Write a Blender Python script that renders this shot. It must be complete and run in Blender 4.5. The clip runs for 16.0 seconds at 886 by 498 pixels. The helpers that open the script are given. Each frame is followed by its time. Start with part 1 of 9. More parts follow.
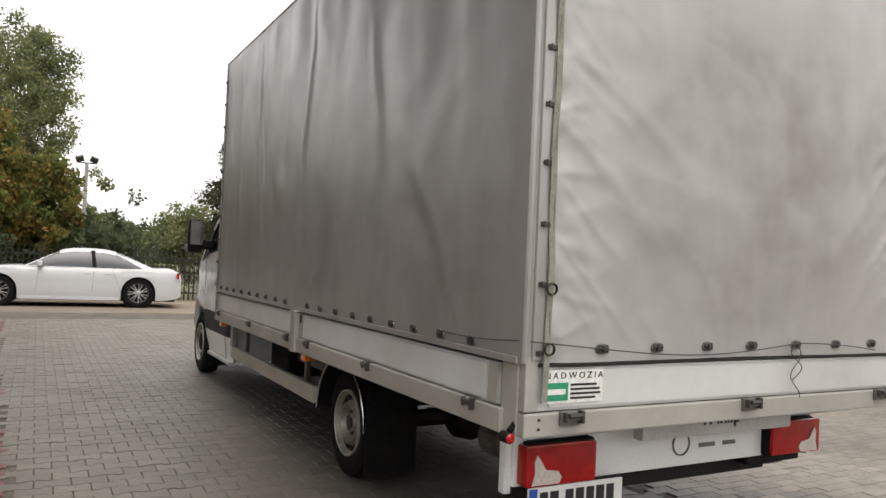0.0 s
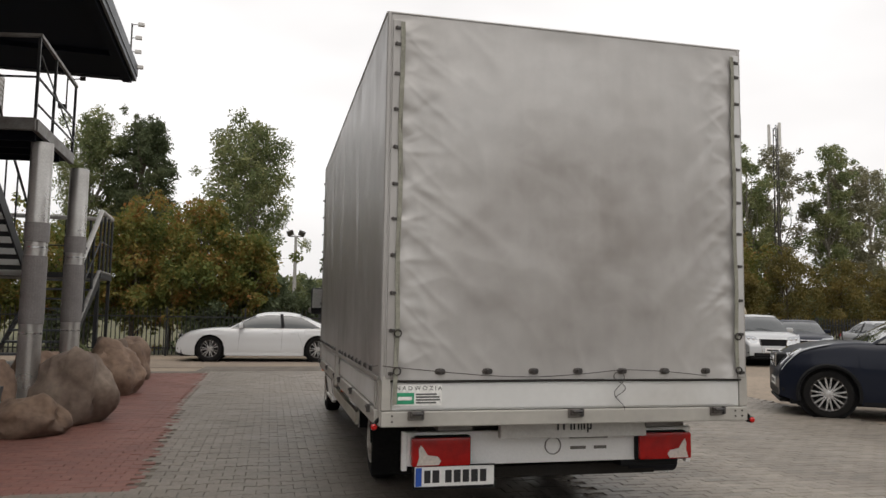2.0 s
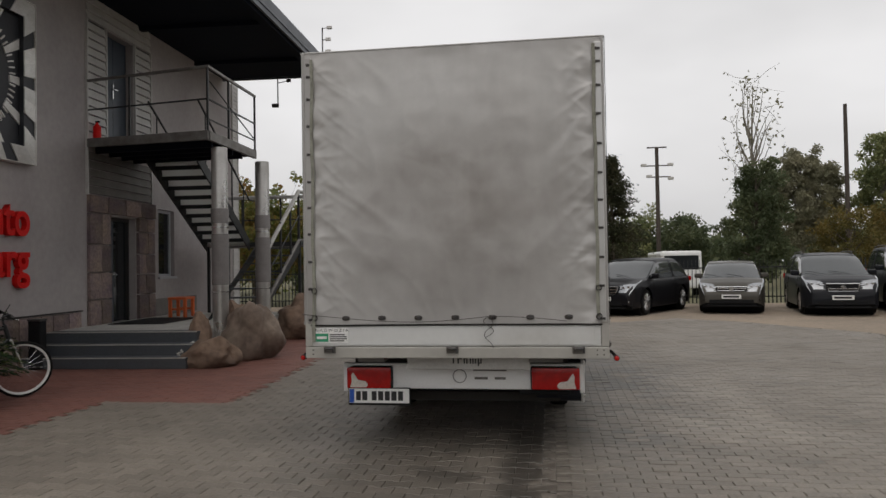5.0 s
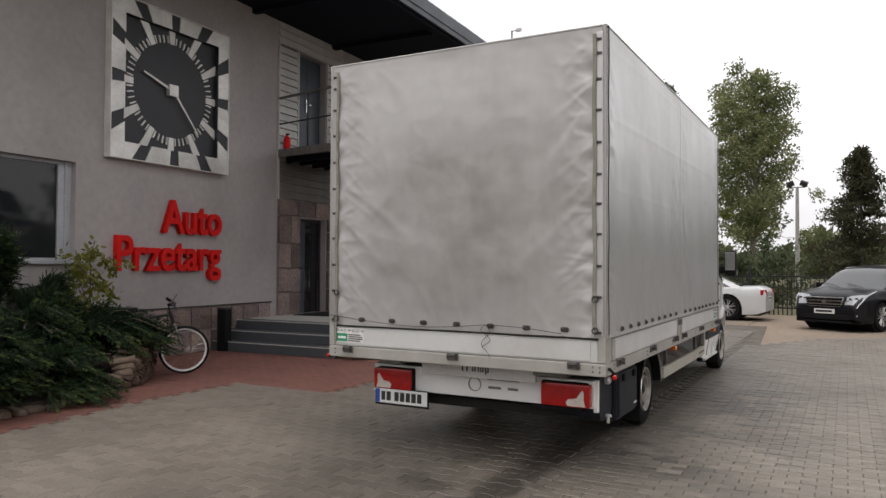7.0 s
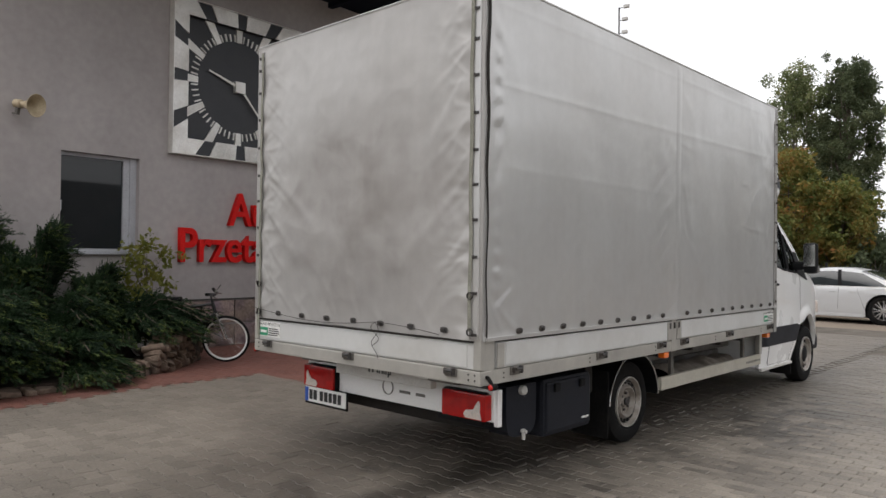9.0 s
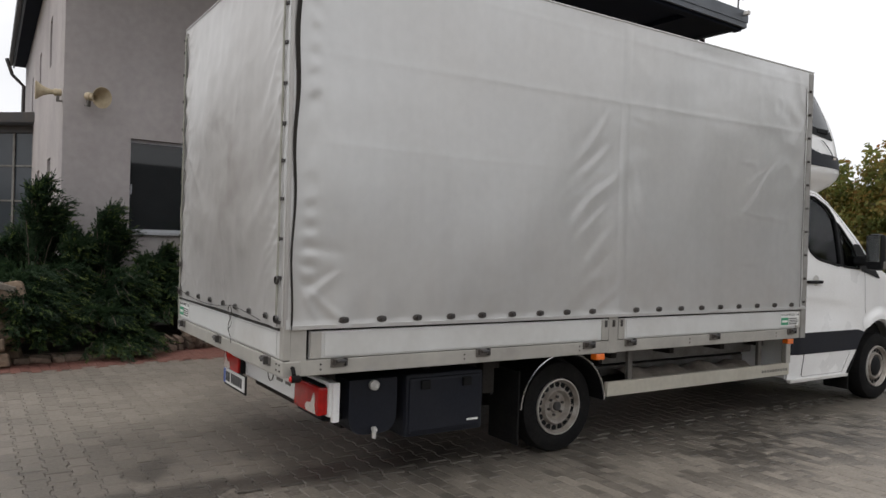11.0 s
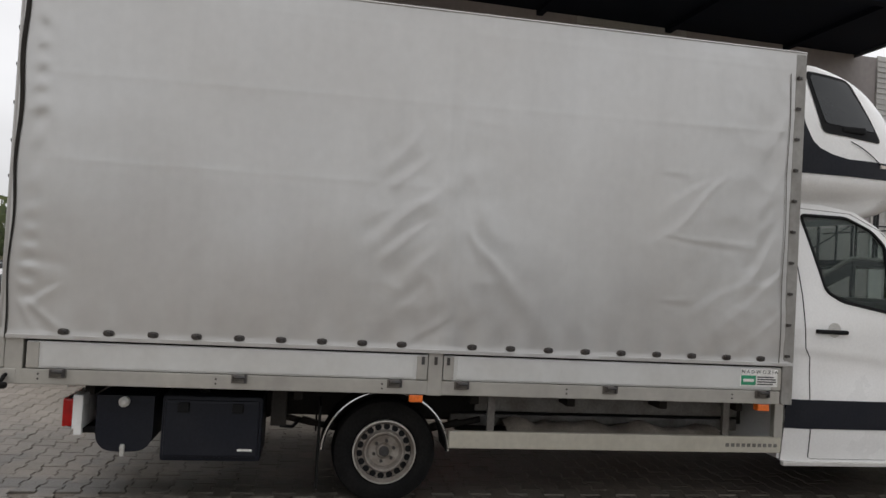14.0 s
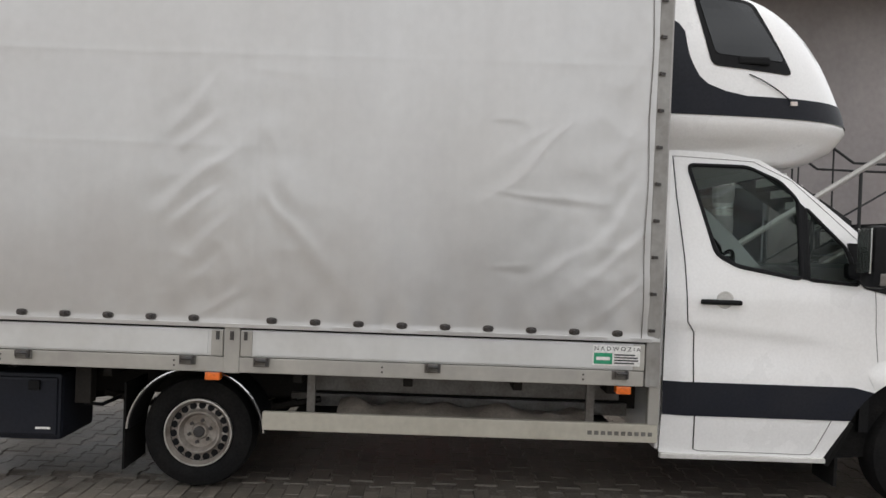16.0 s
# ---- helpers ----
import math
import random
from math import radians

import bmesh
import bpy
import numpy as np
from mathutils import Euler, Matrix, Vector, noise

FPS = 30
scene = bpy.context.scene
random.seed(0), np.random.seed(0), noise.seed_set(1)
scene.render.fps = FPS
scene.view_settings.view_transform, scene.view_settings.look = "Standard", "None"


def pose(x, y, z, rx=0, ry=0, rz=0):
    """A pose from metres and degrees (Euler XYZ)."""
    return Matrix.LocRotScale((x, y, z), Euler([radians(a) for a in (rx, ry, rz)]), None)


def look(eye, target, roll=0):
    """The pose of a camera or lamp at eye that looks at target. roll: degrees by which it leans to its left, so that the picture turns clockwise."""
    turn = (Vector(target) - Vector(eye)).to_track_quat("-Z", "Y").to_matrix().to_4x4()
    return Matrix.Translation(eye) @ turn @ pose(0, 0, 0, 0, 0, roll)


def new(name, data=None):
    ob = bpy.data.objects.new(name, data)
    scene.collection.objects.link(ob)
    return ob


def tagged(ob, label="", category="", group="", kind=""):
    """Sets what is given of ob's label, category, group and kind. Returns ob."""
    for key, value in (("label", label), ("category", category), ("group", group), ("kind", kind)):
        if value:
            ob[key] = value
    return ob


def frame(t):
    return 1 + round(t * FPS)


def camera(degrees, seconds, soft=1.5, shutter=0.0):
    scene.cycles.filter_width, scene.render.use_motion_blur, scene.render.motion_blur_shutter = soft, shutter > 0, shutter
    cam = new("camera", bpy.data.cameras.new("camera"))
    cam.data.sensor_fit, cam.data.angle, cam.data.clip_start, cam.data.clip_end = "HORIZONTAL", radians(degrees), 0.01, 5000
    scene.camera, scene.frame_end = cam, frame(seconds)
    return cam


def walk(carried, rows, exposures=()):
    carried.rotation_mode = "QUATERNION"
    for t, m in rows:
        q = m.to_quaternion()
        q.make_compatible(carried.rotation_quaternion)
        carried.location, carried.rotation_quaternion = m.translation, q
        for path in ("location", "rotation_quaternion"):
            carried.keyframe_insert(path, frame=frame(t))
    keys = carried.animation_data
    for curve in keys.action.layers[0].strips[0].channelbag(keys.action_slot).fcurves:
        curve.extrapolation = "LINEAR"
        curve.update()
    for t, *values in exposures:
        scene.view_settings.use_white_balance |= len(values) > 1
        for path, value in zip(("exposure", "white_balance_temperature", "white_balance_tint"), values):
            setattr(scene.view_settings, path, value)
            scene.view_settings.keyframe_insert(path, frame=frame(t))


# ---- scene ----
cam = camera(62.4, 16.0)
PATH = [
    (0, (0.392, 0.099, 1.399), (1.363, 1.847, 1.447), 2.6),
    (0.5, (0.742, -0.364, 1.378), (1.574, 1.454, 1.423), 2.1),
    (1, (0.988, -0.816, 1.405), (1.698, 1.054, 1.44), 2.5),
    (1.5, (1.204, -1.411, 1.417), (1.727, 0.516, 1.524), 2.2),
    (2, (1.309, -2.015, 1.445), (1.763, -0.075, 1.625), 0.9),
    (2.5, (1.539, -2.506, 1.445), (1.892, -0.541, 1.561), 1.9),
    (3, (1.85, -3.018, 1.452), (2.215, -1.052, 1.457), 1.2),
    (3.5, (2.32, -3.292, 1.489), (2.447, -1.3, 1.614), 1.8),
    (4, (2.821, -3.453, 1.469), (2.768, -1.455, 1.547), 1.9),
    (4.2, (3.04, -3.493, 1.491), (2.937, -1.497, 1.554), -0.2),
    (6.3, (5.286, -3.158, 1.545), (4.551, -1.298, 1.531), 1.1),
    (6.5, (5.454, -3.049, 1.548), (4.575, -1.252, 1.569), -1.3),
    (7, (5.852, -2.792, 1.569), (4.886, -1.041, 1.614), 0.3),
    (7.5, (6.198, -2.43, 1.571), (5.152, -0.725, 1.602), -2.0),
    (8, (6.56, -2.016, 1.571), (5.33, -0.439, 1.56), -0.2),
    (8.5, (6.845, -1.602, 1.546), (5.551, -0.078, 1.595), -0.6),
    (9, (7.183, -1.124, 1.557), (5.825, 0.344, 1.584), 0.7),
    (9.2, (7.269, -0.952, 1.556), (5.884, 0.49, 1.604), 0.4),
    (11.3, (8.368, 1.08, 1.573), (6.635, 2.077, 1.589), 0.6),
    (11.5, (8.407, 1.294, 1.569), (6.64, 2.23, 1.619), -0.6),
    (12, (8.573, 1.847, 1.578), (6.771, 2.715, 1.622), -1.8),
    (12.5, (8.788, 2.406, 1.646), (6.923, 3.125, 1.581), 0.5),
    (13, (8.942, 2.943, 1.701), (7.08, 3.672, 1.676), 2.2),
    (13.5, (9.03, 3.528, 1.67), (7.086, 3.998, 1.687), 3.1),
    (14, (9.028, 4.056, 1.614), (7.058, 4.397, 1.664), 3.3),
    (14.5, (9.046, 4.554, 1.607), (7.073, 4.879, 1.677), 1.5),
    (15, (8.967, 5.051, 1.612), (6.993, 5.363, 1.659), 3.8),
    (15.5, (8.826, 5.463, 1.663), (6.856, 5.805, 1.611), 2.7),
    (16, (8.712, 6.011, 1.619), (6.712, 6.045, 1.596), 2.2),
]
walk(cam, [(t, look(eye, target, roll)) for t, eye, target, roll in PATH], exposures=[(0.0, 0.46, 6800, 11), (1.2, 0.22, 6800, 11), (1.6, 0.14, 6800, 11), (2.4, -0.31, 6850, 12), (3.4, -0.36, 6750, 11), (4.5, -0.54, 6700, 11), (6.3, -0.20, 6700, 12), (7.0, 0.02, 6660, 13), (7.6, 0.0, 6620, 13), (8.0, -0.03, 6600, 13), (8.5, 0.10, 6580, 12), (11.5, 0.04, 6500, 11), (12.5, 0.07, 6560, 11), (13.0, 0.02, 6560, 11), (13.5, -0.06, 6560, 11), (14.6, -0.16, 6560, 11), (15.4, -0.12, 6560, 11), (16.0, 0.32, 6560, 11)])


# ---- light: an overcast day ----
SUN_ELEVATION, SUN_AZIMUTH = radians(64), radians(186)
sky_world = bpy.data.worlds.new("overcast_sky")
sky_world.use_nodes = True
scene.world = sky_world
wn, wl = sky_world.node_tree.nodes, sky_world.node_tree.links
sky = wn.new("ShaderNodeTexSky")
sky.sky_type = "NISHITA"
sky.sun_disc = False
sky.sun_elevation, sky.sun_rotation = SUN_ELEVATION, SUN_AZIMUTH
sky.air_density, sky.dust_density, sky.ozone_density = 1.0, 6.0, 0.3
haze = wn.new("ShaderNodeHueSaturation")
haze.inputs["Saturation"].default_value = 0.10
veil = wn.new("ShaderNodeMix")
veil.data_type = "RGBA"
veil.inputs[0].default_value = 0.62
veil.inputs[7].default_value = (8.6, 8.75, 9.0, 1)
wl.new(sky.outputs["Color"], haze.inputs["Color"])
wl.new(haze.outputs["Color"], veil.inputs[6])
heaven = wn.new("ShaderNodeTexCoord")
stretch = wn.new("ShaderNodeMapping")
stretch.inputs["Scale"].default_value = (1.0, 1.0, 2.6)
clouds = wn.new("ShaderNodeTexNoise")
clouds.inputs["Scale"].default_value, clouds.inputs["Detail"].default_value = 1.7, 4
deck = wn.new("ShaderNodeMapRange")
deck.inputs[1].default_value, deck.inputs[2].default_value = 0.32, 0.68
deck.inputs[3].default_value, deck.inputs[4].default_value = 0.82, 1.10
uneven = wn.new("ShaderNodeVectorMath")
uneven.operation = "SCALE"
wl.new(heaven.outputs["Generated"], stretch.inputs["Vector"])
wl.new(stretch.outputs[0], clouds.inputs["Vector"])
wl.new(clouds.outputs[0], deck.inputs[0])
# the deck thins towards the north
north = wn.new("ShaderNodeSeparateXYZ")
thin_deck = wn.new("ShaderNodeMapRange")
thin_deck.inputs[1].default_value, thin_deck.inputs[2].default_value = -1.0, 1.0
thin_deck.inputs[3].default_value, thin_deck.inputs[4].default_value = 0.90, 1.10
both = wn.new("ShaderNodeMath")
both.operation = "MULTIPLY"
wl.new(heaven.outputs["Generated"], north.inputs[0])
wl.new(north.outputs[1], thin_deck.inputs[0])
wl.new(deck.outputs[0], both.inputs[0])
wl.new(thin_deck.outputs[0], both.inputs[1])
wl.new(veil.outputs[2], uneven.inputs[0])
wl.new(both.outputs[0], uneven.inputs["Scale"])
wl.new(uneven.outputs[0], wn["Background"].inputs["Color"])
wn["Background"].inputs["Strength"].default_value = 0.15
sun_data = bpy.data.lights.new("sun", "SUN")
sun_data.energy, sun_data.angle, sun_data.color = 0.6, radians(60), (1.0, 0.95, 0.88)
sun = new("sun", sun_data)
sun.matrix_world = look((0, 0, 0), (-math.sin(SUN_AZIMUTH) * math.cos(SUN_ELEVATION), -math.cos(SUN_AZIMUTH) * math.cos(SUN_ELEVATION), -math.sin(SUN_ELEVATION)))


# ---- materials ----
def material(name, colour, rough=0.6, metal=0.0, second=None, scale=1.5, spread=0.5, grain=0.08, grain_scale=60.0,
             bump=0.15, bump_scale=40.0, each=0.0, island=0.0, spec=0.5, coat=0.0, rough_var=0.1, emit=0.0, world=False):
    """A surface with stains at one scale (second colour), grain at a finer one, and a fine relief."""
    m = bpy.data.materials.new(name)
    m.use_nodes = True
    n, l = m.node_tree.nodes, m.node_tree.links
    p = n["Principled BSDF"]
    place = n.new("ShaderNodeTexCoord")
    big = n.new("ShaderNodeTexNoise")
    big.inputs["Scale"].default_value, big.inputs["Detail"].default_value = scale, 6
    ramp = n.new("ShaderNodeMapRange")
    ramp.inputs[1].default_value, ramp.inputs[2].default_value = 0.5 - 0.25 * spread - 0.05, 0.5 + 0.3
    fine = n.new("ShaderNodeTexNoise")
    fine.inputs["Scale"].default_value, fine.inputs["Detail"].default_value = grain_scale, 5
    where = n.new("ShaderNodeNewGeometry").outputs["Position"] if world else place.outputs["Object"]
    l.new(where, big.inputs["Vector"])
    l.new(where, fine.inputs["Vector"])
    l.new(big.outputs[0], ramp.inputs[0])
    mix = n.new("ShaderNodeMix")
    mix.data_type = "RGBA"
    if second is None:
        second = tuple(c * (1 - 0.35 * spread) for c in colour)
    mix.inputs[6].default_value, mix.inputs[7].default_value = (*colour, 1), (*second, 1)
    l.new(ramp.outputs[0], mix.inputs[0])
    shade = n.new("ShaderNodeMapRange")
    shade.inputs[1].default_value, shade.inputs[2].default_value = 0.3, 0.7
    shade.inputs[3].default_value, shade.inputs[4].default_value = 1 - 2 * grain, 1 + 2 * grain
    l.new(fine.outputs[0], shade.inputs[0])
    last = shade.outputs[0]
    for amount, node, socket in ((each, "ShaderNodeObjectInfo", "Random"), (island, "ShaderNodeNewGeometry", "Random Per Island")):
        if amount:
            info = n.new(node)
            vary = n.new("ShaderNodeMapRange")
            vary.inputs[3].default_value, vary.inputs[4].default_value = 1 - amount, 1 + amount
            l.new(info.outputs[socket], vary.inputs[0])
            times = n.new("ShaderNodeMath")
            times.operation = "MULTIPLY"
            l.new(last, times.inputs[0])
            l.new(vary.outputs[0], times.inputs[1])
            last = times.outputs[0]
    out = n.new("ShaderNodeVectorMath")
    out.operation = "SCALE"
    l.new(mix.outputs[2], out.inputs[0])
    l.new(last, out.inputs["Scale"])
    l.new(out.outputs[0], p.inputs["Base Color"])
    rr = n.new("ShaderNodeMapRange")
    rr.inputs[3].default_value, rr.inputs[4].default_value = max(0.02, rough - rough_var), min(1.0, rough + rough_var)
    l.new(big.outputs[0], rr.inputs[0])
    l.new(rr.outputs[0], p.inputs["Roughness"])
    p.inputs["Metallic"].default_value = metal
    p.inputs["Specular IOR Level"].default_value = spec
    p.inputs["Coat Weight"].default_value = coat
    p.inputs["Coat Roughness"].default_value = 0.05
    if bump:
        b = n.new("ShaderNodeBump")
        b.inputs["Strength"].default_value, b.inputs["Distance"].default_value = bump, 0.01
        relief = n.new("ShaderNodeTexNoise")
        relief.inputs["Scale"].default_value, relief.inputs["Detail"].default_value = bump_scale, 6
        l.new(where, relief.inputs["Vector"])
        l.new(relief.outputs[0], b.inputs["Height"])
        l.new(b.outputs[0], p.inputs["Normal"])
    if emit:
        p.inputs["Emission Color"].default_value, p.inputs["Emission Strength"].default_value = (*colour, 1), emit
    return m


def car_paint(name, colour, flake=0.0):
    """Lacquered paint under a clear coat."""
    return material(name, colour, 0.4, flake, spread=0.15, scale=0.8, grain=0.02, grain_scale=300, bump=0.0, coat=0.8 if colour[0] > 0.1 else 0.30, spec=0.3 if colour[0] > 0.1 else 0.12, rough_var=0.06)


def clear_glass(name, tint, gloss=0.12):
    """Thin tinted pane: see-through, with a sky reflection that grows at a grazing view."""
    m = bpy.data.materials.new(name)
    m.use_nodes = True
    n, l = m.node_tree.nodes, m.node_tree.links
    n.remove(n["Principled BSDF"])
    see = n.new("ShaderNodeBsdfTransparent")
    see.inputs[0].default_value = (*tint, 1)
    shine = n.new("ShaderNodeBsdfGlossy")
    shine.inputs["Roughness"].default_value = 0.02
    shine.inputs["Color"].default_value = (0.9, 0.92, 0.93, 1)
    edge = n.new("ShaderNodeLayerWeight")
    edge.inputs[0].default_value = gloss
    mix = n.new("ShaderNodeMixShader")
    l.new(edge.outputs["Fresnel"], mix.inputs[0])
    l.new(see.outputs[0], mix.inputs[1])
    l.new(shine.outputs[0], mix.inputs[2])
    l.new(mix.outputs[0], n["Material Output"].inputs[0])
    return m


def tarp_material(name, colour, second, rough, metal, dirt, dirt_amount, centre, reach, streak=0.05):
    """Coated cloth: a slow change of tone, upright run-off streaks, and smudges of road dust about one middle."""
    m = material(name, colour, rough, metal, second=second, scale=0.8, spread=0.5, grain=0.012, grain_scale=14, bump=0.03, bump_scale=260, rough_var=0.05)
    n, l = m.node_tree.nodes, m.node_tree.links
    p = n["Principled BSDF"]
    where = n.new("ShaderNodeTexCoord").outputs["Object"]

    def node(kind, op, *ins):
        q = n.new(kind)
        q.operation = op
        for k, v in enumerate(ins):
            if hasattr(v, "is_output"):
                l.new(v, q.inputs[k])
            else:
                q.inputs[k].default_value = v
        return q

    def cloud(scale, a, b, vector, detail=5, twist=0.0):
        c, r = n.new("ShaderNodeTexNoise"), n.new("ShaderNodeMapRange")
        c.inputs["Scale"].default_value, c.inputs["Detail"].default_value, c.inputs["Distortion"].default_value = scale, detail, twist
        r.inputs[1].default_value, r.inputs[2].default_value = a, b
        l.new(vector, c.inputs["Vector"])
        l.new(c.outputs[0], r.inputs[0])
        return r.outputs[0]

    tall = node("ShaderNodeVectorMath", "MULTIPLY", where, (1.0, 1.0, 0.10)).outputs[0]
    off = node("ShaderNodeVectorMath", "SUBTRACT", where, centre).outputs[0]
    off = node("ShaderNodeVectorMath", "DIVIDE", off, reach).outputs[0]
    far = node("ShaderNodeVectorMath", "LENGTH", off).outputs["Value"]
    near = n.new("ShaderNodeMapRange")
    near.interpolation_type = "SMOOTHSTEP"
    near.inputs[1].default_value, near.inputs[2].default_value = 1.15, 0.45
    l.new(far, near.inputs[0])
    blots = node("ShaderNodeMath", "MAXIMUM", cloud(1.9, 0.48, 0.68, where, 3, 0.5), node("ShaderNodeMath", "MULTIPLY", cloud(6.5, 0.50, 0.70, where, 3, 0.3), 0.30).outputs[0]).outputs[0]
    broad_tone = node("ShaderNodeMath", "MULTIPLY_ADD", blots, 0.62, 0.38).outputs[0]
    amount = node("ShaderNodeMath", "MULTIPLY", node("ShaderNodeMath", "MULTIPLY", near.outputs[0], broad_tone).outputs[0], dirt_amount).outputs[0]
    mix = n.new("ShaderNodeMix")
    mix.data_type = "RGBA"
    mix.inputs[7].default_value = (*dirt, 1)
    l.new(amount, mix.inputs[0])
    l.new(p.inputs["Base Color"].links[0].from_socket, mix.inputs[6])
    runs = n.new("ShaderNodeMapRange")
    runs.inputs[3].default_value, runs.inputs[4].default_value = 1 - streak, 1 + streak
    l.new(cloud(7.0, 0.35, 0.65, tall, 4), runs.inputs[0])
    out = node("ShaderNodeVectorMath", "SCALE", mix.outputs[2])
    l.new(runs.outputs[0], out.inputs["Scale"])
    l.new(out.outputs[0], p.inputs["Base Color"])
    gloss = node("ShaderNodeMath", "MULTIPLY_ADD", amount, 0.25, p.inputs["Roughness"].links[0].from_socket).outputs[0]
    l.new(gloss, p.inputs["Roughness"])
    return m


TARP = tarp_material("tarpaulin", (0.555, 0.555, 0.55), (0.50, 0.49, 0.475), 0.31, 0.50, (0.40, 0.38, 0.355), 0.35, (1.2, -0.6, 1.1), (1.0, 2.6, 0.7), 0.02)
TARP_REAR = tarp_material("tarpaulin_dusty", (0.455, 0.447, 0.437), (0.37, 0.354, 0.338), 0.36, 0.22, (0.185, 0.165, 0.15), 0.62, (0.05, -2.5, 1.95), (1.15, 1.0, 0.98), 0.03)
# darker, browner copy of the cloth: the left side's shade put into its colour
TARP_SHADED = tarp_material("tarpaulin_shaded", (0.40, 0.39, 0.375), (0.32, 0.305, 0.29), 0.33, 0.38, (0.20, 0.18, 0.165), 0.5, (-1.2, -0.8, 1.2), (1.0, 2.6, 0.9), 0.04)
POST_GREY = material("weathered_post", (0.30, 0.295, 0.28), 0.5, 0.2, second=(0.20, 0.185, 0.17), scale=4, spread=0.5, grain=0.05, grain_scale=30, bump=0.05)
ALU = material("aluminium", (0.46, 0.445, 0.405), 0.45, 0.3, second=(0.33, 0.315, 0.29), scale=3, grain=0.018, grain_scale=25, bump=0.03)
ALU_BOARD = material("anodised_board", (0.63, 0.635, 0.625), 0.38, 0.15, second=(0.50, 0.49, 0.465), scale=2.2, spread=0.3, grain=0.012, grain_scale=25, bump=0.02)
STEEL_GREY = material("galvanised_steel", (0.20, 0.195, 0.185), 0.5, 0.4, second=(0.11, 0.095, 0.08), scale=6, bump=0.1)
FRAME_GREY = material("chassis_paint", (0.026, 0.024, 0.022), 0.7, 0.0, spec=0.15, second=(0.025, 0.021, 0.018), scale=5, bump=0.15)
BLACK_PLASTIC = material("black_plastic", (0.007, 0.0075, 0.009), 0.6, spec=0.16, second=(0.010, 0.010, 0.010), scale=5, grain=0.1, bump=0.08, bump_scale=200)
NAVY_PLASTIC = material("grey_moulding", (0.010, 0.012, 0.019), 0.5, spec=0.22, second=(0.017, 0.018, 0.023), scale=3, bump=0.06, bump_scale=150)
STRAP = material("webbing", (0.27, 0.27, 0.225), 0.8, second=(0.18, 0.175, 0.14), scale=9, grain=0.1, grain_scale=90, bump=0.2, bump_scale=200)
RUBBER = material("rubber", (0.008, 0.008, 0.0085), 0.85, spec=0.12, second=(0.017, 0.016, 0.015), scale=6, grain=0.12, bump=0.2, bump_scale=90)
WHITE_PAINT = material("white_vehicle_paint", (0.87, 0.87, 0.865), 0.3, second=(0.80, 0.795, 0.78), scale=1.6, spread=0.3, grain=0.015, bump=0.0, coat=0.6)
WHITE_DULL = material("white_steel", (0.62, 0.61, 0.585), 0.45, second=(0.45, 0.43, 0.40), scale=3, grain=0.04, bump=0.04)
SHEET_TAN = material("stowed_sheet", (0.30, 0.265, 0.225), 0.75, second=(0.17, 0.14, 0.115), scale=5, spread=0.9, bump=0.3, bump_scale=20)
GUARD_CREAM = material("cream_guard", (0.53, 0.505, 0.43), 0.45, 0.1, second=(0.43, 0.40, 0.33), scale=2.5, spread=0.5, grain=0.03, grain_scale=25, bump=0.03)
STEEL_WHEEL = material("steel_wheel", (0.40, 0.37, 0.335), 0.45, 0.4, second=(0.16, 0.125, 0.10), scale=11, grain=0.06, bump=0.08)
RED_LENS = material("red_lens", (0.50, 0.008, 0.006), 0.2, second=(0.24, 0.004, 0.004), scale=12, grain=0.02, bump=0.0, spec=0.35, coat=0.2)
CLEAR_LENS = material("clear_lens", (0.72, 0.66, 0.6), 0.18, second=(0.6, 0.5, 0.45), scale=10, bump=0.0, coat=1.0)
ORANGE_LENS = material("amber_lens", (0.85, 0.17, 0.015), 0.2, bump=0.0, coat=1.0)
CHROME = material("bright_metal", (0.7, 0.7, 0.7), 0.18, 1.0, grain=0.02, bump=0.0)
RIM_LIP = material("worn_rim_lip", (0.58, 0.56, 0.52), 0.38, 0.4, second=(0.40, 0.37, 0.33), scale=14, grain=0.05, bump=0.04)
DARK_METAL = material("dark_steel", (0.05, 0.05, 0.052), 0.5, 0.4, second=(0.075, 0.06, 0.05), scale=8, bump=0.1)
PLATE_WHITE = material("plate_white", (0.82, 0.82, 0.80), 0.35, bump=0.0, grain=0.02)
PLATE_BLUE = material("plate_blue", (0.02, 0.09, 0.42), 0.35, bump=0.0)
INK = material("black_ink", (0.02, 0.02, 0.022), 0.5, bump=0.0)
PAPER = material("sticker_white", (0.80, 0.80, 0.78), 0.4, second=(0.7, 0.69, 0.66), scale=8, bump=0.0)
GREEN_INK = material("sticker_green", (0.02, 0.30, 0.15), 0.45, bump=0.0)
GLASS = clear_glass("cab_glass", (0.74, 0.79, 0.77), 0.18)
DARK_GLASS = material("dark_glazing", (0.014, 0.017, 0.019), 0.04, second=(0.022, 0.024, 0.026), grain=0.02, bump=0.0, spec=0.5, rough_var=0.02)
CAR_GLASS = material("car_glazing", (0.030, 0.036, 0.038), 0.03, second=(0.04, 0.045, 0.047), grain=0.02, bump=0.0, spec=0.55, coat=0.7, rough_var=0.01)
PLASTER = material("grey_render", (0.41, 0.378, 0.368), 0.85, second=(0.31, 0.282, 0.278), scale=0.75, spread=0.6, grain=0.03, grain_scale=9, bump=0.10, bump_scale=60)
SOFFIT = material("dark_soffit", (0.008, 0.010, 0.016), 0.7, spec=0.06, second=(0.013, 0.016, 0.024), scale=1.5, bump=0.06)
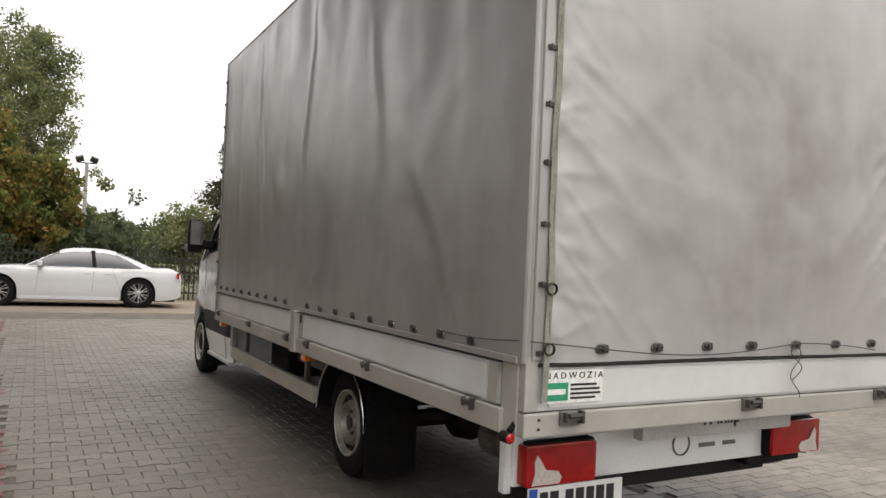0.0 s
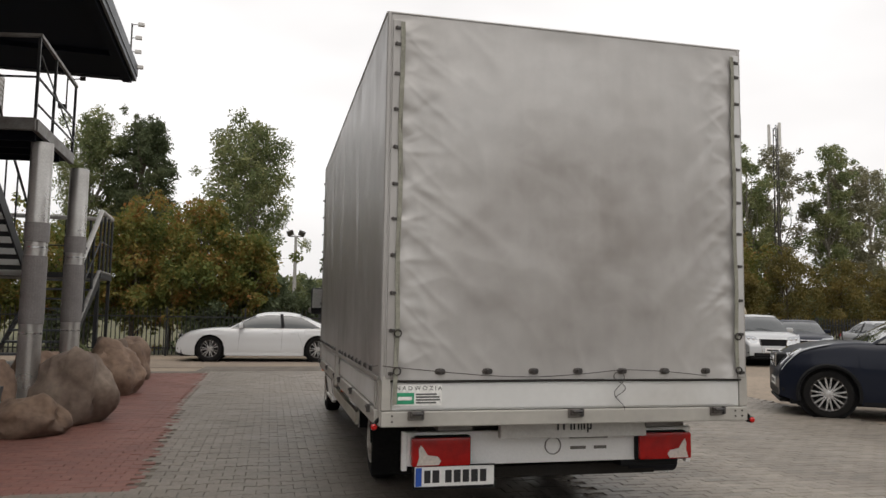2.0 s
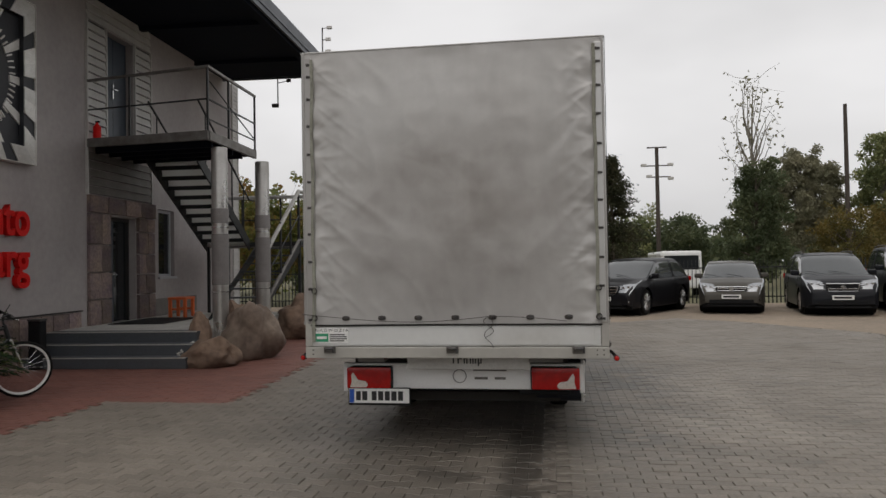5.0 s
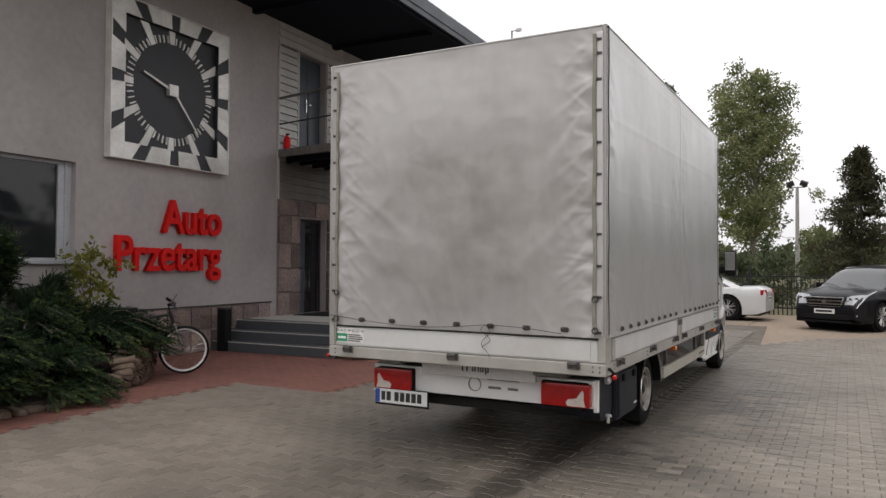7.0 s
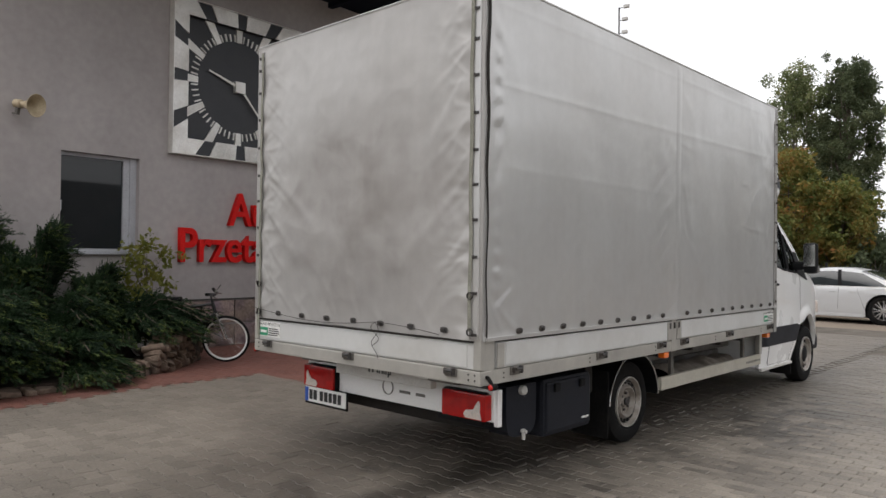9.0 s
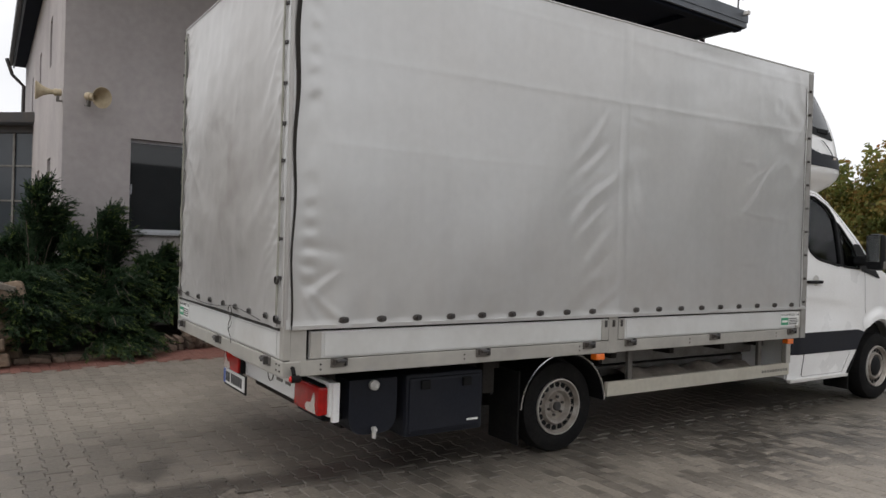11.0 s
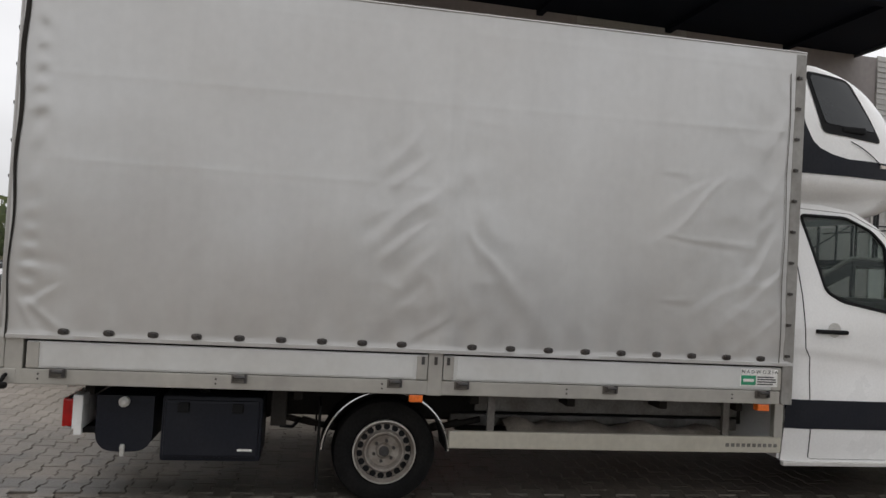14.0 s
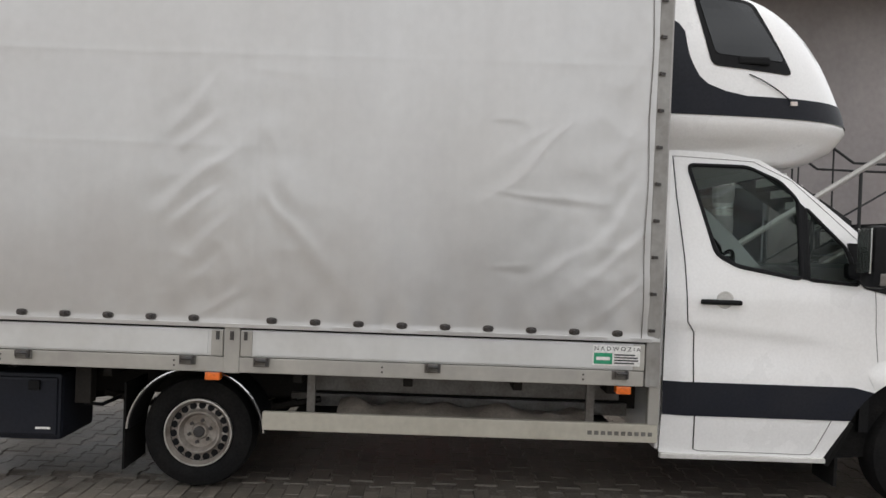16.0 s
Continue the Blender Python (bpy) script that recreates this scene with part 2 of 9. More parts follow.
COLUMN_STEEL = material("column_steel", (0.56, 0.55, 0.53), 0.30, 0.8, second=(0.40, 0.38, 0.36), scale=2.5, grain=0.06, bump=0.05)
RAIL_STEEL = material("pale_rail", (0.46, 0.45, 0.43), 0.45, 0.2, second=(0.36, 0.35, 0.33), scale=4, bump=0.05)
ANNEX_GLASS = material("annex_glazing", (0.045, 0.055, 0.065), 0.10, second=(0.035, 0.04, 0.048), grain=0.02, bump=0.0, rough_var=0.03)
ROOF_METAL = material("roof_sheet", (0.10, 0.11, 0.125), 0.5, 0.3, scale=2, bump=0.08)
SLATE = material("slate_step", (0.062, 0.070, 0.082), 0.55, second=(0.06, 0.065, 0.07), scale=4, grain=0.1, bump=0.15, each=0.1)
CONCRETE = material("pale_concrete", (0.42, 0.41, 0.385), 0.8, second=(0.33, 0.32, 0.30), scale=3, grain=0.08, bump=0.2)
CLADDING = material("stone_cladding", (0.25, 0.19, 0.145), 0.85, second=(0.13, 0.095, 0.12), scale=3, spread=0.8, grain=0.14, grain_scale=22, bump=0.7, bump_scale=18, each=0.42)
SIDING = material("white_siding", (0.56, 0.55, 0.53), 0.6, second=(0.45, 0.44, 0.42), scale=3, grain=0.06, bump=0.1, each=0.06)
SIDING_GREY = material("dark_siding", (0.20, 0.185, 0.17), 0.7, second=(0.13, 0.12, 0.11), scale=3, grain=0.1, bump=0.2, each=0.1)
DOOR_BLUE = material("blue_grey_door", (0.05, 0.065, 0.085), 0.4, second=(0.04, 0.05, 0.065), scale=2, bump=0.05)
WHITE_FRAME = material("white_frame", (0.46, 0.47, 0.50), 0.4, second=(0.36, 0.36, 0.38), scale=3, bump=0.03)
RED_LETTER = material("red_letter", (0.66, 0.012, 0.010), 0.5, spec=0.15, second=(0.52, 0.010, 0.010), scale=4, bump=0.05)
CLOCK_BLACK = material("clock_black", (0.022, 0.024, 0.030), 0.5, second=(0.035, 0.036, 0.04), scale=2, grain=0.1, bump=0.1)
CLOCK_STEEL = material("brushed_steel", (0.78, 0.77, 0.74), 0.38, 0.3, second=(0.55, 0.52, 0.48), scale=3.5, grain=0.06, bump=0.06, each=0.12)
ROCK = material("boulder", (0.265, 0.178, 0.125), 0.9, second=(0.115, 0.078, 0.060), scale=3.8, spread=1.0, grain=0.10, grain_scale=13, bump=0.8, bump_scale=14, each=0.15)
ROCK_GREY = material("grey_boulder", (0.255, 0.20, 0.158), 0.9, second=(0.085, 0.056, 0.045), scale=2.6, spread=0.7, grain=0.10, grain_scale=12, bump=0.8, bump_scale=12)
BLIND_CREAM = material("cream_blind", (0.42, 0.385, 0.31), 0.8, second=(0.34, 0.30, 0.24), scale=3, grain=0.05, bump=0.05, each=0.12)
RUBBLE = material("rubble", (0.215, 0.155, 0.115), 0.9, second=(0.12, 0.09, 0.07), scale=7, spread=0.9, grain=0.14, grain_scale=30, bump=0.7, bump_scale=20, each=0.3)
DRYSTONE = material("drystone", (0.235, 0.172, 0.12), 0.9, second=(0.10, 0.073, 0.053), scale=5, spread=0.8, grain=0.14, grain_scale=30, bump=0.7, bump_scale=20, each=0.2)
CAPSTONE = material("capstone", (0.22, 0.195, 0.165), 0.9, second=(0.11, 0.092, 0.077), scale=4, spread=0.9, grain=0.14, grain_scale=25, bump=0.6, bump_scale=16, each=0.2)
PAVER = material("concrete_paver", (0.188, 0.164, 0.137), 0.56, spec=0.5, world=True, second=(0.150, 0.130, 0.108), scale=0.7, spread=0.6, grain=0.10, grain_scale=45, bump=0.35, bump_scale=90, each=0.14, island=0.14)
PAVER_EAST = material("pale_concrete_paver", (0.215, 0.189, 0.157), 0.56, spec=0.5, world=True, second=(0.155, 0.134, 0.111), scale=0.7, spread=0.6, grain=0.10, grain_scale=45, bump=0.35, bump_scale=90, each=0.14, island=0.14)
PAVER_RED = material("red_paver", (0.18, 0.074, 0.056), 0.65, world=True, second=(0.15, 0.066, 0.051), scale=1.2, spread=0.6, grain=0.08, grain_scale=45, bump=0.3, bump_scale=90, each=0.10, island=0.10)


def stained_and_shaded(m):
    """Damp blotches on the walked side, a drip trail along the truck's flank and painted shade round the truck, laid
    over a paver material.
    """
    n, l = m.node_tree.nodes, m.node_tree.links
    p = n["Principled BSDF"]
    pos = n.new("ShaderNodeNewGeometry").outputs["Position"]
    axes = n.new("ShaderNodeSeparateXYZ")
    l.new(pos, axes.inputs[0])

    def span(value, a, b):
        r = n.new("ShaderNodeMapRange")
        r.inputs[1].default_value, r.inputs[2].default_value = a, b
        l.new(value, r.inputs[0])
        return r.outputs[0]

    def times(a, b, op="MULTIPLY"):
        q = n.new("ShaderNodeMath")
        q.operation = op
        l.new(a, q.inputs[0])
        l.new(b, q.inputs[1])
        return q.outputs[0]

    def cloud(scale, a, b, vector=pos):
        c = n.new("ShaderNodeTexNoise")
        c.inputs["Scale"].default_value, c.inputs["Detail"].default_value, c.inputs["Roughness"].default_value = scale, 7, 0.6
        l.new(vector, c.inputs["Vector"])
        return span(c.outputs[0], a, b)

    # damp runs from block to block along the rows
    shift = n.new("ShaderNodeVectorMath")
    shift.inputs[1].default_value = (0.0, 1.65, 0.0)
    l.new(pos, shift.inputs[0])
    rows = n.new("ShaderNodeVectorMath")
    rows.operation = "SNAP"
    rows.inputs[1].default_value = (0.1, 0.1, 5.0)
    l.new(shift.outputs[0], rows.inputs[0])
    long_rows = n.new("ShaderNodeVectorMath")
    long_rows.operation = "MULTIPLY"
    long_rows.inputs[1].default_value = (0.55, 1.5, 1.0)
    l.new(rows.outputs[0], long_rows.inputs[0])
    half = n.new("ShaderNodeMath")
    half.operation = "MULTIPLY"
    half.inputs[1].default_value = 0.55
    l.new(times(times(cloud(1.6, 0.54, 0.62, long_rows.outputs[0]), cloud(0.5, 0.42, 0.55)), span(axes.outputs[0], 3.6, 4.6)), half.inputs[0])
    trail = times(times(times(span(axes.outputs[0], 3.40, 3.62), span(axes.outputs[0], 4.00, 3.82)), cloud(4.0, 0.34, 0.44)), span(axes.outputs[1], 6.5, 4.5))
    under = times(times(span(axes.outputs[0], 3.3, 4.0), span(axes.outputs[0], 5.1, 4.3)), times(span(axes.outputs[1], 4.2, 5.2), times(cloud(2.2, 0.40, 0.50), cloud(1.5, 0.44, 0.52, rows.outputs[0]), "MAXIMUM")))
    spill = times(times(span(axes.outputs[0], 6.0, 4.9), cloud(1.9, 0.49, 0.53, rows.outputs[0])), times(span(axes.outputs[1], 4.9, 5.6), span(axes.outputs[1], 9.3, 7.6)))
    faint = n.new("ShaderNodeMath")
    faint.operation = "MULTIPLY"
    faint.inputs[1].default_value = 0.5
    l.new(under, faint.inputs[0])
    under = times(faint.outputs[0], times(spill, span(axes.outputs[0], 3.6, 4.2)), "MAXIMUM")
    # puddle marks beside the truck and oily runs behind its tail
    marks = times(times(times(span(axes.outputs[0], 3.7, 4.2), span(axes.outputs[0], 6.0, 4.8)), times(span(axes.outputs[1], 2.2, 3.2), span(axes.outputs[1], 9.2, 8.0))), cloud(1.25, 0.515, 0.56, long_rows.outputs[0]))
    runs = times(times(times(span(axes.outputs[0], 2.4, 2.9), span(axes.outputs[0], 4.6, 4.1)), times(span(axes.outputs[1], -1.5, 0.5), span(axes.outputs[1], 4.6, 3.6))), cloud(1.5, 0.50, 0.58))
    soft = n.new("ShaderNodeMath")
    soft.operation = "MULTIPLY"
    soft.inputs[1].default_value = 0.8
    l.new(times(marks, runs, "MAXIMUM"), soft.inputs[0])
    # a broad darkening round the tail: damp, with the truck's shade painted in
    broad_tone = n.new("ShaderNodeMath")
    broad_tone.operation = "MULTIPLY"
    broad_tone.inputs[1].default_value = 0.48
    l.new(times(times(times(span(axes.outputs[0], 0.6, 1.9), span(axes.outputs[0], 5.2, 4.0)), times(span(axes.outputs[1], -2.6, 0.2), span(axes.outputs[1], 12.0, 9.0))), cloud(0.8, 0.25, 0.55)), broad_tone.inputs[0])
    mask = times(times(half.outputs[0], trail, "MAXIMUM"), under, "MAXIMUM")
    mask = times(times(mask, soft.outputs[0], "MAXIMUM"), broad_tone.outputs[0], "MAXIMUM")
    wet = n.new("ShaderNodeMath")
    wet.operation = "MULTIPLY_ADD"
    wet.inputs[1].default_value = -0.16
    l.new(mask, wet.inputs[0])
    l.new(p.inputs["Roughness"].links[0].from_socket, wet.inputs[2])
    l.new(wet.outputs[0], p.inputs["Roughness"])
    dark = n.new("ShaderNodeMapRange")
    dark.inputs[3].default_value, dark.inputs[4].default_value = 1.06, 0.36
    l.new(mask, dark.inputs[0])
    old = p.inputs["Base Color"].links[0].from_socket
    out = n.new("ShaderNodeVectorMath")
    out.operation = "SCALE"
    l.new(old, out.inputs[0])
    l.new(dark.outputs[0], out.inputs["Scale"])
    l.new(out.outputs[0], p.inputs["Base Color"])


stained_and_shaded(PAVER)
stained_and_shaded(PAVER_EAST)
JOINT = material("joint_sand", (0.150, 0.130, 0.108), 0.95, second=(0.07, 0.06, 0.05), scale=2, grain=0.2, bump=0.5, bump_scale=120)
SAND = material("sandy_yard", (0.30, 0.236, 0.175), 0.95, second=(0.20, 0.165, 0.13), scale=0.35, spread=0.9, grain=0.12, grain_scale=14, bump=0.4, bump_scale=10)
ASPHALT = material("worn_asphalt", (0.25, 0.20, 0.155), 0.9, second=(0.17, 0.137, 0.108), scale=0.5, grain=0.15, bump=0.4, bump_scale=60)
SOIL = material("dark_soil", (0.06, 0.042, 0.032), 0.95, second=(0.03, 0.022, 0.018), scale=4, grain=0.25, bump=0.8, bump_scale=30)
GRASS_FAR = material("far_field", (0.10, 0.11, 0.055), 0.95, second=(0.14, 0.115, 0.06), scale=0.05, spread=0.9, grain=0.2, grain_scale=3, bump=0.3, bump_scale=4)
FENCE_BLACK = material("black_fence", (0.014, 0.015, 0.016), 0.5, bump=0.05)
BARK = material("bark", (0.13, 0.105, 0.08), 0.9, second=(0.07, 0.055, 0.042), scale=6, grain=0.2, bump=0.9, bump_scale=30)
BARK_PALE = material("pale_bark", (0.27, 0.25, 0.21), 0.9, second=(0.12, 0.10, 0.08), scale=5, grain=0.2, bump=0.6, bump_scale=30)
POLE_GREY = material("pole_concrete", (0.33, 0.32, 0.305), 0.8, scale=2, bump=0.2)
POLE_DARK = material("pole_dark", (0.07, 0.055, 0.045), 0.8, scale=2, bump=0.2)
CREAM = material("cream_plastic", (0.52, 0.44, 0.30), 0.5, second=(0.36, 0.28, 0.19), scale=6, bump=0.05)
ORANGE_TUB = material("orange_plastic", (0.70, 0.14, 0.035), 0.45, bump=0.04)


def leaf_material(name, colours, each_scale=1.0):
    """Leaves: a colour of its own for each leaf out of a short ramp, some light through the blade."""
    m = bpy.data.materials.new(name)
    m.use_nodes = True
    n, l = m.node_tree.nodes, m.node_tree.links
    p = n["Principled BSDF"]
    info = n.new("ShaderNodeNewGeometry")
    ramp = n.new("ShaderNodeValToRGB")
    ramp.color_ramp.elements[0].color = (*colours[0], 1)
    ramp.color_ramp.elements[1].color = (*colours[-1], 1)
    for i, c in enumerate(colours[1:-1]):
        ramp.color_ramp.elements.new((i + 1) / (len(colours) - 1)).color = (*c, 1)
    place = n.new("ShaderNodeTexCoord")
    cloud = n.new("ShaderNodeTexNoise")
    cloud.inputs["Scale"].default_value = 0.5 * each_scale
    blend = n.new("ShaderNodeMath")
    blend.operation = "MULTIPLY_ADD"
    blend.inputs[1].default_value = 0.45
    low = n.new("ShaderNodeMapRange")
    low.inputs[1].default_value, low.inputs[2].default_value, low.inputs[4].default_value = 0.35, 0.65, 0.55
    l.new(place.outputs["Object"], cloud.inputs["Vector"])
    l.new(cloud.outputs[0], low.inputs[0])
    l.new(info.outputs["Random Per Island"], blend.inputs[0])
    l.new(low.outputs[0], blend.inputs[2])
    l.new(blend.outputs[0], ramp.inputs[0])
    l.new(ramp.outputs[0], p.inputs["Base Color"])
    p.inputs["Roughness"].default_value = 0.6
    p.inputs["Specular IOR Level"].default_value = 0.25
    thin = n.new("ShaderNodeBsdfTranslucent")
    l.new(ramp.outputs[0], thin.inputs[0])
    mix = n.new("ShaderNodeMixShader")
    mix.inputs[0].default_value = 0.42
    l.new(p.outputs[0], mix.inputs[1])
    l.new(thin.outputs[0], mix.inputs[2])
    l.new(mix.outputs[0], n["Material Output"].inputs[0])
    return m


LEAF_JUNIPER = leaf_material("juniper_needles", [(0.009, 0.021, 0.011), (0.024, 0.048, 0.022), (0.060, 0.098, 0.042)], 4)
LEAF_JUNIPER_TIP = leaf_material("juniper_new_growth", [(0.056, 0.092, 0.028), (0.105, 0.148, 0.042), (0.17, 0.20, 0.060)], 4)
# poplar and dark leaves are lightened: distant haze is mixed into their colours
LEAF_POPLAR = leaf_material("poplar_leaves", [(0.11, 0.14, 0.065), (0.19, 0.22, 0.10), (0.33, 0.32, 0.15)])
LEAF_DARK = leaf_material("dark_leaves", [(0.065, 0.085, 0.045), (0.105, 0.13, 0.068), (0.165, 0.175, 0.09)])
LEAF_SUMAC = leaf_material("autumn_shrub_leaves", [(0.07, 0.10, 0.032), (0.14, 0.165, 0.045), (0.225, 0.185, 0.05), (0.34, 0.145, 0.05)], 2)
LEAF_YELLOW = leaf_material("yellowing_leaves", [(0.09, 0.09, 0.035), (0.17, 0.14, 0.045), (0.22, 0.15, 0.045)], 1)
LEAF_SPRUCE = leaf_material("spruce_needles", [(0.035, 0.042, 0.024), (0.06, 0.064, 0.034), (0.10, 0.085, 0.045)], 2)
LEAF_WILLOW = leaf_material("willow_leaves", [(0.075, 0.085, 0.05), (0.115, 0.125, 0.075), (0.18, 0.18, 0.11)])
# pale leaves, lightened further to paint the haze over the far trees
LEAF_PALE_HAZED = leaf_material("pale_hazed_leaves", [(0.17, 0.175, 0.115), (0.24, 0.23, 0.15), (0.31, 0.285, 0.19)], 1)
LEAF_BRIGHT = leaf_material("lime_leaves", [(0.10, 0.14, 0.03), (0.19, 0.20, 0.045), (0.26, 0.24, 0.06)], 4)


def frosted(name, colour):
    """Pale sheet that lets light through."""
    m = material(name, colour, 0.5, grain=0.02, bump=0.03)
    n, l = m.node_tree.nodes, m.node_tree.links
    thin = n.new("ShaderNodeBsdfTranslucent")
    thin.inputs[0].default_value = (*colour, 1)
    mix = n.new("ShaderNodeMixShader")
    mix.inputs[0].default_value = 0.6
    l.new(n["Principled BSDF"].outputs[0], mix.inputs[1])
    l.new(thin.outputs[0], mix.inputs[2])
    l.new(mix.outputs[0], n["Material Output"].inputs[0])
    return m


TREAD_WHITE = frosted("frosted_tread", (0.86, 0.86, 0.84))

# ---- building blocks ----
def thing(name, m, label, category, group="", kind=""):
    ob = new(name)
    ob.matrix_basis = m
    ob.empty_display_size = 0.2
    return tagged(ob, label, category, group, kind)


def mesh_of(bm, name, mat, smooth=False):
    me = bpy.data.meshes.new(name)
    bm.normal_update()
    if smooth:
        for e in bm.edges:
            if len(e.link_faces) == 2 and e.calc_face_angle(0.0) > 0.75:
                e.smooth = False
    bm.to_mesh(me)
    bm.free()
    me.materials.append(mat)
    if smooth:
        me.polygons.foreach_set("use_smooth", [True] * len(me.polygons))
    return me


def part(name, bm, mat, parent, label="", smooth=False, shift=None):
    """One mesh object under a thing or under a part; shift takes the mesh into the thing's own frame."""
    if shift is not None:
        bm.transform(shift)
    ob = new(name, mesh_of(bm, name, mat, smooth))
    ob.parent = parent
    return tagged(ob, label)


def again(name, me, parent, m):
    ob = new(name, me)
    ob.parent = parent
    ob.matrix_basis = m
    return ob


def solid(name, bm, mat, label, category, kind="structure", smooth=False, m=None, group=""):
    ob = new(name, mesh_of(bm, name, mat, smooth))
    if m is not None:
        ob.matrix_basis = m
    return tagged(ob, label, category, group, kind)


def add_box(bm, x0, x1, y0, y1, z0, z1, bevel=0.0, m=None):
    geo = bmesh.ops.create_cube(bm, size=1.0)
    vs = geo["verts"]
    for v in vs:
        v.co = Vector(((x0 + x1) / 2 + v.co.x * (x1 - x0), (y0 + y1) / 2 + v.co.y * (y1 - y0), (z0 + z1) / 2 + v.co.z * (z1 - z0)))
    if bevel:
        es = list({e for v in vs for e in v.link_edges})
        res = bmesh.ops.bevel(bm, geom=es, offset=bevel, segments=2, affect="EDGES", profile=0.6)
        vs = list({v for f in res["faces"] for v in f.verts} | {v for v in vs if v.is_valid})
    if m is not None:
        bmesh.ops.transform(bm, matrix=m, verts=vs)
    return vs


def boxes(*specs, bevel=0.0):
    bm = bmesh.new()
    for s in specs:
        add_box(bm, *s, bevel=bevel)
    return bm


def add_rod(bm, a, b, r, sides=10, r2=None, caps=True):
    a, b = Vector(a), Vector(b)
    geo = bmesh.ops.create_cone(bm, cap_ends=caps, segments=sides, radius1=r, radius2=r if r2 is None else r2, depth=(b - a).length)
    turn = (b - a).to_track_quat("Z", "Y").to_matrix().to_4x4()
    bmesh.ops.transform(bm, matrix=Matrix.Translation((a + b) / 2) @ turn, verts=geo["verts"])
    return geo["verts"]


def rods(*specs, sides=10):
    bm = bmesh.new()
    for a, b, r in specs:
        add_rod(bm, a, b, r, sides)
    return bm


def lathe(profile, axis="x", sides=32, centre=(0, 0, 0), caps=True):
    """Turns a profile of (along, radius) pairs about an axis."""
    bm = bmesh.new()
    rings = []
    for a, r in profile:
        ring = []
        for i in range(sides):
            t = 2 * math.pi * i / sides
            c, s = r * math.cos(t), r * math.sin(t)
            co = {"x": (a, c, s), "y": (c, a, s), "z": (c, s, a)}[axis]
            ring.append(bm.verts.new(Vector(co) + Vector(centre)))
        rings.append(ring)
    for p, q in zip(rings, rings[1:]):
        for i in range(sides):
            bm.faces.new((p[i], p[(i + 1) % sides], q[(i + 1) % sides], q[i]))
    for ring in (rings[0], rings[-1]) if caps else ():
        if (ring[0].co - ring[sides // 2].co).length > 0.002:
            bm.faces.new(ring)
    bmesh.ops.recalc_face_normals(bm, faces=bm.faces)
    return bm


def tube(points, r, sides=8, taper=None):
    """A round bar along points."""
    bm = bmesh.new()
    pts = [Vector(p) for p in points]
    rings = []
    for i, p in enumerate(pts):
        d = (pts[min(i + 1, len(pts) - 1)] - pts[max(i - 1, 0)]).normalized()
        side = d.orthogonal().normalized() if i == 0 else (rings_side - d * rings_side.dot(d)).normalized()
        rings_side = side
        up = d.cross(side)
        rad = r if taper is None else r + (taper - r) * i / (len(pts) - 1)
        rings.append([bm.verts.new(p + rad * (math.cos(2 * math.pi * k / sides) * side + math.sin(2 * math.pi * k / sides) * up)) for k in range(sides)])
    for a, b in zip(rings, rings[1:]):
        for k in range(sides):
            bm.faces.new((a[k], a[(k + 1) % sides], b[(k + 1) % sides], b[k]))
    bm.faces.new(rings[0][::-1])
    bm.faces.new(rings[-1])
    return bm


def grid_sheet(nu, nv, fn):
    bm = bmesh.new()
    vs = [[bm.verts.new(fn(i / nu, j / nv)) for j in range(nv + 1)] for i in range(nu + 1)]
    for i in range(nu):
        for j in range(nv):
            bm.faces.new((vs[i][j], vs[i + 1][j], vs[i + 1][j + 1], vs[i][j + 1]))
    return bm


def prism(outline, fn, depth, inset=0.0):
    """A slab with the given outline; fn takes (u, v, w) to a place, w from 0 to depth."""
    bm = bmesh.new()
    a = [bm.verts.new(fn(u, v, 0)) for u, v in outline]
    b = [bm.verts.new(fn(u, v, depth)) for u, v in outline]
    bm.faces.new(a[::-1])
    bm.faces.new(b)
    for i in range(len(a)):
        j = (i + 1) % len(a)
        bm.faces.new((a[i], a[j], b[j], b[i]))
    bmesh.ops.recalc_face_normals(bm, faces=bm.faces)
    return bm


def word(text, size, mat, parent, m, depth=0.004, name="lettering", label="", align="LEFT", squeeze=1.0, bold=0.0):
    """Real lettering in the built-in font, as a mesh."""
    cu = bpy.data.curves.new(name, "FONT")
    cu.body, cu.size, cu.extrude, cu.align_x, cu.offset = text, size, depth, align, bold
    tmp = bpy.data.objects.new(name, cu)
    scene.collection.objects.link(tmp)
    me = bpy.data.meshes.new_from_object(tmp.evaluated_get(bpy.context.evaluated_depsgraph_get()))
    bpy.data.objects.remove(tmp)
    bpy.data.curves.remove(cu)
    me.materials.clear()
    me.materials.append(mat)
    me.transform(Matrix.Diagonal((squeeze, 1, 1, 1)))
    ob = new(name, me)
    ob.parent = parent
    ob.matrix_basis = m
    return tagged(ob, label)


def smoothstep(a, b, x):
    t = min(1.0, max(0.0, (x - a) / (b - a)))
    return t * t * (3 - 2 * t)


def ramp_at(points, x):
    """Straight-line interpolation in a short table."""
    for (x0, y0), (x1, y1) in zip(points, points[1:]):
        if x <= x1:
            return y0 + (y1 - y0) * max(0.0, (x - x0) / (x1 - x0))
    return points[-1][1]


# ---- the tarpaulin truck ----
TX, TY = 3.158, 4.80
X0, X1, Y0, Y1 = 1.955, 4.362, 2.27, 7.40
Z_BEAM, Z_BOARD0, Z_BOARD1, Z_TARP, Z_TOP = 0.79, 0.885, 1.045, 1.062, 3.285
truck = thing("truck", pose(TX, TY, 0), "white truck with grey tarpaulin body and aluminium dropsides on pavers", "truck")
TS = Matrix.Translation((-TX, -TY, 0))


def tp(name, bm, mat, parent=None, label="", smooth=False):
    return part(name, bm, mat, parent or truck, label, smooth, TS)


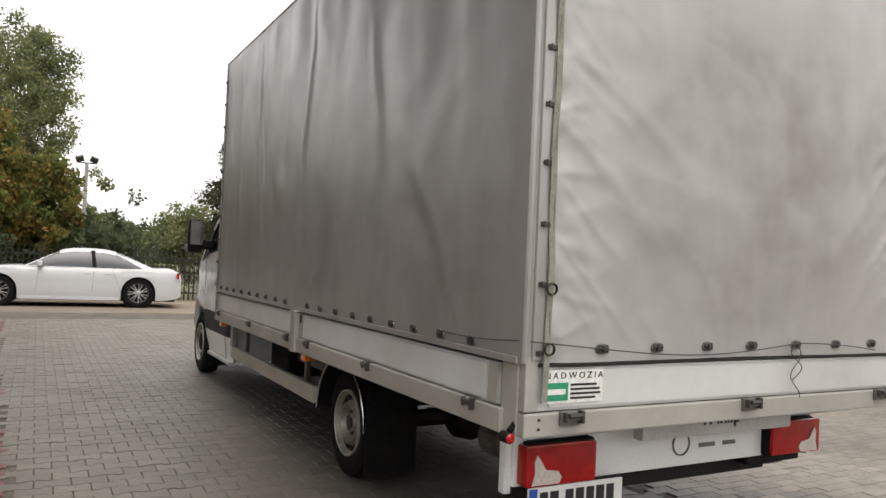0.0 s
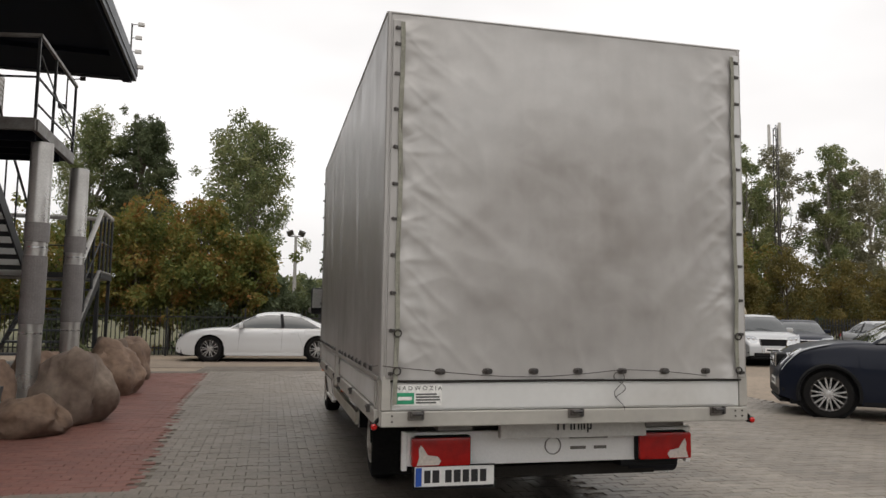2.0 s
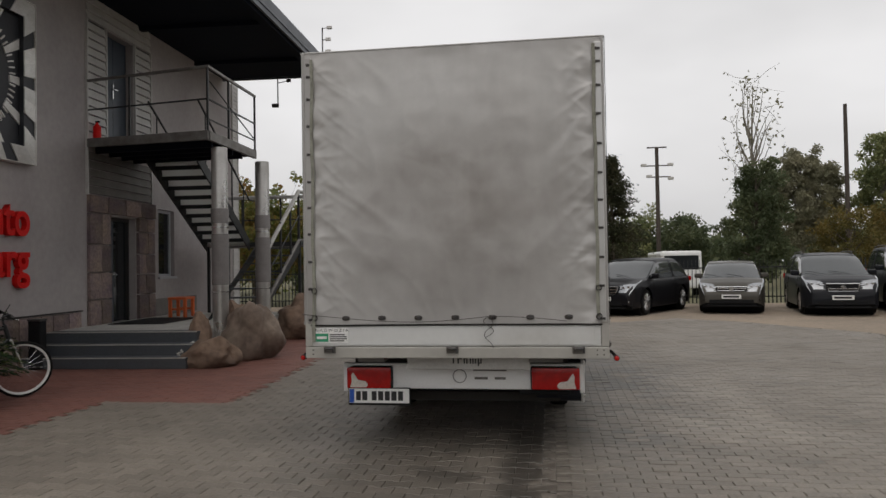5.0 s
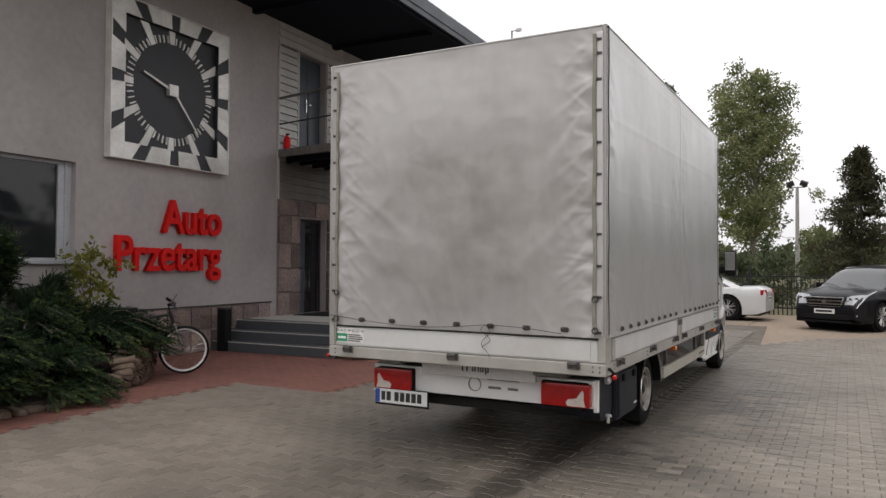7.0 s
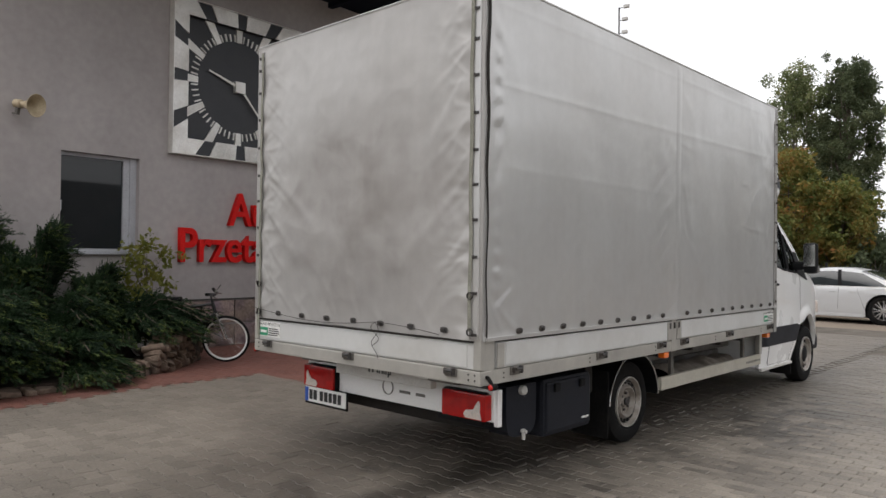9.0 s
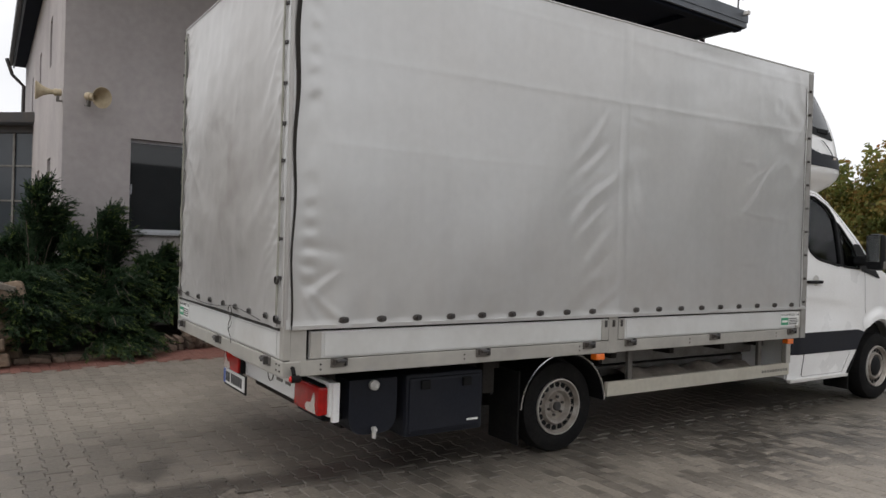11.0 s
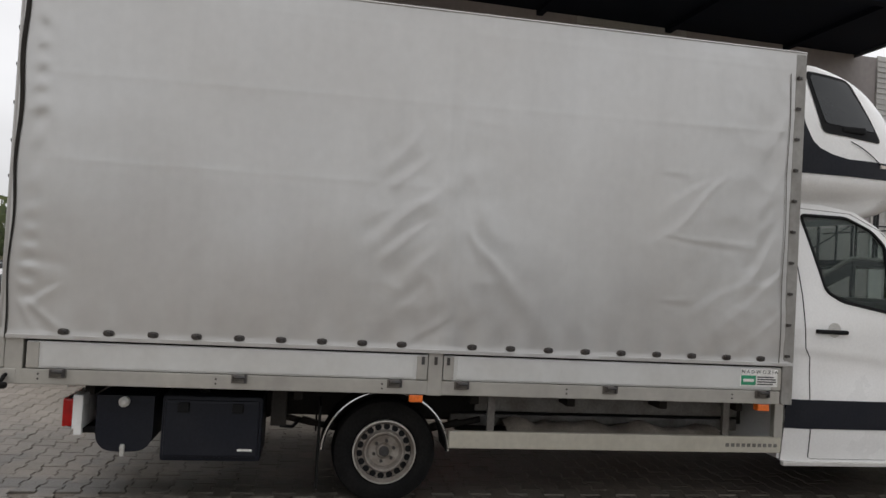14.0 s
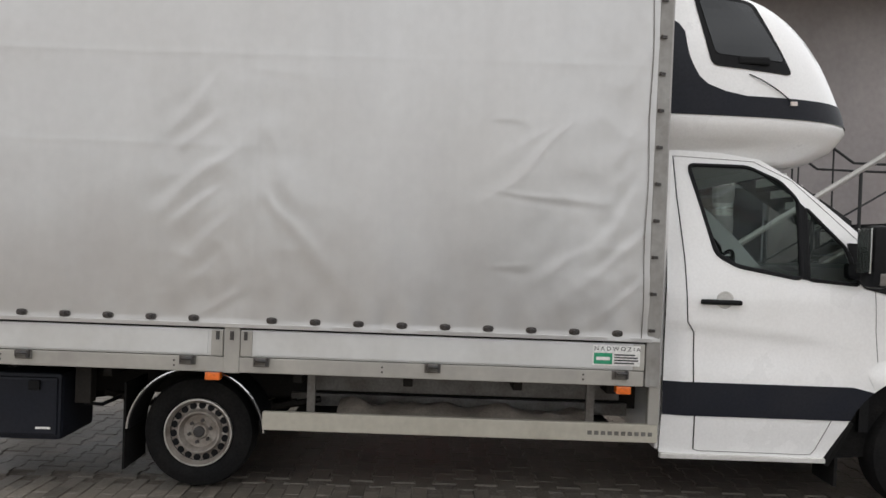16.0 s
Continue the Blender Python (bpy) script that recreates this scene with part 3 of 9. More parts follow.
def fold(u, v, a, b, width, height):
    """A soft, slightly wandering crease from a to b in the sheet's own plane."""
    u += 0.05 * noise.noise((u * 2.3, v * 2.3, 1.7))
    v += 0.05 * noise.noise((u * 2.3, v * 2.3, 6.3))
    ax, ay, bx, by = *a, *b
    dx, dy = bx - ax, by - ay
    n = math.hypot(dx, dy)
    s = ((u - ax) * dx + (v - ay) * dy) / (n * n)
    d = ((u - ax) * dy - (v - ay) * dx) / n
    w = width * (0.6 + 0.9 * max(0.0, min(1.0, s)))
    along = smoothstep(-0.3, 0.25, s) * smoothstep(1.35, 0.6, s)
    return height * along * (math.exp(-(d / w) ** 2) - 0.5 * math.exp(-((d - 1.8 * w) / (1.6 * w)) ** 2))


def wavy(u, v, k, seed):
    return noise.noise((u * k, v * k, seed))


def crumple(u, v, k, seed):
    """Ridged wrinkles that run every way."""
    return 0.5 - abs(noise.noise((u * k, v * k, seed)) + 0.4 * noise.noise((u * k * 2.1, v * k * 2.1, seed + 4)))


RIGHT_FOLDS = [((5.02, 2.20), (5.16, 1.86), 0.040, 0.008), ((5.06, 1.80), (5.60, 1.20), 0.050, 0.013), ((4.98, 1.98), (5.20, 1.42), 0.030, 0.006),
               ((4.74, 2.56), (4.46, 2.20), 0.032, 0.008), ((4.72, 2.32), (4.48, 2.06), 0.030, 0.009), ((4.76, 2.08), (4.40, 1.72), 0.034, 0.009),
               ((4.74, 1.88), (4.46, 1.62), 0.026, 0.008), ((4.80, 1.72), (4.46, 1.34), 0.034, 0.009), ((4.80, 1.50), (4.56, 1.26), 0.026, 0.007), ((4.70, 1.17), (4.97, 1.32), 0.024, 0.012),
               ((5.00, 3.02), (5.24, 2.78), 0.05, 0.006), ((4.96, 2.62), (5.20, 2.58), 0.02, 0.004),
               ((6.34, 2.36), (6.54, 2.35), 0.016, 0.010), ((6.84, 2.33), (6.32, 1.88), 0.024, 0.012), ((6.72, 2.30), (6.40, 2.16), 0.020, 0.008), ((6.36, 1.945), (7.03, 1.895), 0.015, 0.011),
               ((6.40, 1.475), (6.60, 1.51), 0.016, 0.012), ((7.26, 1.68), (6.70, 1.20), 0.035, 0.012), ((7.26, 2.03), (6.95, 1.52), 0.030, 0.010), ((6.95, 1.62), (6.55, 1.36), 0.03, 0.008),
               ((7.28, 2.45), (7.05, 2.05), 0.030, 0.010), ((7.28, 1.40), (6.90, 1.12), 0.030, 0.012), ((7.28, 2.85), (7.08, 2.55), 0.030, 0.008), ((7.30, 3.10), (7.15, 2.88), 0.025, 0.007),
               ((2.36, 1.52), (2.62, 1.49), 0.030, -0.010), ((2.58, 1.37), (2.43, 1.25), 0.022, 0.014), ((2.44, 1.27), (2.64, 1.08), 0.022, 0.018), ((2.35, 1.32), (2.46, 1.10), 0.018, 0.012), ((2.32, 1.46), (2.40, 1.36), 0.016, 0.009),
               ((2.36, 3.05), (2.70, 2.62), 0.06, 0.006), ((2.34, 2.55), (2.60, 2.30), 0.05, 0.005)]


def right_at(y, z):
    d = 0.014 * wavy(y, z, 0.8, 3.1) + 0.007 * wavy(y, z * 0.7, 2.2, 7.7) + 0.0012 * wavy(y, z, 6, 1.0)
    d += 0.007 * crumple(y, z, 3.4, 5.5) * smoothstep(0.8, 0.1, abs(y - 4.8)) * smoothstep(3.2, 1.2, z)
    d += 0.006 * crumple(y, z, 3.8, 2.5) * (smoothstep(6.1, 7.2, y) + 0.4 * smoothstep(2.75, 2.3, y))
    for f in RIGHT_FOLDS:
        if min(f[0][0], f[1][0]) - 0.35 < y < max(f[0][0], f[1][0]) + 0.35:
            d += (0.17 if min(f[0][0], f[1][0]) > 6.0 else 0.25) * fold(y, z, *f)
    seam = 0.002 * math.exp(-((y - 4.92) / 0.04) ** 2) - 0.0016 * math.exp(-((y - 4.87) / 0.011) ** 2) - 0.0016 * math.exp(-((y - 4.969) / 0.011) ** 2)
    # laths behind the cloth print through as faint level ridges
    lath = 0.0011 * math.exp(-((z - 2.675 - 0.012 * (y - 4.9)) / 0.016) ** 2) + 0.0007 * math.exp(-((z - 2.13) / 0.016) ** 2) * smoothstep(5.6, 4.6, y) + 0.0012 * math.exp(-((z - 3.15) / 0.012) ** 2)
    edge = smoothstep(Y0, Y0 + 0.15, y) * smoothstep(Y1, Y1 - 0.12, y) * smoothstep(Z_TOP, Z_TOP - 0.1, z)
    rear = 0.0036 * math.sin(z * 40 + 9 * wavy(y, z, 1.3, 9)) * math.exp(-((y - 2.40) / 0.038) ** 2) * (0.7 + wavy(y, z, 1.5, 3))
    hem = 0.006 * (1 - smoothstep(Z_TARP, Z_TARP + 0.05, z))
    scallop = 0.004 * math.cos((y - 2.62) * 2 * math.pi / 0.252) * smoothstep(1.32, 1.10, z)
    return (d + seam + lath + scallop) * edge + rear + hem + 0.012


def left_at(y, z):
    d = 0.012 * wavy(y, z, 0.7, 13.1) + 0.004 * wavy(y, z, 5, 2.0)
    tall = smoothstep(1.5, 3.1, z)
    d += 0.012 * tall * wavy(y * 3.2, z * 0.35, 1.0, 5) + 0.0028 * tall * wavy(y * 7.5, z * 0.45, 1.0, 8) + 0.004 * wavy(y * 5.0, z * 0.6, 1.0, 2.6)
    d += 0.005 * crumple(y, z * 0.6, 2.4, 4.4)
    for f in (((2.75, 1.2), (3.2, 1.9), 0.06, 0.010), ((3.75, 2.6), (3.6, 1.3), 0.07, 0.009), ((4.8, 3.0), (4.9, 1.2), 0.05, 0.011), ((6.1, 3.0), (5.9, 1.6), 0.045, 0.012), ((6.75, 3.0), (6.6, 1.5), 0.045, 0.011)):
        d += fold(y, z, *f)
    edge = smoothstep(Y0, Y0 + 0.12, y) * smoothstep(Y1, Y1 - 0.1, y) * smoothstep(Z_TOP, Z_TOP - 0.08, z)
    return d * edge + 0.012


rf = random.Random(19)
BUCKLES = (3.18, 3.08, 2.895, 2.675, 2.445, 2.22, 2.01, 1.795, 1.57, 1.35, 1.10)
REAR_FOLDS = []
for z in BUCKLES:
    for x, s in ((2.05, 1), (4.27, -1)):
        for slope, long in ((rf.uniform(-1.1, -0.6), rf.uniform(0.22, 0.48)), (rf.uniform(-0.45, 0.0), rf.uniform(0.14, 0.34)), (rf.uniform(0.25, 0.9), rf.uniform(0.10, 0.20))):
            REAR_FOLDS.append(((x, z + rf.uniform(-0.05, 0.05)), (x + s * long, z + slope * long), rf.uniform(0.013, 0.024), rf.uniform(0.0025, 0.006)))
REAR_FOLDS += [((2.10, 2.28), (2.72, 1.78), 0.035, 0.008), ((2.08, 1.95), (2.58, 1.50), 0.03, 0.007), ((4.24, 2.08), (3.72, 1.52), 0.04, 0.009), ((4.25, 1.72), (3.85, 1.20), 0.035, 0.008), ((4.22, 2.62), (3.90, 2.25), 0.035, 0.006),
               ((2.12, 3.12), (2.50, 2.70), 0.04, 0.006), ((2.45, 3.22), (2.80, 2.85), 0.04, 0.005), ((4.20, 3.12), (3.95, 2.70), 0.04, 0.006), ((3.0, 3.2), (3.1, 2.8), 0.04, 0.004), ((3.5, 3.2), (3.35, 2.85), 0.04, 0.004)]
for k in range(12):
    x = rf.uniform(2.3, 4.1)
    REAR_FOLDS.append(((x, 1.09), (x + rf.uniform(-0.25, 0.25), 1.09 + rf.uniform(0.15, 0.40)), 0.026, rf.uniform(0.002, 0.005)))


def rear_at(x, z):
    d = 0.018 * wavy(x, z, 1.1, 21) + 0.008 * wavy(x * 1.3, z * 0.7, 2.6, 23) + 0.003 * wavy(x, z, 7, 4) + 0.006 * crumple(x, z, 2.8, 3.3) + 0.008 * crumple(x, z, 5.5, 8.3) * smoothstep(0.55, 0.1, min(x - X0, X1 - x))
    for f in REAR_FOLDS:
        if abs(z - 0.5 * (f[0][1] + f[1][1])) < 0.6 and abs(x - 0.5 * (f[0][0] + f[1][0])) < 0.6:
            d += 0.42 * fold(x, z, *f)
    side = min(x - X0, X1 - x)
    ruffle = 0.007 * math.sin(z * 27 + 5 * wavy(x, z, 2, 5)) * math.exp(-((side - 0.10) / 0.06) ** 2)
    edge = smoothstep(0, 0.10, side) * smoothstep(Z_TOP, Z_TOP - 0.1, z)
    belly = 0.035 * smoothstep(0, 0.8, side) * smoothstep(Z_TARP, Z_TARP + 0.7, z) * smoothstep(Z_TOP, Z_TOP - 0.9, z)
    return d * edge + ruffle * edge + belly + 0.006


nz = 200


def eased(bm, turns):
    """The cloth with its finest kinks drawn out, across its own plane only."""
    for _ in range(turns):
        bmesh.ops.smooth_vert(bm, verts=bm.verts, factor=0.5, use_axis_x=True)
    return bm


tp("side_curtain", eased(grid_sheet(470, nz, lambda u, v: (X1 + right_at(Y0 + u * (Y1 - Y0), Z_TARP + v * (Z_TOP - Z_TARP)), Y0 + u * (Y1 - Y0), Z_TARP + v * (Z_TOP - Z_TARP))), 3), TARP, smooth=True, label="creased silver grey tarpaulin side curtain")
tp("side_curtain", eased(grid_sheet(260, 100, lambda u, v: (X0 - left_at(Y1 - u * (Y1 - Y0), Z_TARP + v * (Z_TOP - Z_TARP)), Y1 - u * (Y1 - Y0), Z_TARP + v * (Z_TOP - Z_TARP))), 1), TARP_SHADED, smooth=True, label="grey tarpaulin side curtain with shade in its colour")
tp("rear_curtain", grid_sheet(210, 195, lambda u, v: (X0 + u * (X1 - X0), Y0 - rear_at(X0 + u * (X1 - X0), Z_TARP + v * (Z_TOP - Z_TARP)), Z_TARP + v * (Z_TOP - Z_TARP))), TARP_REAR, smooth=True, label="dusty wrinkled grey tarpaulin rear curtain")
tp("roof_sheet", grid_sheet(24, 40, lambda u, v: (X0 - 0.012 + u * (X1 - X0 + 0.024), Y0 - 0.006 + v * (Y1 - Y0 + 0.006), Z_TOP + 0.015 * math.sin(math.pi * u) * abs(math.sin(math.pi * 4 * v)))), TARP, smooth=True)
tp("front_bulkhead", boxes((X0, X1, Y1 - 0.02, Y1 + 0.012, Z_BEAM, Z_TOP)), TARP_SHADED)
# hems along the lower edge
bm = bmesh.new()
add_box(bm, X1 + 0.014, X1 + 0.023, Y0 + 0.02, Y1 - 0.05, Z_TARP - 0.004, Z_TARP + 0.022, 0.003)
tp("hem", bm, TARP)
bm = bmesh.new()
add_box(bm, X0 - 0.024, X0 - 0.014, Y0 + 0.02, Y1 - 0.05, Z_TARP - 0.004, Z_TARP + 0.022, 0.003)
tp("hem", bm, TARP_SHADED)
bm = bmesh.new()
add_box(bm, X0 + 0.05, X1 - 0.04, Y0 - 0.024, Y0 - 0.014, Z_TARP - 0.013, Z_TARP - 0.002, 0.003)
tp("hem", bm, FRAME_GREY, label="dark lower edge of the rear curtain")
# roof edge piping
for x in (X0 - 0.012, X1 + 0.012):
    tp("roof_piping", rods(((x, Y0, Z_TOP - 0.005), (x, Y1, Z_TOP - 0.005), 0.007)), TARP)
tp("roof_piping", rods(((X0, Y0 - 0.006, Z_TOP - 0.004), (X1, Y0 - 0.006, Z_TOP - 0.004), 0.007)), TARP)

for x in (X0 + 0.004, X1 - 0.004):
    tp("corner_piping", rods(((x, Y0 + 0.004, Z_TARP), (x, Y0 + 0.004, Z_TOP - 0.004), 0.017)), TARP_SHADED)
# dropside boards, posts and the floor frame
def board(x0, x1, y0, y1):
    bm = bmesh.new()
    add_box(bm, x0, x1, y0, y1, Z_BOARD0, Z_BOARD1, 0.006)
    if y1 - y0 > x1 - x0:
        s = 1 if x0 > TX else -1
        e = x1 if s > 0 else x0
        add_box(bm, min(e, e + s * 0.006), max(e, e + s * 0.006), y0 + 0.09, y1 - 0.09, Z_BOARD0 + 0.012, Z_BOARD1 - 0.012, 0.002)
    else:
        add_box(bm, x0 + 0.05, x1 - 0.05, y0 - 0.006, y0, Z_BOARD0 + 0.012, Z_BOARD1 - 0.012, 0.002)
    return bm


PY0, PY1 = 4.81, 4.905
for s, xe in ((1, X1), (-1, X0)):
    xa, xb = (xe - 0.03, xe + 0.004) if s > 0 else (xe - 0.004, xe + 0.03)
    for ya, yb in ((Y0 + 0.15, PY0 - 0.004), (PY1 + 0.004, Y1 - 0.085)):
        b = tp("dropside", board(xa, xb, ya, yb), ALU_BOARD, label="pale aluminium dropside board")
        for ye in (ya + 0.035, yb - 0.035):
            tp("end_cap", boxes((min(xe, xe + s * 0.012), max(xe, xe + s * 0.012), ye - 0.034, ye + 0.034, Z_BOARD0 + 0.004, Z_BOARD1 - 0.004), bevel=0.004), ALU, b)
    tp("floor_beam", boxes((xa - 0.02, xb + 0.0, Y0 + 0.11, Y1 - 0.085, Z_BEAM, Z_BOARD0 - 0.004), bevel=0.006), ALU, label="grey aluminium floor beam")
    tp("post", boxes((xe - 0.045, xe + 0.008 * s + (0 if s > 0 else 0.045), PY0, PY1, Z_BEAM - 0.004, Z_TARP), bevel=0.006), ALU, label="aluminium centre post")
    tp("post", boxes((xe - 0.06, xe + 0.006, Y0 + 0.03, Y0 + 0.13, Z_BEAM, Z_TARP + 0.002) if s > 0 else (xe - 0.006, xe + 0.06, Y0 + 0.03, Y0 + 0.13, Z_BEAM, Z_TARP + 0.002), bevel=0.006), ALU, label="aluminium corner post")
    tp("post", boxes((xe - 0.05, xe + 0.016, Y1 - 0.08, Y1 + 0.002, Z_BEAM, Z_TOP - 0.02) if s > 0 else (xe - 0.016, xe + 0.05, Y1 - 0.08, Y1 + 0.002, Z_BEAM, Z_TOP - 0.02), bevel=0.008), POST_GREY, label="weathered grey front post with tarpaulin fasteners")
    xo = xe + s * 0.010
    for yy in (PY0 - 0.035, PY0 + 0.048, PY1 + 0.035):
        tp("slot", boxes((xo - 0.008, xo + 0.008, yy - 0.010, yy + 0.010, 0.985, 1.035)), DARK_METAL)
# rear board with its beam and the corner posts
b = tp("tailboard", board(X0 + 0.06, X1 - 0.05, Y0 - 0.006, Y0 + 0.028), ALU_BOARD, label="pale aluminium tailboard")
tp("floor_beam", boxes((X0, X1 + 0.01, Y0 - 0.014, Y0 + 0.10, Z_BEAM, Z_BOARD0 - 0.004), bevel=0.008), ALU, label="grey aluminium rear floor beam")
for x0, x1 in ((X0, X0 + 0.058), (X1 - 0.048, X1 + 0.01)):
    tp("post", boxes((x0, x1, Y0 - 0.012, Y0 + 0.03, Z_BOARD0, Z_TARP + 0.02), bevel=0.005), ALU)
# floor and under-frame
tp("load_floor", boxes((X0 + 0.06, X1 - 0.07, Y0 + 0.11, Y1 - 0.03, Z_BEAM + 0.02, Z_BOARD0)), FRAME_GREY)
for xx in (TX - 0.46, TX + 0.46):
    tp("chassis_rail", boxes((xx - 0.04, xx + 0.04, 2.75, 8.0, 0.50, 0.68), bevel=0.008), FRAME_GREY)
for yy in (2.7, 3.4, 4.0, 5.2, 5.9, 6.6, 7.2):
    tp("cross_member", boxes((X0 + 0.30, X1 - 0.30, yy - 0.03, yy + 0.03, 0.68, Z_BEAM + 0.02), bevel=0.006), FRAME_GREY)
for xx in (3.86, 2.45):
    tp("longitudinal_beam", boxes((xx - 0.02, xx + 0.02, 5.25, 7.3, 0.60, 0.74), bevel=0.006), STEEL_GREY)
for xx in (3.70, 2.60):
    tp("longitudinal_beam", boxes((xx - 0.02, xx + 0.02, 5.1, 7.4, 0.46, 0.545), bevel=0.006), STEEL_GREY)

tp("tray", boxes((3.60, 4.10, 5.15, 7.25, 0.425, 0.445)), FRAME_GREY)
bm = grid_sheet(60, 10, lambda u, v: (3.72 + 0.36 * v + 0.02 * noise.noise((u * 9, v * 3, 1.0)), 5.45 + 1.65 * u, 0.47 + (0.03 + 0.075 * max(0.0, noise.noise((u * 7.0, v * 1.5, 4.0)) + 0.35)) * math.sin(math.pi * v) + 0.02 * noise.noise((u * 22, v * 5, 2.0))))
tp("folded_sheet", bm, SHEET_TAN, label="crumpled pale sheet stowed behind the side guard", smooth=True)
for xx in (TX - 0.62, TX + 0.62):
    for k in range(3):
        tp("leaf_spring", tube([(xx, 4.59 + t * (0.72 - 0.16 * k), 0.43 + 0.09 * t * t - 0.022 * k) for t in [j / 6 - 1 for j in range(13)]], 0.022, 6), FRAME_GREY)
tp("differential", lathe([(2.98, 0.08), (3.04, 0.16), (3.16, 0.19), (3.28, 0.16), (3.34, 0.08)], "x", 20, (0, 4.59, 0.36)), FRAME_GREY, smooth=True)
# unseen panel, added to keep light out from under the load floor
tp("light_block_panel", boxes((X0 + 0.32, X1 - 0.32, 2.72, 7.3, 0.742, 0.76)), FRAME_GREY)
tp("exhaust_pipe", tube([(2.65, 3.0, 0.48), (2.60, 2.9, 0.46), (2.45, 2.82, 0.42)], 0.035, 8), STEEL_GREY)
# unseen tank, added to darken the space between the rails
tp("light_block_tank", boxes((2.72, 3.52, 5.25, 6.55, 0.28, 0.66), bevel=0.05), BLACK_PLASTIC, label="unseen black tank added between the rails to block light")
tp("drive_shaft", rods(((3.16, 4.7, 0.42), (3.16, 8.2, 0.48), 0.045)), FRAME_GREY)
# unseen case and wheel, added likewise to block light below the truck
tp("light_block_case", boxes((2.5, 3.0, 6.75, 7.35, 0.30, 0.70), bevel=0.03), BLACK_PLASTIC)
tp("light_block_wheel", lathe([(0.40, 0.2), (0.40, 0.31), (0.43, 0.34), (0.55, 0.34), (0.58, 0.31), (0.58, 0.2)], "z", 28, (3.16, 3.5, 0), False), RUBBER, smooth=True)

# latches on the beams
def latch_mesh():
    bm = bmesh.new()
    add_box(bm, -0.004, 0.012, -0.048, 0.048, -0.028, 0.026, 0.004)
    add_box(bm, 0.008, 0.026, -0.032, 0.032, -0.004, 0.018, 0.004)
    add_rod(bm, (0.022, -0.03, 0.0), (0.022, 0.03, 0.0), 0.009, 8)
    return mesh_of(bm, "latch", STEEL_GREY)


def hook_mesh():
    bm = bmesh.new()
    add_rod(bm, (0.034, -0.026, 0.012), (0.034, 0.034, 0.012), 0.010, 8)
    add_box(bm, 0.012, 0.040, 0.030, 0.044, -0.018, 0.030, 0.004)
    add_box(bm, 0.012, 0.032, -0.040, -0.030, -0.012, 0.024, 0.003)
    return mesh_of(bm, "latch_hook", DARK_METAL)


latch, hook = latch_mesh(), hook_mesh()
LT = Matrix.Translation((-TX, -TY, 0))
for yy in (2.60, 3.64, 4.60, 5.035, 6.05, 7.17):
    again("latch_hook", hook, again("latch", latch, truck, LT @ pose(X1 + 0.006, yy, 0.858)), pose(0, 0, 0))
    again("latch_hook", hook, again("latch", latch, truck, LT @ pose(X0 - 0.006, yy, 0.858, 0, 0, 180)), pose(0, 0, 0))
for xx in (2.16, 3.16, 4.14):
    again("latch_hook", hook, again("latch", latch, truck, LT @ pose(xx, Y0 - 0.016, 0.858, 0, 0, -90)), pose(0, 0, 0))
# rivets in pairs on the beams
bm = bmesh.new()
add_rod(bm, (-0.001, 0, 0), (0.004, 0, 0), 0.006, 8)
rivet = mesh_of(bm, "rivet", DARK_METAL)
for yy in (2.49, 3.50, 4.52, 5.75, 6.95):
    for zz in (0.823, 0.852):
        again("rivet", rivet, truck, LT @ pose(X1 + 0.004, yy, zz))
for xx in (2.02, 4.28, 4.33):
    for zz in (0.822, 0.856):
        again("rivet", rivet, truck, LT @ pose(xx, Y0 - 0.014, zz, 0, 0, -90))

# eyelets: a dark oval plate with a steel turn-button
def eyelet_mesh():
    bm = bmesh.new()
    add_box(bm, 0.0, 0.007, -0.028, 0.028, -0.016, 0.016, 0.003)
    add_box(bm, 0.005, 0.018, -0.007, 0.007, -0.012, 0.012, 0.003)
    add_rod(bm, (0.01, -0.022, 0.004), (0.01, 0.022, 0.004), 0.004, 6)
    return mesh_of(bm, "eyelet", DARK_METAL)


def ring_mesh():
    bm = lathe([(0.0, 0.030), (0.006, 0.028), (0.006, 0.016), (0.0, 0.014)], "x", 14, caps=False)
    bm.transform(Matrix.Diagonal((1, 1.15, 0.72, 1)))
    return mesh_of(bm, "eyelet_ring", STEEL_GREY)


eyelet, ring = eyelet_mesh(), ring_mesh()
rows_y = [2.62 + i * (4.63 - 2.62) / 8 for i in range(9)] + [5.09 + i * (7.14 - 5.09) / 8 for i in range(9)]
for yy in rows_y:
    e = again("eyelet", eyelet, truck, LT @ pose(X1 + right_at(yy, 1.107) + 0.003, yy, 1.107))
    again("eyelet_ring", ring, e, pose(0, 0, 0))
    e = again("eyelet", eyelet, truck, LT @ pose(X0 - left_at(yy, 1.107) - 0.003, yy, 1.107, 0, 0, 180))
    again("eyelet_ring", ring, e, pose(0, 0, 0))
for i in range(7):
    xx = 2.30 + i * (4.07 - 2.30) / 6
    e = again("eyelet", eyelet, truck, LT @ pose(xx, Y0 - rear_at(xx, 1.112) - 0.003, 1.112, 0, 0, -90))
    again("eyelet_ring", ring, e, pose(0, 0, 0))

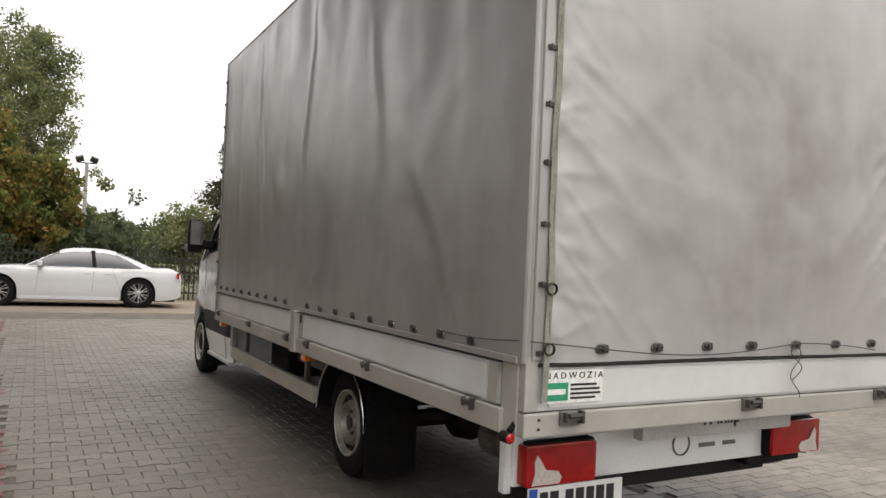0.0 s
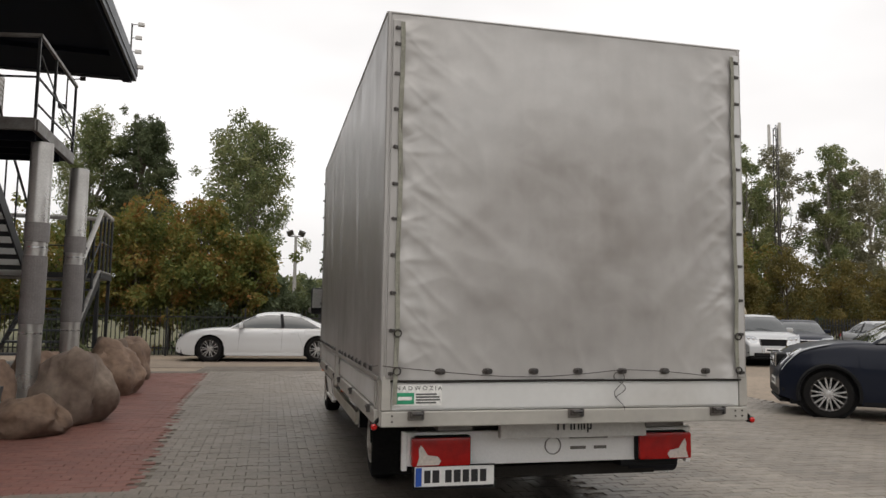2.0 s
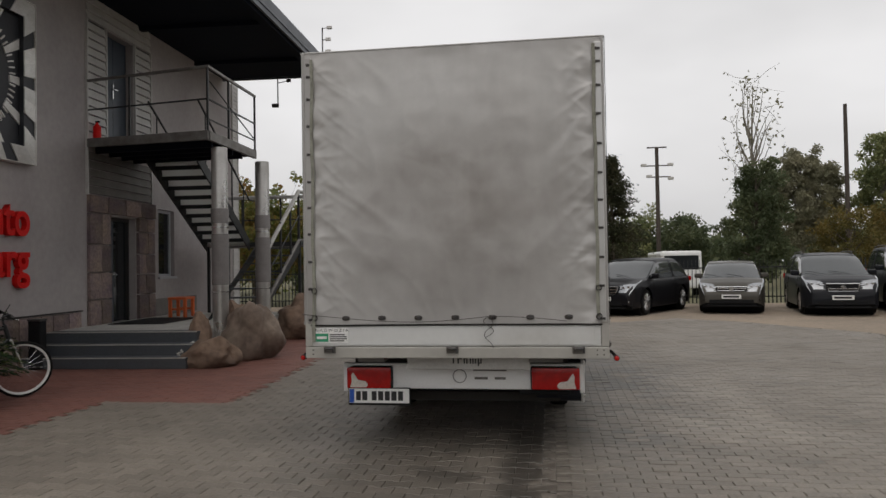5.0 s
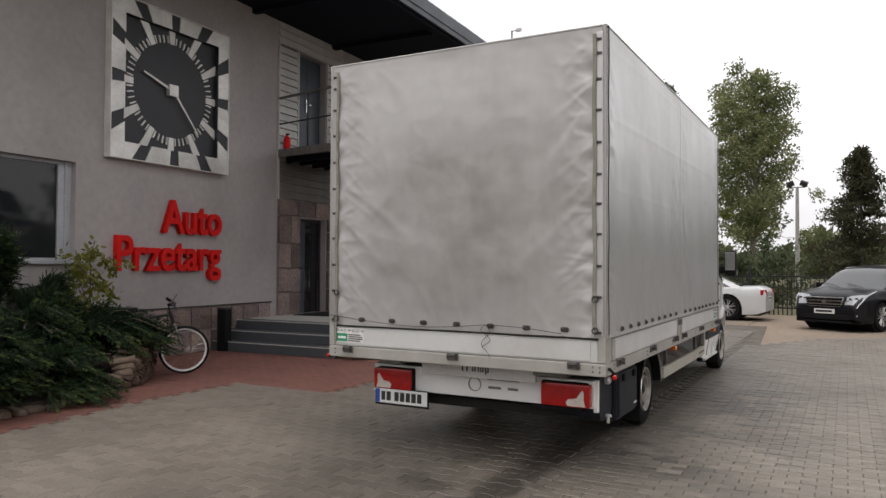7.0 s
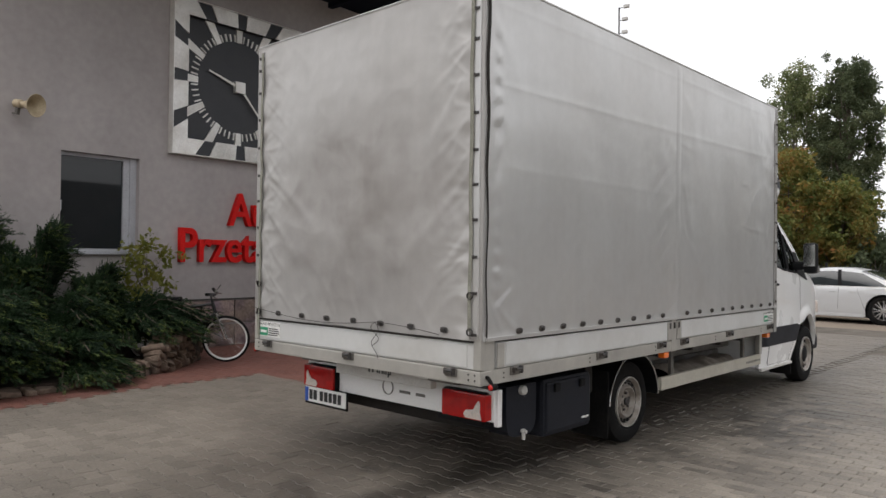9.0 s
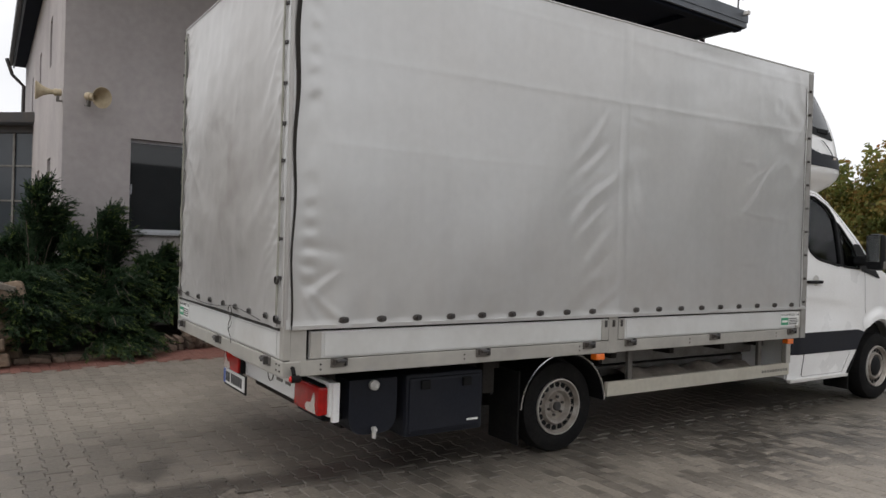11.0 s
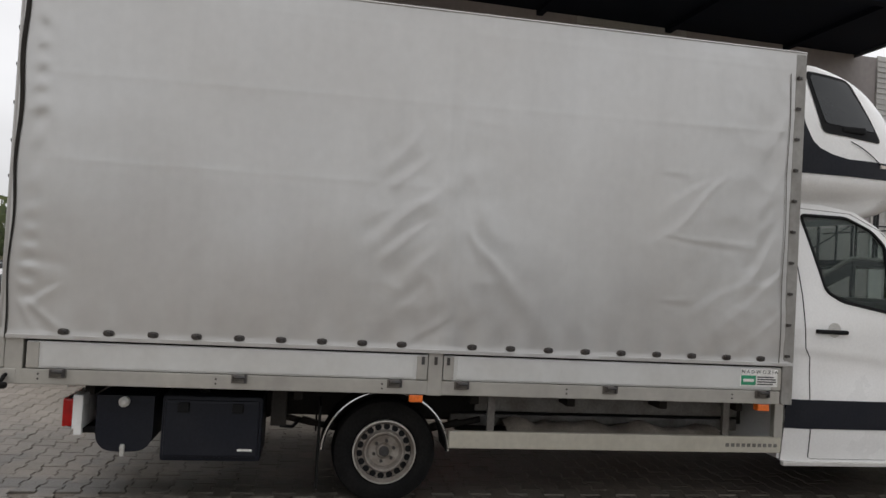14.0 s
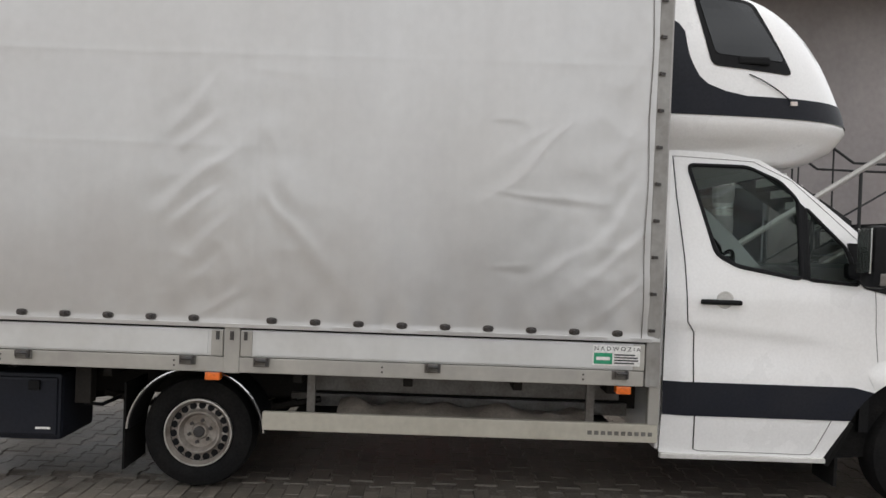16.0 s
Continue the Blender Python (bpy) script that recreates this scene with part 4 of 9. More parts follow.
def tape(line, half):
    """A thin flat ribbon that hangs along a line across the rear."""
    bm = bmesh.new()
    rows = [[bm.verts.new((x + a, y + b, z)) for a, b in ((-half, 0), (half, 0), (half, 0.004), (-half, 0.004))] for x, y, z in line]
    for p, q in zip(rows, rows[1:]):
        for k in range(4):
            bm.faces.new((p[k], p[(k + 1) % 4], q[(k + 1) % 4], q[k]))
    bm.faces.new(rows[0])
    bm.faces.new(rows[-1][::-1])
    bmesh.ops.recalc_face_normals(bm, faces=bm.faces)
    return bm


def ribbon(line, half):
    """A thin band that runs up the side, flat to it, twice as wide at its top as at its foot."""
    n = len(line) - 1
    bm = bmesh.new()
    rows = [[bm.verts.new((x + a, y + b * half * (0.42 + 0.58 * smoothstep(0.15, 0.8, k / n)), z)) for a, b in ((0.002, -1), (0.006, -0.6), (0.006, 0.6), (0.002, 1))] for k, (x, y, z) in enumerate(line)]
    for p, q in zip(rows, rows[1:]):
        for k in range(4):
            bm.faces.new((p[k], p[(k + 1) % 4], q[(k + 1) % 4], q[k]))
    bm.faces.new(rows[0])
    bm.faces.new(rows[-1][::-1])
    bmesh.ops.recalc_face_normals(bm, faces=bm.faces)
    return bm


# laced straps up the rear corners and the front post
bm = bmesh.new()
add_box(bm, 0.0, 0.008, -0.020, 0.020, -0.009, 0.009, 0.002)
add_rod(bm, (0.010, -0.009, -0.011), (0.010, -0.009, 0.011), 0.005, 8)
buckle = mesh_of(bm, "buckle", DARK_METAL)
for xx, side in ((2.005, -1), (4.330, 1)):
    tp("strap_channel", boxes((xx - 0.028, xx + 0.024, Y0 - 0.020, Y0 + 0.01, Z_TARP + 0.01, Z_TOP - 0.05), bevel=0.006), TARP_SHADED if side < 0 else TARP, label="scuffed pale corner channel of the curtain")
    sx = xx + 0.030 if side < 0 else xx - 0.036
    web = tp("webbing_strap", tape([(sx + 0.004 * math.sin(k * 0.8), Y0 - 0.030 - 0.003 * math.sin(k * 1.9), 3.22 - k * 0.1045) for k in range(23)] if side < 0 else [(sx + 0.004 * math.sin(k * 0.9), Y0 - 0.030, 3.22 - k * 0.1) for k in range(22)], 0.013), STRAP, label="faded webbing strap hanging down the corner")
    for zz in (1.335, 1.115):
        tp("strap_ring", lathe([(-0.008, 0.022), (0.0, 0.025), (0.008, 0.022), (0.0, 0.017)], "y", 14, (sx + 0.006, Y0 - 0.034, zz), False), DARK_METAL, web)
    tp("strap", tube([(xx + 0.003 * math.sin(k * 1.7) - 0.034 * side, Y0 - 0.024 - 0.004 * (k % 2), 1.07 + k * 0.115) for k in range(19)], 0.003, 6), STEEL_GREY, label="grey lacing cable")
    for zz in BUCKLES:
        again("buckle", buckle, truck, LT @ pose(xx - 0.004 * side, Y0 - 0.020, zz, 0, 0, -90))
for xe, s in ((X1, 1), (X0, -1)):
    tp("strap", tube([(xe + s * 0.020, Y1 - 0.115 + 0.005 * math.sin(k), 1.08 + k * 0.12) for k in range(18)], 0.003, 6), STEEL_GREY)
    for k in range(10):
        again("buckle", buckle, truck, LT @ pose(xe + s * 0.020, Y1 - 0.055, 1.13 + k * 0.218, 0, 0, 0 if s > 0 else 180))
    if s > 0:
        # dark strip stands in for the shadow line beside the curtain's rear edge
        tp("edge_shadow", ribbon([(xe + 0.017, Y0 + 0.026 + 0.007 * math.sin(k * 0.55 + 0.6), 1.06 + k * 0.0555) for k in range(41)], 0.014), FRAME_GREY, label="dark strip painted as the shadow line of the curtain's edge")
# loose cable across the rear eyelets, tied at one of them
tp("cable", tube([(1.955 + u * 2.1, Y0 - 0.035 - 0.01 * math.sin(9 * u), (1.145 - 0.035 * u / 0.18) if u < 0.18 else (1.110 - 0.035 * math.sin(math.pi * (u - 0.18) / 0.53) + 0.02 * (u - 0.18)) if u < 0.71 else 1.122 - 0.040 * ((u - 0.71) / 0.29) ** 2) for u in [k / 40 for k in range(41)]], 0.0026, 5), DARK_METAL)
tp("cable", tube([(X0 - 0.026, Y0 + u * 0.62, 1.145 - 0.012 * math.sin(math.pi * u) - 0.02 * u) for u in [k / 12 for k in range(13)]], 0.0026, 5), DARK_METAL)
tp("cable", tube([(3.45 + 0.035 * math.sin(k * 0.62), Y0 - 0.034, 1.12 - k * 0.019) for k in range(14)], 0.0024, 5), DARK_METAL)
tp("cable", tube([(3.45 - 0.04 * math.sin(k * 0.55), Y0 - 0.036, 1.12 - k * 0.013) for k in range(14)], 0.0024, 5), DARK_METAL)

# stickers on the boards: name, green panel, small print as bars
def sticker(m):
    base = again("sticker", mesh_of(boxes((0, 0.285, -0.002, 0, -0.122, 0)), "sticker", PAPER), truck, m)
    tagged(base, "white and green maker's sticker")
    word("N A D W O Z I A", 0.034, INK, base, pose(0.008, -0.003, -0.032, 90), 0.0008, squeeze=1.08)
    part("green_panel", boxes((0.008, 0.118, -0.004, -0.001, -0.113, -0.047)), GREEN_INK, base)
    for k, w in enumerate((0.125, 0.14, 0.145, 0.12)):
        part("print_bar", boxes((0.130, 0.130 + w, -0.004, -0.001, -0.060 - 0.0165 * k, -0.052 - 0.0165 * k)), INK, base)
    part("print_bar", boxes((0.022, 0.104, -0.006, -0.003, -0.090, -0.070)), PAPER, base)


sticker(LT @ pose(2.03, Y0 - 0.014, 1.036))
sticker(LT @ pose(X1 + 0.012, 7.00, 1.034, 0, 0, 90))

# tail: lamp bar, lamps, the maker's board, number plate
bar = tp("lamp_bar", boxes((2.185, 4.175, 2.635, 2.70, 0.485, 0.70), bevel=0.012), WHITE_PAINT, label="white rear cross panel")
tp("side_plate", boxes((4.16, 4.195, 2.655, 2.70, 0.455, 0.70), bevel=0.006), WHITE_PAINT)
tp("side_plate", boxes((2.155, 2.19, 2.655, 2.70, 0.455, 0.70), bevel=0.006), WHITE_PAINT)
for xa, xb in ((2.205, 2.585), (3.765, 4.155)):
    bm = bmesh.new()
    add_box(bm, xa, xb, 2.572, 2.602, 0.495, 0.672, 0.014)
    add_box(bm, xa if xa < 3 else xb - 0.03, xa + 0.03 if xa < 3 else xb, 2.580, 2.650, 0.498, 0.669, 0.012)
    lamp = tp("tail_lamp", bm, RED_LENS, label="red tail lamp cluster", smooth=True)
    left_one = xa < 3
    shape = [(0.03, 0.0), (0.17, 0.0), (0.185, 0.025), (0.165, 0.052), (0.10, 0.062), (0.075, 0.10), (0.055, 0.125), (0.042, 0.10), (0.045, 0.05)]
    tp("reversing_lens", prism([(xa + (u if left_one else (xb - xa) - u), 0.505 + v) for u, v in (shape if left_one else shape[::-1])], lambda u, v, w: (u, 2.571 - w, v), 0.004), CLEAR_LENS, lamp)
    tp("lamp_surround", boxes((xa + (0.02 if xa < 3 else -0.010), xb + (0.010 if xa < 3 else -0.02), 2.592, 2.665, 0.487, 0.680), bevel=0.02), BLACK_PLASTIC, lamp)
maker_board = tp("maker_board", boxes((2.75, 3.76, 2.47, 2.53, 0.672, 0.775), bevel=0.008), WHITE_DULL, label="dull white board with hand-lettered name")
for xa, xb in ((2.34, 2.56), (3.75, 4.02)):
    tp("bracket", boxes((xa, xb, 2.45, 2.60, 0.735, Z_BEAM)), STEEL_GREY)
for k, (xa, za, wd, hg) in enumerate(((0.0, 0.060, 0.075, 0.012), (0.030, 0.0, 0.012, 0.07), (0.070, 0.0, 0.012, 0.05), (0.085, 0.038, 0.022, 0.012), (0.120, 0.0, 0.011, 0.05), (0.142, 0.0, 0.011, 0.05), (0.120, 0.042, 0.033, 0.010), (0.172, 0.0, 0.010, 0.045), (0.192, 0.0, 0.010, 0.045), (0.212, 0.0, 0.010, 0.045), (0.236, -0.022, 0.011, 0.068), (0.236, 0.0, 0.032, 0.010), (0.258, 0.0, 0.010, 0.045))):
    tp("print_bar", boxes((3.10 + xa, 3.10 + xa + wd, 2.466, 2.471, 0.722 + za * 0.9, 0.722 + (za + hg) * 0.9)), INK, maker_board)
tp("badge", lathe([(2.634, 0.058), (2.628, 0.058), (2.628, 0.052), (2.634, 0.052)], "y", 28, (3.165, 0, 0.595), False), STEEL_GREY, label="round emblem ring")
tp("badge_disc", lathe([(2.634, 0.047), (2.632, 0.046)], "y", 24, (3.165, 0, 0.595)), WHITE_PAINT)
tp("print_bar", boxes((3.29, 3.40, 2.630, 2.636, 0.568, 0.588), (3.46, 3.55, 2.630, 2.636, 0.568, 0.588), (3.28, 3.56, 2.632, 2.636, 0.638, 0.650)), STEEL_GREY)
plate = tp("number_plate", boxes((2.225, 2.742, 2.575, 2.590, 0.372, 0.493), bevel=0.004), PLATE_WHITE, label="white number plate with blue end band")
tp("blue_band", boxes((2.229, 2.268, 2.571, 2.576, 0.376, 0.489)), PLATE_BLUE, plate)
tp("plate_frame", boxes((2.215, 2.752, 2.583, 2.597, 0.352, 0.500), bevel=0.004), BLACK_PLASTIC, plate)
for k, (a, b) in enumerate(((2.285, 2.325), (2.338, 2.382), (2.420, 2.462), (2.476, 2.520), (2.534, 2.576), (2.590, 2.634), (2.648, 2.690))):
    tp("plate_bar", boxes((a, b, 2.5725, 2.576, 0.395, 0.472)), INK, plate)
# rear under-run: spare carrier, hitch, side marker arms
tp("underrun_bar", boxes((2.35, 4.0, 2.80, 2.88, 0.36, 0.44), bevel=0.01), FRAME_GREY)
bm = boxes((3.66, 4.08, 2.64, 2.86, 0.44, 0.485), bevel=0.015)
tp("step_bumper", bm, BLACK_PLASTIC)
for xx, s in ((X0 - 0.015, -1), (X1 + 0.045, 1)):
    tp("marker_arm", tube([(xx - s * 0.08, Y0 + 0.05, 0.85), (xx - s * 0.02, Y0 + 0.045, 0.84), (xx + s * 0.010, Y0 + 0.04, 0.81)], 0.012, 8), RUBBER)
    tp("marker_lamp", lathe([(-0.030, 0.014), (-0.026, 0.021), (0.020, 0.021), (0.030, 0.014)], "y", 16, (xx + s * 0.02, Y0 + 0.045, 0.79)), RUBBER, smooth=True, label="black rubber side marker")
    tp("marker_lens", lathe([(-0.036, 0.010), (-0.029, 0.0185)], "y", 16, (xx + s * 0.02, Y0 + 0.045, 0.79)), RED_LENS, label="small red rear lens")

# underslung water tank and tool box
def tank(xa, xb):
    bm = bmesh.new()
    out = []
    n = 16
    y0, y1, z0, z1 = 2.775, 3.115, 0.35, 0.70
    for i in range(n + 1):
        a = math.pi * i / n
        out.append(((y0 + y1) / 2 - (y1 - y0) / 2 * math.copysign(abs(math.cos(a)) ** 0.6, math.cos(a)), z0 + 0.15 - 0.15 * math.sin(a) ** 0.7))
    out += [(y1, z1), (y0, z1)]
    return prism(out, lambda u, v, w: (xa + w, u, v), xb - xa)


t = tp("water_tank", tank(3.80, 4.17), NAVY_PLASTIC, label="black underslung water tank with taps")
tp("filler_cap", lathe([(4.17, 0.032), (4.20, 0.032), (4.215, 0.014)], "x", 14, (0, 2.94, 0.665)), WHITE_DULL, t)
tp("tap", rods(((4.19, 2.945, 0.40), (4.19, 2.945, 0.33), 0.014), ((4.17, 2.945, 0.385), (4.215, 2.945, 0.385), 0.012)), WHITE_DULL, t)
t = tp("tool_box", boxes((3.75, 4.20, 3.165, 3.785, 0.30, 0.715), bevel=0.03), NAVY_PLASTIC, label="black underslung tool box")
tp("box_lid", boxes((4.17, 4.215, 3.185, 3.765, 0.33, 0.69), bevel=0.018), NAVY_PLASTIC, t)
for yy in (3.30, 3.63):
    tp("clasp", boxes((4.205, 4.235, yy - 0.035, yy + 0.035, 0.615, 0.675), bevel=0.008), BLACK_PLASTIC, t)
tp("print_bar", boxes((4.214, 4.219, 3.64, 3.73, 0.375, 0.388)), PAPER, t)
tp("brake_hose", tube([(4.1, 3.84, 0.60), (4.12, 3.90, 0.52), (4.05, 3.97, 0.50), (3.9, 4.02, 0.52)], 0.012), BLACK_PLASTIC)
tp("bracket", boxes((4.05, 4.13, 3.83, 3.93, 0.52, 0.79), bevel=0.008), FRAME_GREY)
tp("exhaust_box", lathe([(3.0, 0.08), (3.03, 0.10), (3.5, 0.10), (3.53, 0.08)], "y", 18, (2.65, 0, 0.48)), STEEL_GREY)

# side guards with hangers, orange markers
for s, xx in ((1, 4.165), (-1, 2.15)):
    g = tp("side_guard", boxes((xx - 0.02, xx + 0.02, 5.01, 7.47, 0.405, 0.52), bevel=0.008), GUARD_CREAM, label="faded cream side guard rail")
    for yy in (5.30, 7.05):
        tp("hanger", boxes((xx - 0.05, xx - 0.02, yy - 0.025, yy + 0.025, 0.42, Z_BEAM) if s > 0 else (xx + 0.02, xx + 0.05, yy - 0.025, yy + 0.025, 0.42, Z_BEAM)), STEEL_GREY, g)
    tp("front_bracket", boxes((xx - 0.02, xx + 0.03, 7.40, 7.47, 0.52, Z_BEAM) if s > 0 else (xx - 0.03, xx + 0.02, 7.40, 7.47, 0.52, Z_BEAM), bevel=0.006), ALU, g)
    if s > 0:
        for k in range(10):
            tp("print_bar", boxes((xx + 0.020, xx + 0.0215, 7.03 + 0.042 * k, 7.03 + 0.042 * k + 0.028, 0.447, 0.472)), STEEL_GREY, g)
    for yy in (4.745, 7.20):
        tp("side_marker", boxes((xx + s * 0.165 - 0.03, xx + s * 0.165 + 0.03, yy - 0.045, yy + 0.045, 0.738, 0.787), bevel=0.008), ORANGE_LENS, label="orange side marker lamp")

# wheels
def steel_wheel(name, x, y, s, radius=0.35):
    w = tp(name, lathe([(x - s * 0.20, 0.24), (x - s * 0.20, radius - 0.05), (x - s * 0.185, radius - 0.012), (x - s * 0.14, radius), (x - s * 0.05, radius), (x - s * 0.012, radius - 0.014), (x + s * 0.004, radius - 0.055), (x + s * 0.006, radius - 0.10), (x - s * 0.004, 0.634 * radius), (x - s * 0.03, 0.589 * radius)], "x", 56, (0, y, radius), False), RUBBER, label="black tyre", smooth=True)
    rim = tp("rim", lathe([(a, r * 2.6 * radius) for a, r in [(x - s * 0.02, 0.232), (x + s * 0.002, 0.231), (x + s * 0.004, 0.222), (x - s * 0.018, 0.212), (x - s * 0.026, 0.204), (x - s * 0.042, 0.198), (x - s * 0.036, 0.160), (x - s * 0.006, 0.145), (x - s * 0.006, 0.134), (x - s * 0.046, 0.114), (x - s * 0.050, 0.060), (x - s * 0.030, 0.048), (x - s * 0.026, 0.001)]], "x", 56, (0, y, radius), False), STEEL_WHEEL, w, "dusty silver steel rim", smooth=True)
    tp("rim_lip", lathe([(a, r * 2.6 * radius) for a, r in [(x - s * 0.012, 0.236), (x + s * 0.006, 0.234), (x + s * 0.008, 0.226), (x - s * 0.006, 0.219)]], "x", 56, (0, y, radius), False), RIM_LIP, rim, "worn bright rim lip", smooth=True)
    tp("rim_groove", lathe([(a, r * 2.6 * radius) for a, r in [(x - s * 0.0190, 0.212), (x - s * 0.0345, 0.199)]], "x", 56, (0, y, radius), False), BLACK_PLASTIC, rim, smooth=True)
    bm = lathe([(-0.006, 0.026), (0.004, 0.027), (0.004, 0.001)], "x", 12)
    bm.transform(Matrix.Diagonal((1, 0.80, 0.84, 1)))
    hole = mesh_of(bm, "vent_hole", BLACK_PLASTIC)
    for k in range(18):
        a = 2 * math.pi * (k + 0.3) / 18
        again("vent_hole", hole, rim, LT @ pose(x - s * 0.038, y + 0.472 * radius * math.cos(a), radius + 0.472 * radius * math.sin(a), math.degrees(a), 0, 0))
    bm = rods(((-0.004, 0, 0), (0.012, 0, 0), 0.0115), sides=6)
    nut = mesh_of(bm, "wheel_nut", DARK_METAL)
    for k in range(6):
        a = 2 * math.pi * k / 6 + 0.3
        again("wheel_nut", nut, rim, LT @ pose(x - s * 0.040, y + 0.070 * math.cos(a), radius + 0.070 * math.sin(a), 0, 0, 0 if s > 0 else 180))
    tp("hub", lathe([(x - s * 0.05, 0.036), (x - s * 0.012, 0.034), (x - s * 0.006, 0.026)], "x", 18, (0, y, radius)), DARK_METAL, rim)
    if y > 8:
        tp("hub_cover", lathe([(x - s * 0.05, 0.108), (x - s * 0.016, 0.104), (x - s * 0.004, 0.075), (x - s * 0.002, 0.001)], "x", 24, (0, y, radius), False), BLACK_PLASTIC, rim, smooth=True)
    return w


for s, x in ((1, 4.09), (-1, 2.225)):
    steel_wheel("wheel", x, 4.59, s)
    steel_wheel("wheel", x + s * 0.055, 9.22, s, 0.366)
tp("axle", rods(((2.3, 4.59, 0.35), (4.0, 4.59, 0.35), 0.06)), FRAME_GREY)
tp("axle", rods(((2.3, 9.22, 0.33), (4.0, 9.22, 0.33), 0.05)), FRAME_GREY)
# rear wings with bright edge, mud flaps
for s, x0, x1 in ((1, 3.86, 4.15), (-1, 2.165, 2.45)):
    arc = [(4.59 + 0.425 * math.cos(a), 0.355 + 0.415 * math.sin(a)) for a in [math.radians(3 + 174 * k / 28) for k in range(29)]]
    inner = [(4.59 + 0.410 * math.cos(a), 0.355 + 0.400 * math.sin(a)) for a in [math.radians(177 - 174 * k / 28) for k in range(29)]]
    bm = bmesh.new()
    ra = [[bm.verts.new((x, y, z)) for x in (x0, x1)] for y, z in arc]
    rb = [[bm.verts.new((x, y, z)) for x in (x0, x1)] for y, z in inner[::-1]]
    for i in range(28):
        bm.faces.new((ra[i][0], ra[i][1], ra[i + 1][1], ra[i + 1][0]))
        bm.faces.new((rb[i][0], rb[i + 1][0], rb[i + 1][1], rb[i][1]))
        for k in (0, 1):
            bm.faces.new((ra[i][k], ra[i + 1][k], rb[i + 1][k], rb[i][k]))
    bmesh.ops.recalc_face_normals(bm, faces=bm.faces)
    wing = tp("wheel_arch", bm, BLACK_PLASTIC, smooth=False)
    xe = x1 if s > 0 else x0
    tp("edge_trim", tube([(xe, y, z) for y, z in arc], 0.007, 6), CHROME, wing, "bright wing edge")
    tp("mud_flap", boxes((x0 - 0.06 if s > 0 else x0 + 0.005, x1 - 0.005 if s > 0 else x1 + 0.06, 4.142, 4.156, 0.12, 0.66)), RUBBER)


# ---- the truck's cab ----
def cab_half(y, z):
    """Half the cab's width at a place along it and a height."""
    w = 1.042
    if z > 1.30:
        w -= 0.17 * ((z - 1.30) / 0.95) ** 1.35
    if z < 0.62:
        w -= 0.03 * smoothstep(0.62, 0.34, z)
    fold_z = 1.145 - 0.085 * (y - 7.65)
    w -= 0.014 * smoothstep(fold_z + 0.016, fold_z - 0.03, z) * smoothstep(8.75, 8.2, y) * smoothstep(0.80, 1.0, z)
    if y > 8.55:
        w -= 0.20 * ((y - 8.55) / 1.6) ** 2.2
    if y < 7.62:
        w -= 0.02 * smoothstep(7.62, 7.5, y)
    return w


from mathutils.geometry import delaunay_2d_cdt


def inside(p, poly):
    hit = False
    for (x0, y0), (x1, y1) in zip(poly, poly[1:] + poly[:1]):
        if (y0 > p[1]) != (y1 > p[1]) and p[0] < x0 + (p[1] - y0) / (y1 - y0) * (x1 - x0):
            hit = not hit
    return hit


def rounded(poly, r, n=5):
    """The outline with its corners rounded."""
    out = []
    k = len(poly)
    for i in range(k):
        p, c, q = Vector(poly[i - 1]), Vector(poly[i]), Vector(poly[(i + 1) % k])
        ra = min(r, (p - c).length * 0.45, (q - c).length * 0.45)
        a, b = c + (p - c).normalized() * ra, c + (q - c).normalized() * ra
        for j in range(n + 1):
            t = j / n
            out.append(tuple(a * (1 - t) ** 2 + 2 * c * t * (1 - t) + b * t * t))
    return out


def panel(outline, holes, fn, step=0.06):
    """A curved sheet: the outline less its holes, filled with a net of points and taken to its place by fn."""
    full = []
    for a, b in zip(outline, outline[1:] + outline[:1]):
        n = max(1, int(math.hypot(b[0] - a[0], b[1] - a[1]) / step))
        full += [(a[0] + (b[0] - a[0]) * k / n, a[1] + (b[1] - a[1]) * k / n) for k in range(n)]
    outline = full
    pts = list(outline)
    edges = [(i, (i + 1) % len(outline)) for i in range(len(outline))]
    for h in holes:
        k = len(pts)
        pts += h
        edges += [(k + i, k + (i + 1) % len(h)) for i in range(len(h))]
    us, vs = [p[0] for p in outline], [p[1] for p in outline]
    u = min(us) + step / 2
    while u < max(us):
        v = min(vs) + step / 2
        while v < max(vs):
            if inside((u, v), outline) and not any(inside((u, v), h) for h in holes):
                pts.append((u, v))
            v += step
        u += step
    co, _, tris, *_ = delaunay_2d_cdt([Vector(p) for p in pts], edges, [], 0, 1e-5)
    bm = bmesh.new()
    vs = [bm.verts.new(fn(c.x, c.y)) for c in co]
    for t in tris:
        c = sum((co[i] for i in t), Vector((0, 0))) / 3
        if inside(c, outline) and not any(inside(c, h) for h in holes):
            try:
                bm.faces.new([vs[i] for i in t])
            except ValueError:
                pass
    bmesh.ops.delete(bm, geom=[v for v in bm.verts if not v.link_faces], context="VERTS")
    return bm


def dense(line, n=8):
    """The same line with more points on it."""
    return [(a[0] + (b[0] - a[0]) * k / n, a[1] + (b[1] - a[1]) * k / n) for a, b in zip(line, line[1:]) for k in range(n)] + [line[-1]]


def thicken(bm, offset):
    """Closes a sheet into a slab by a shifted copy of it."""
    geo = bmesh.ops.extrude_face_region(bm, geom=list(bm.faces))
    bmesh.ops.translate(bm, vec=offset, verts=[g for g in geo["geom"] if isinstance(g, bmesh.types.BMVert)])
    bmesh.ops.recalc_face_normals(bm, faces=bm.faces)
    return bm


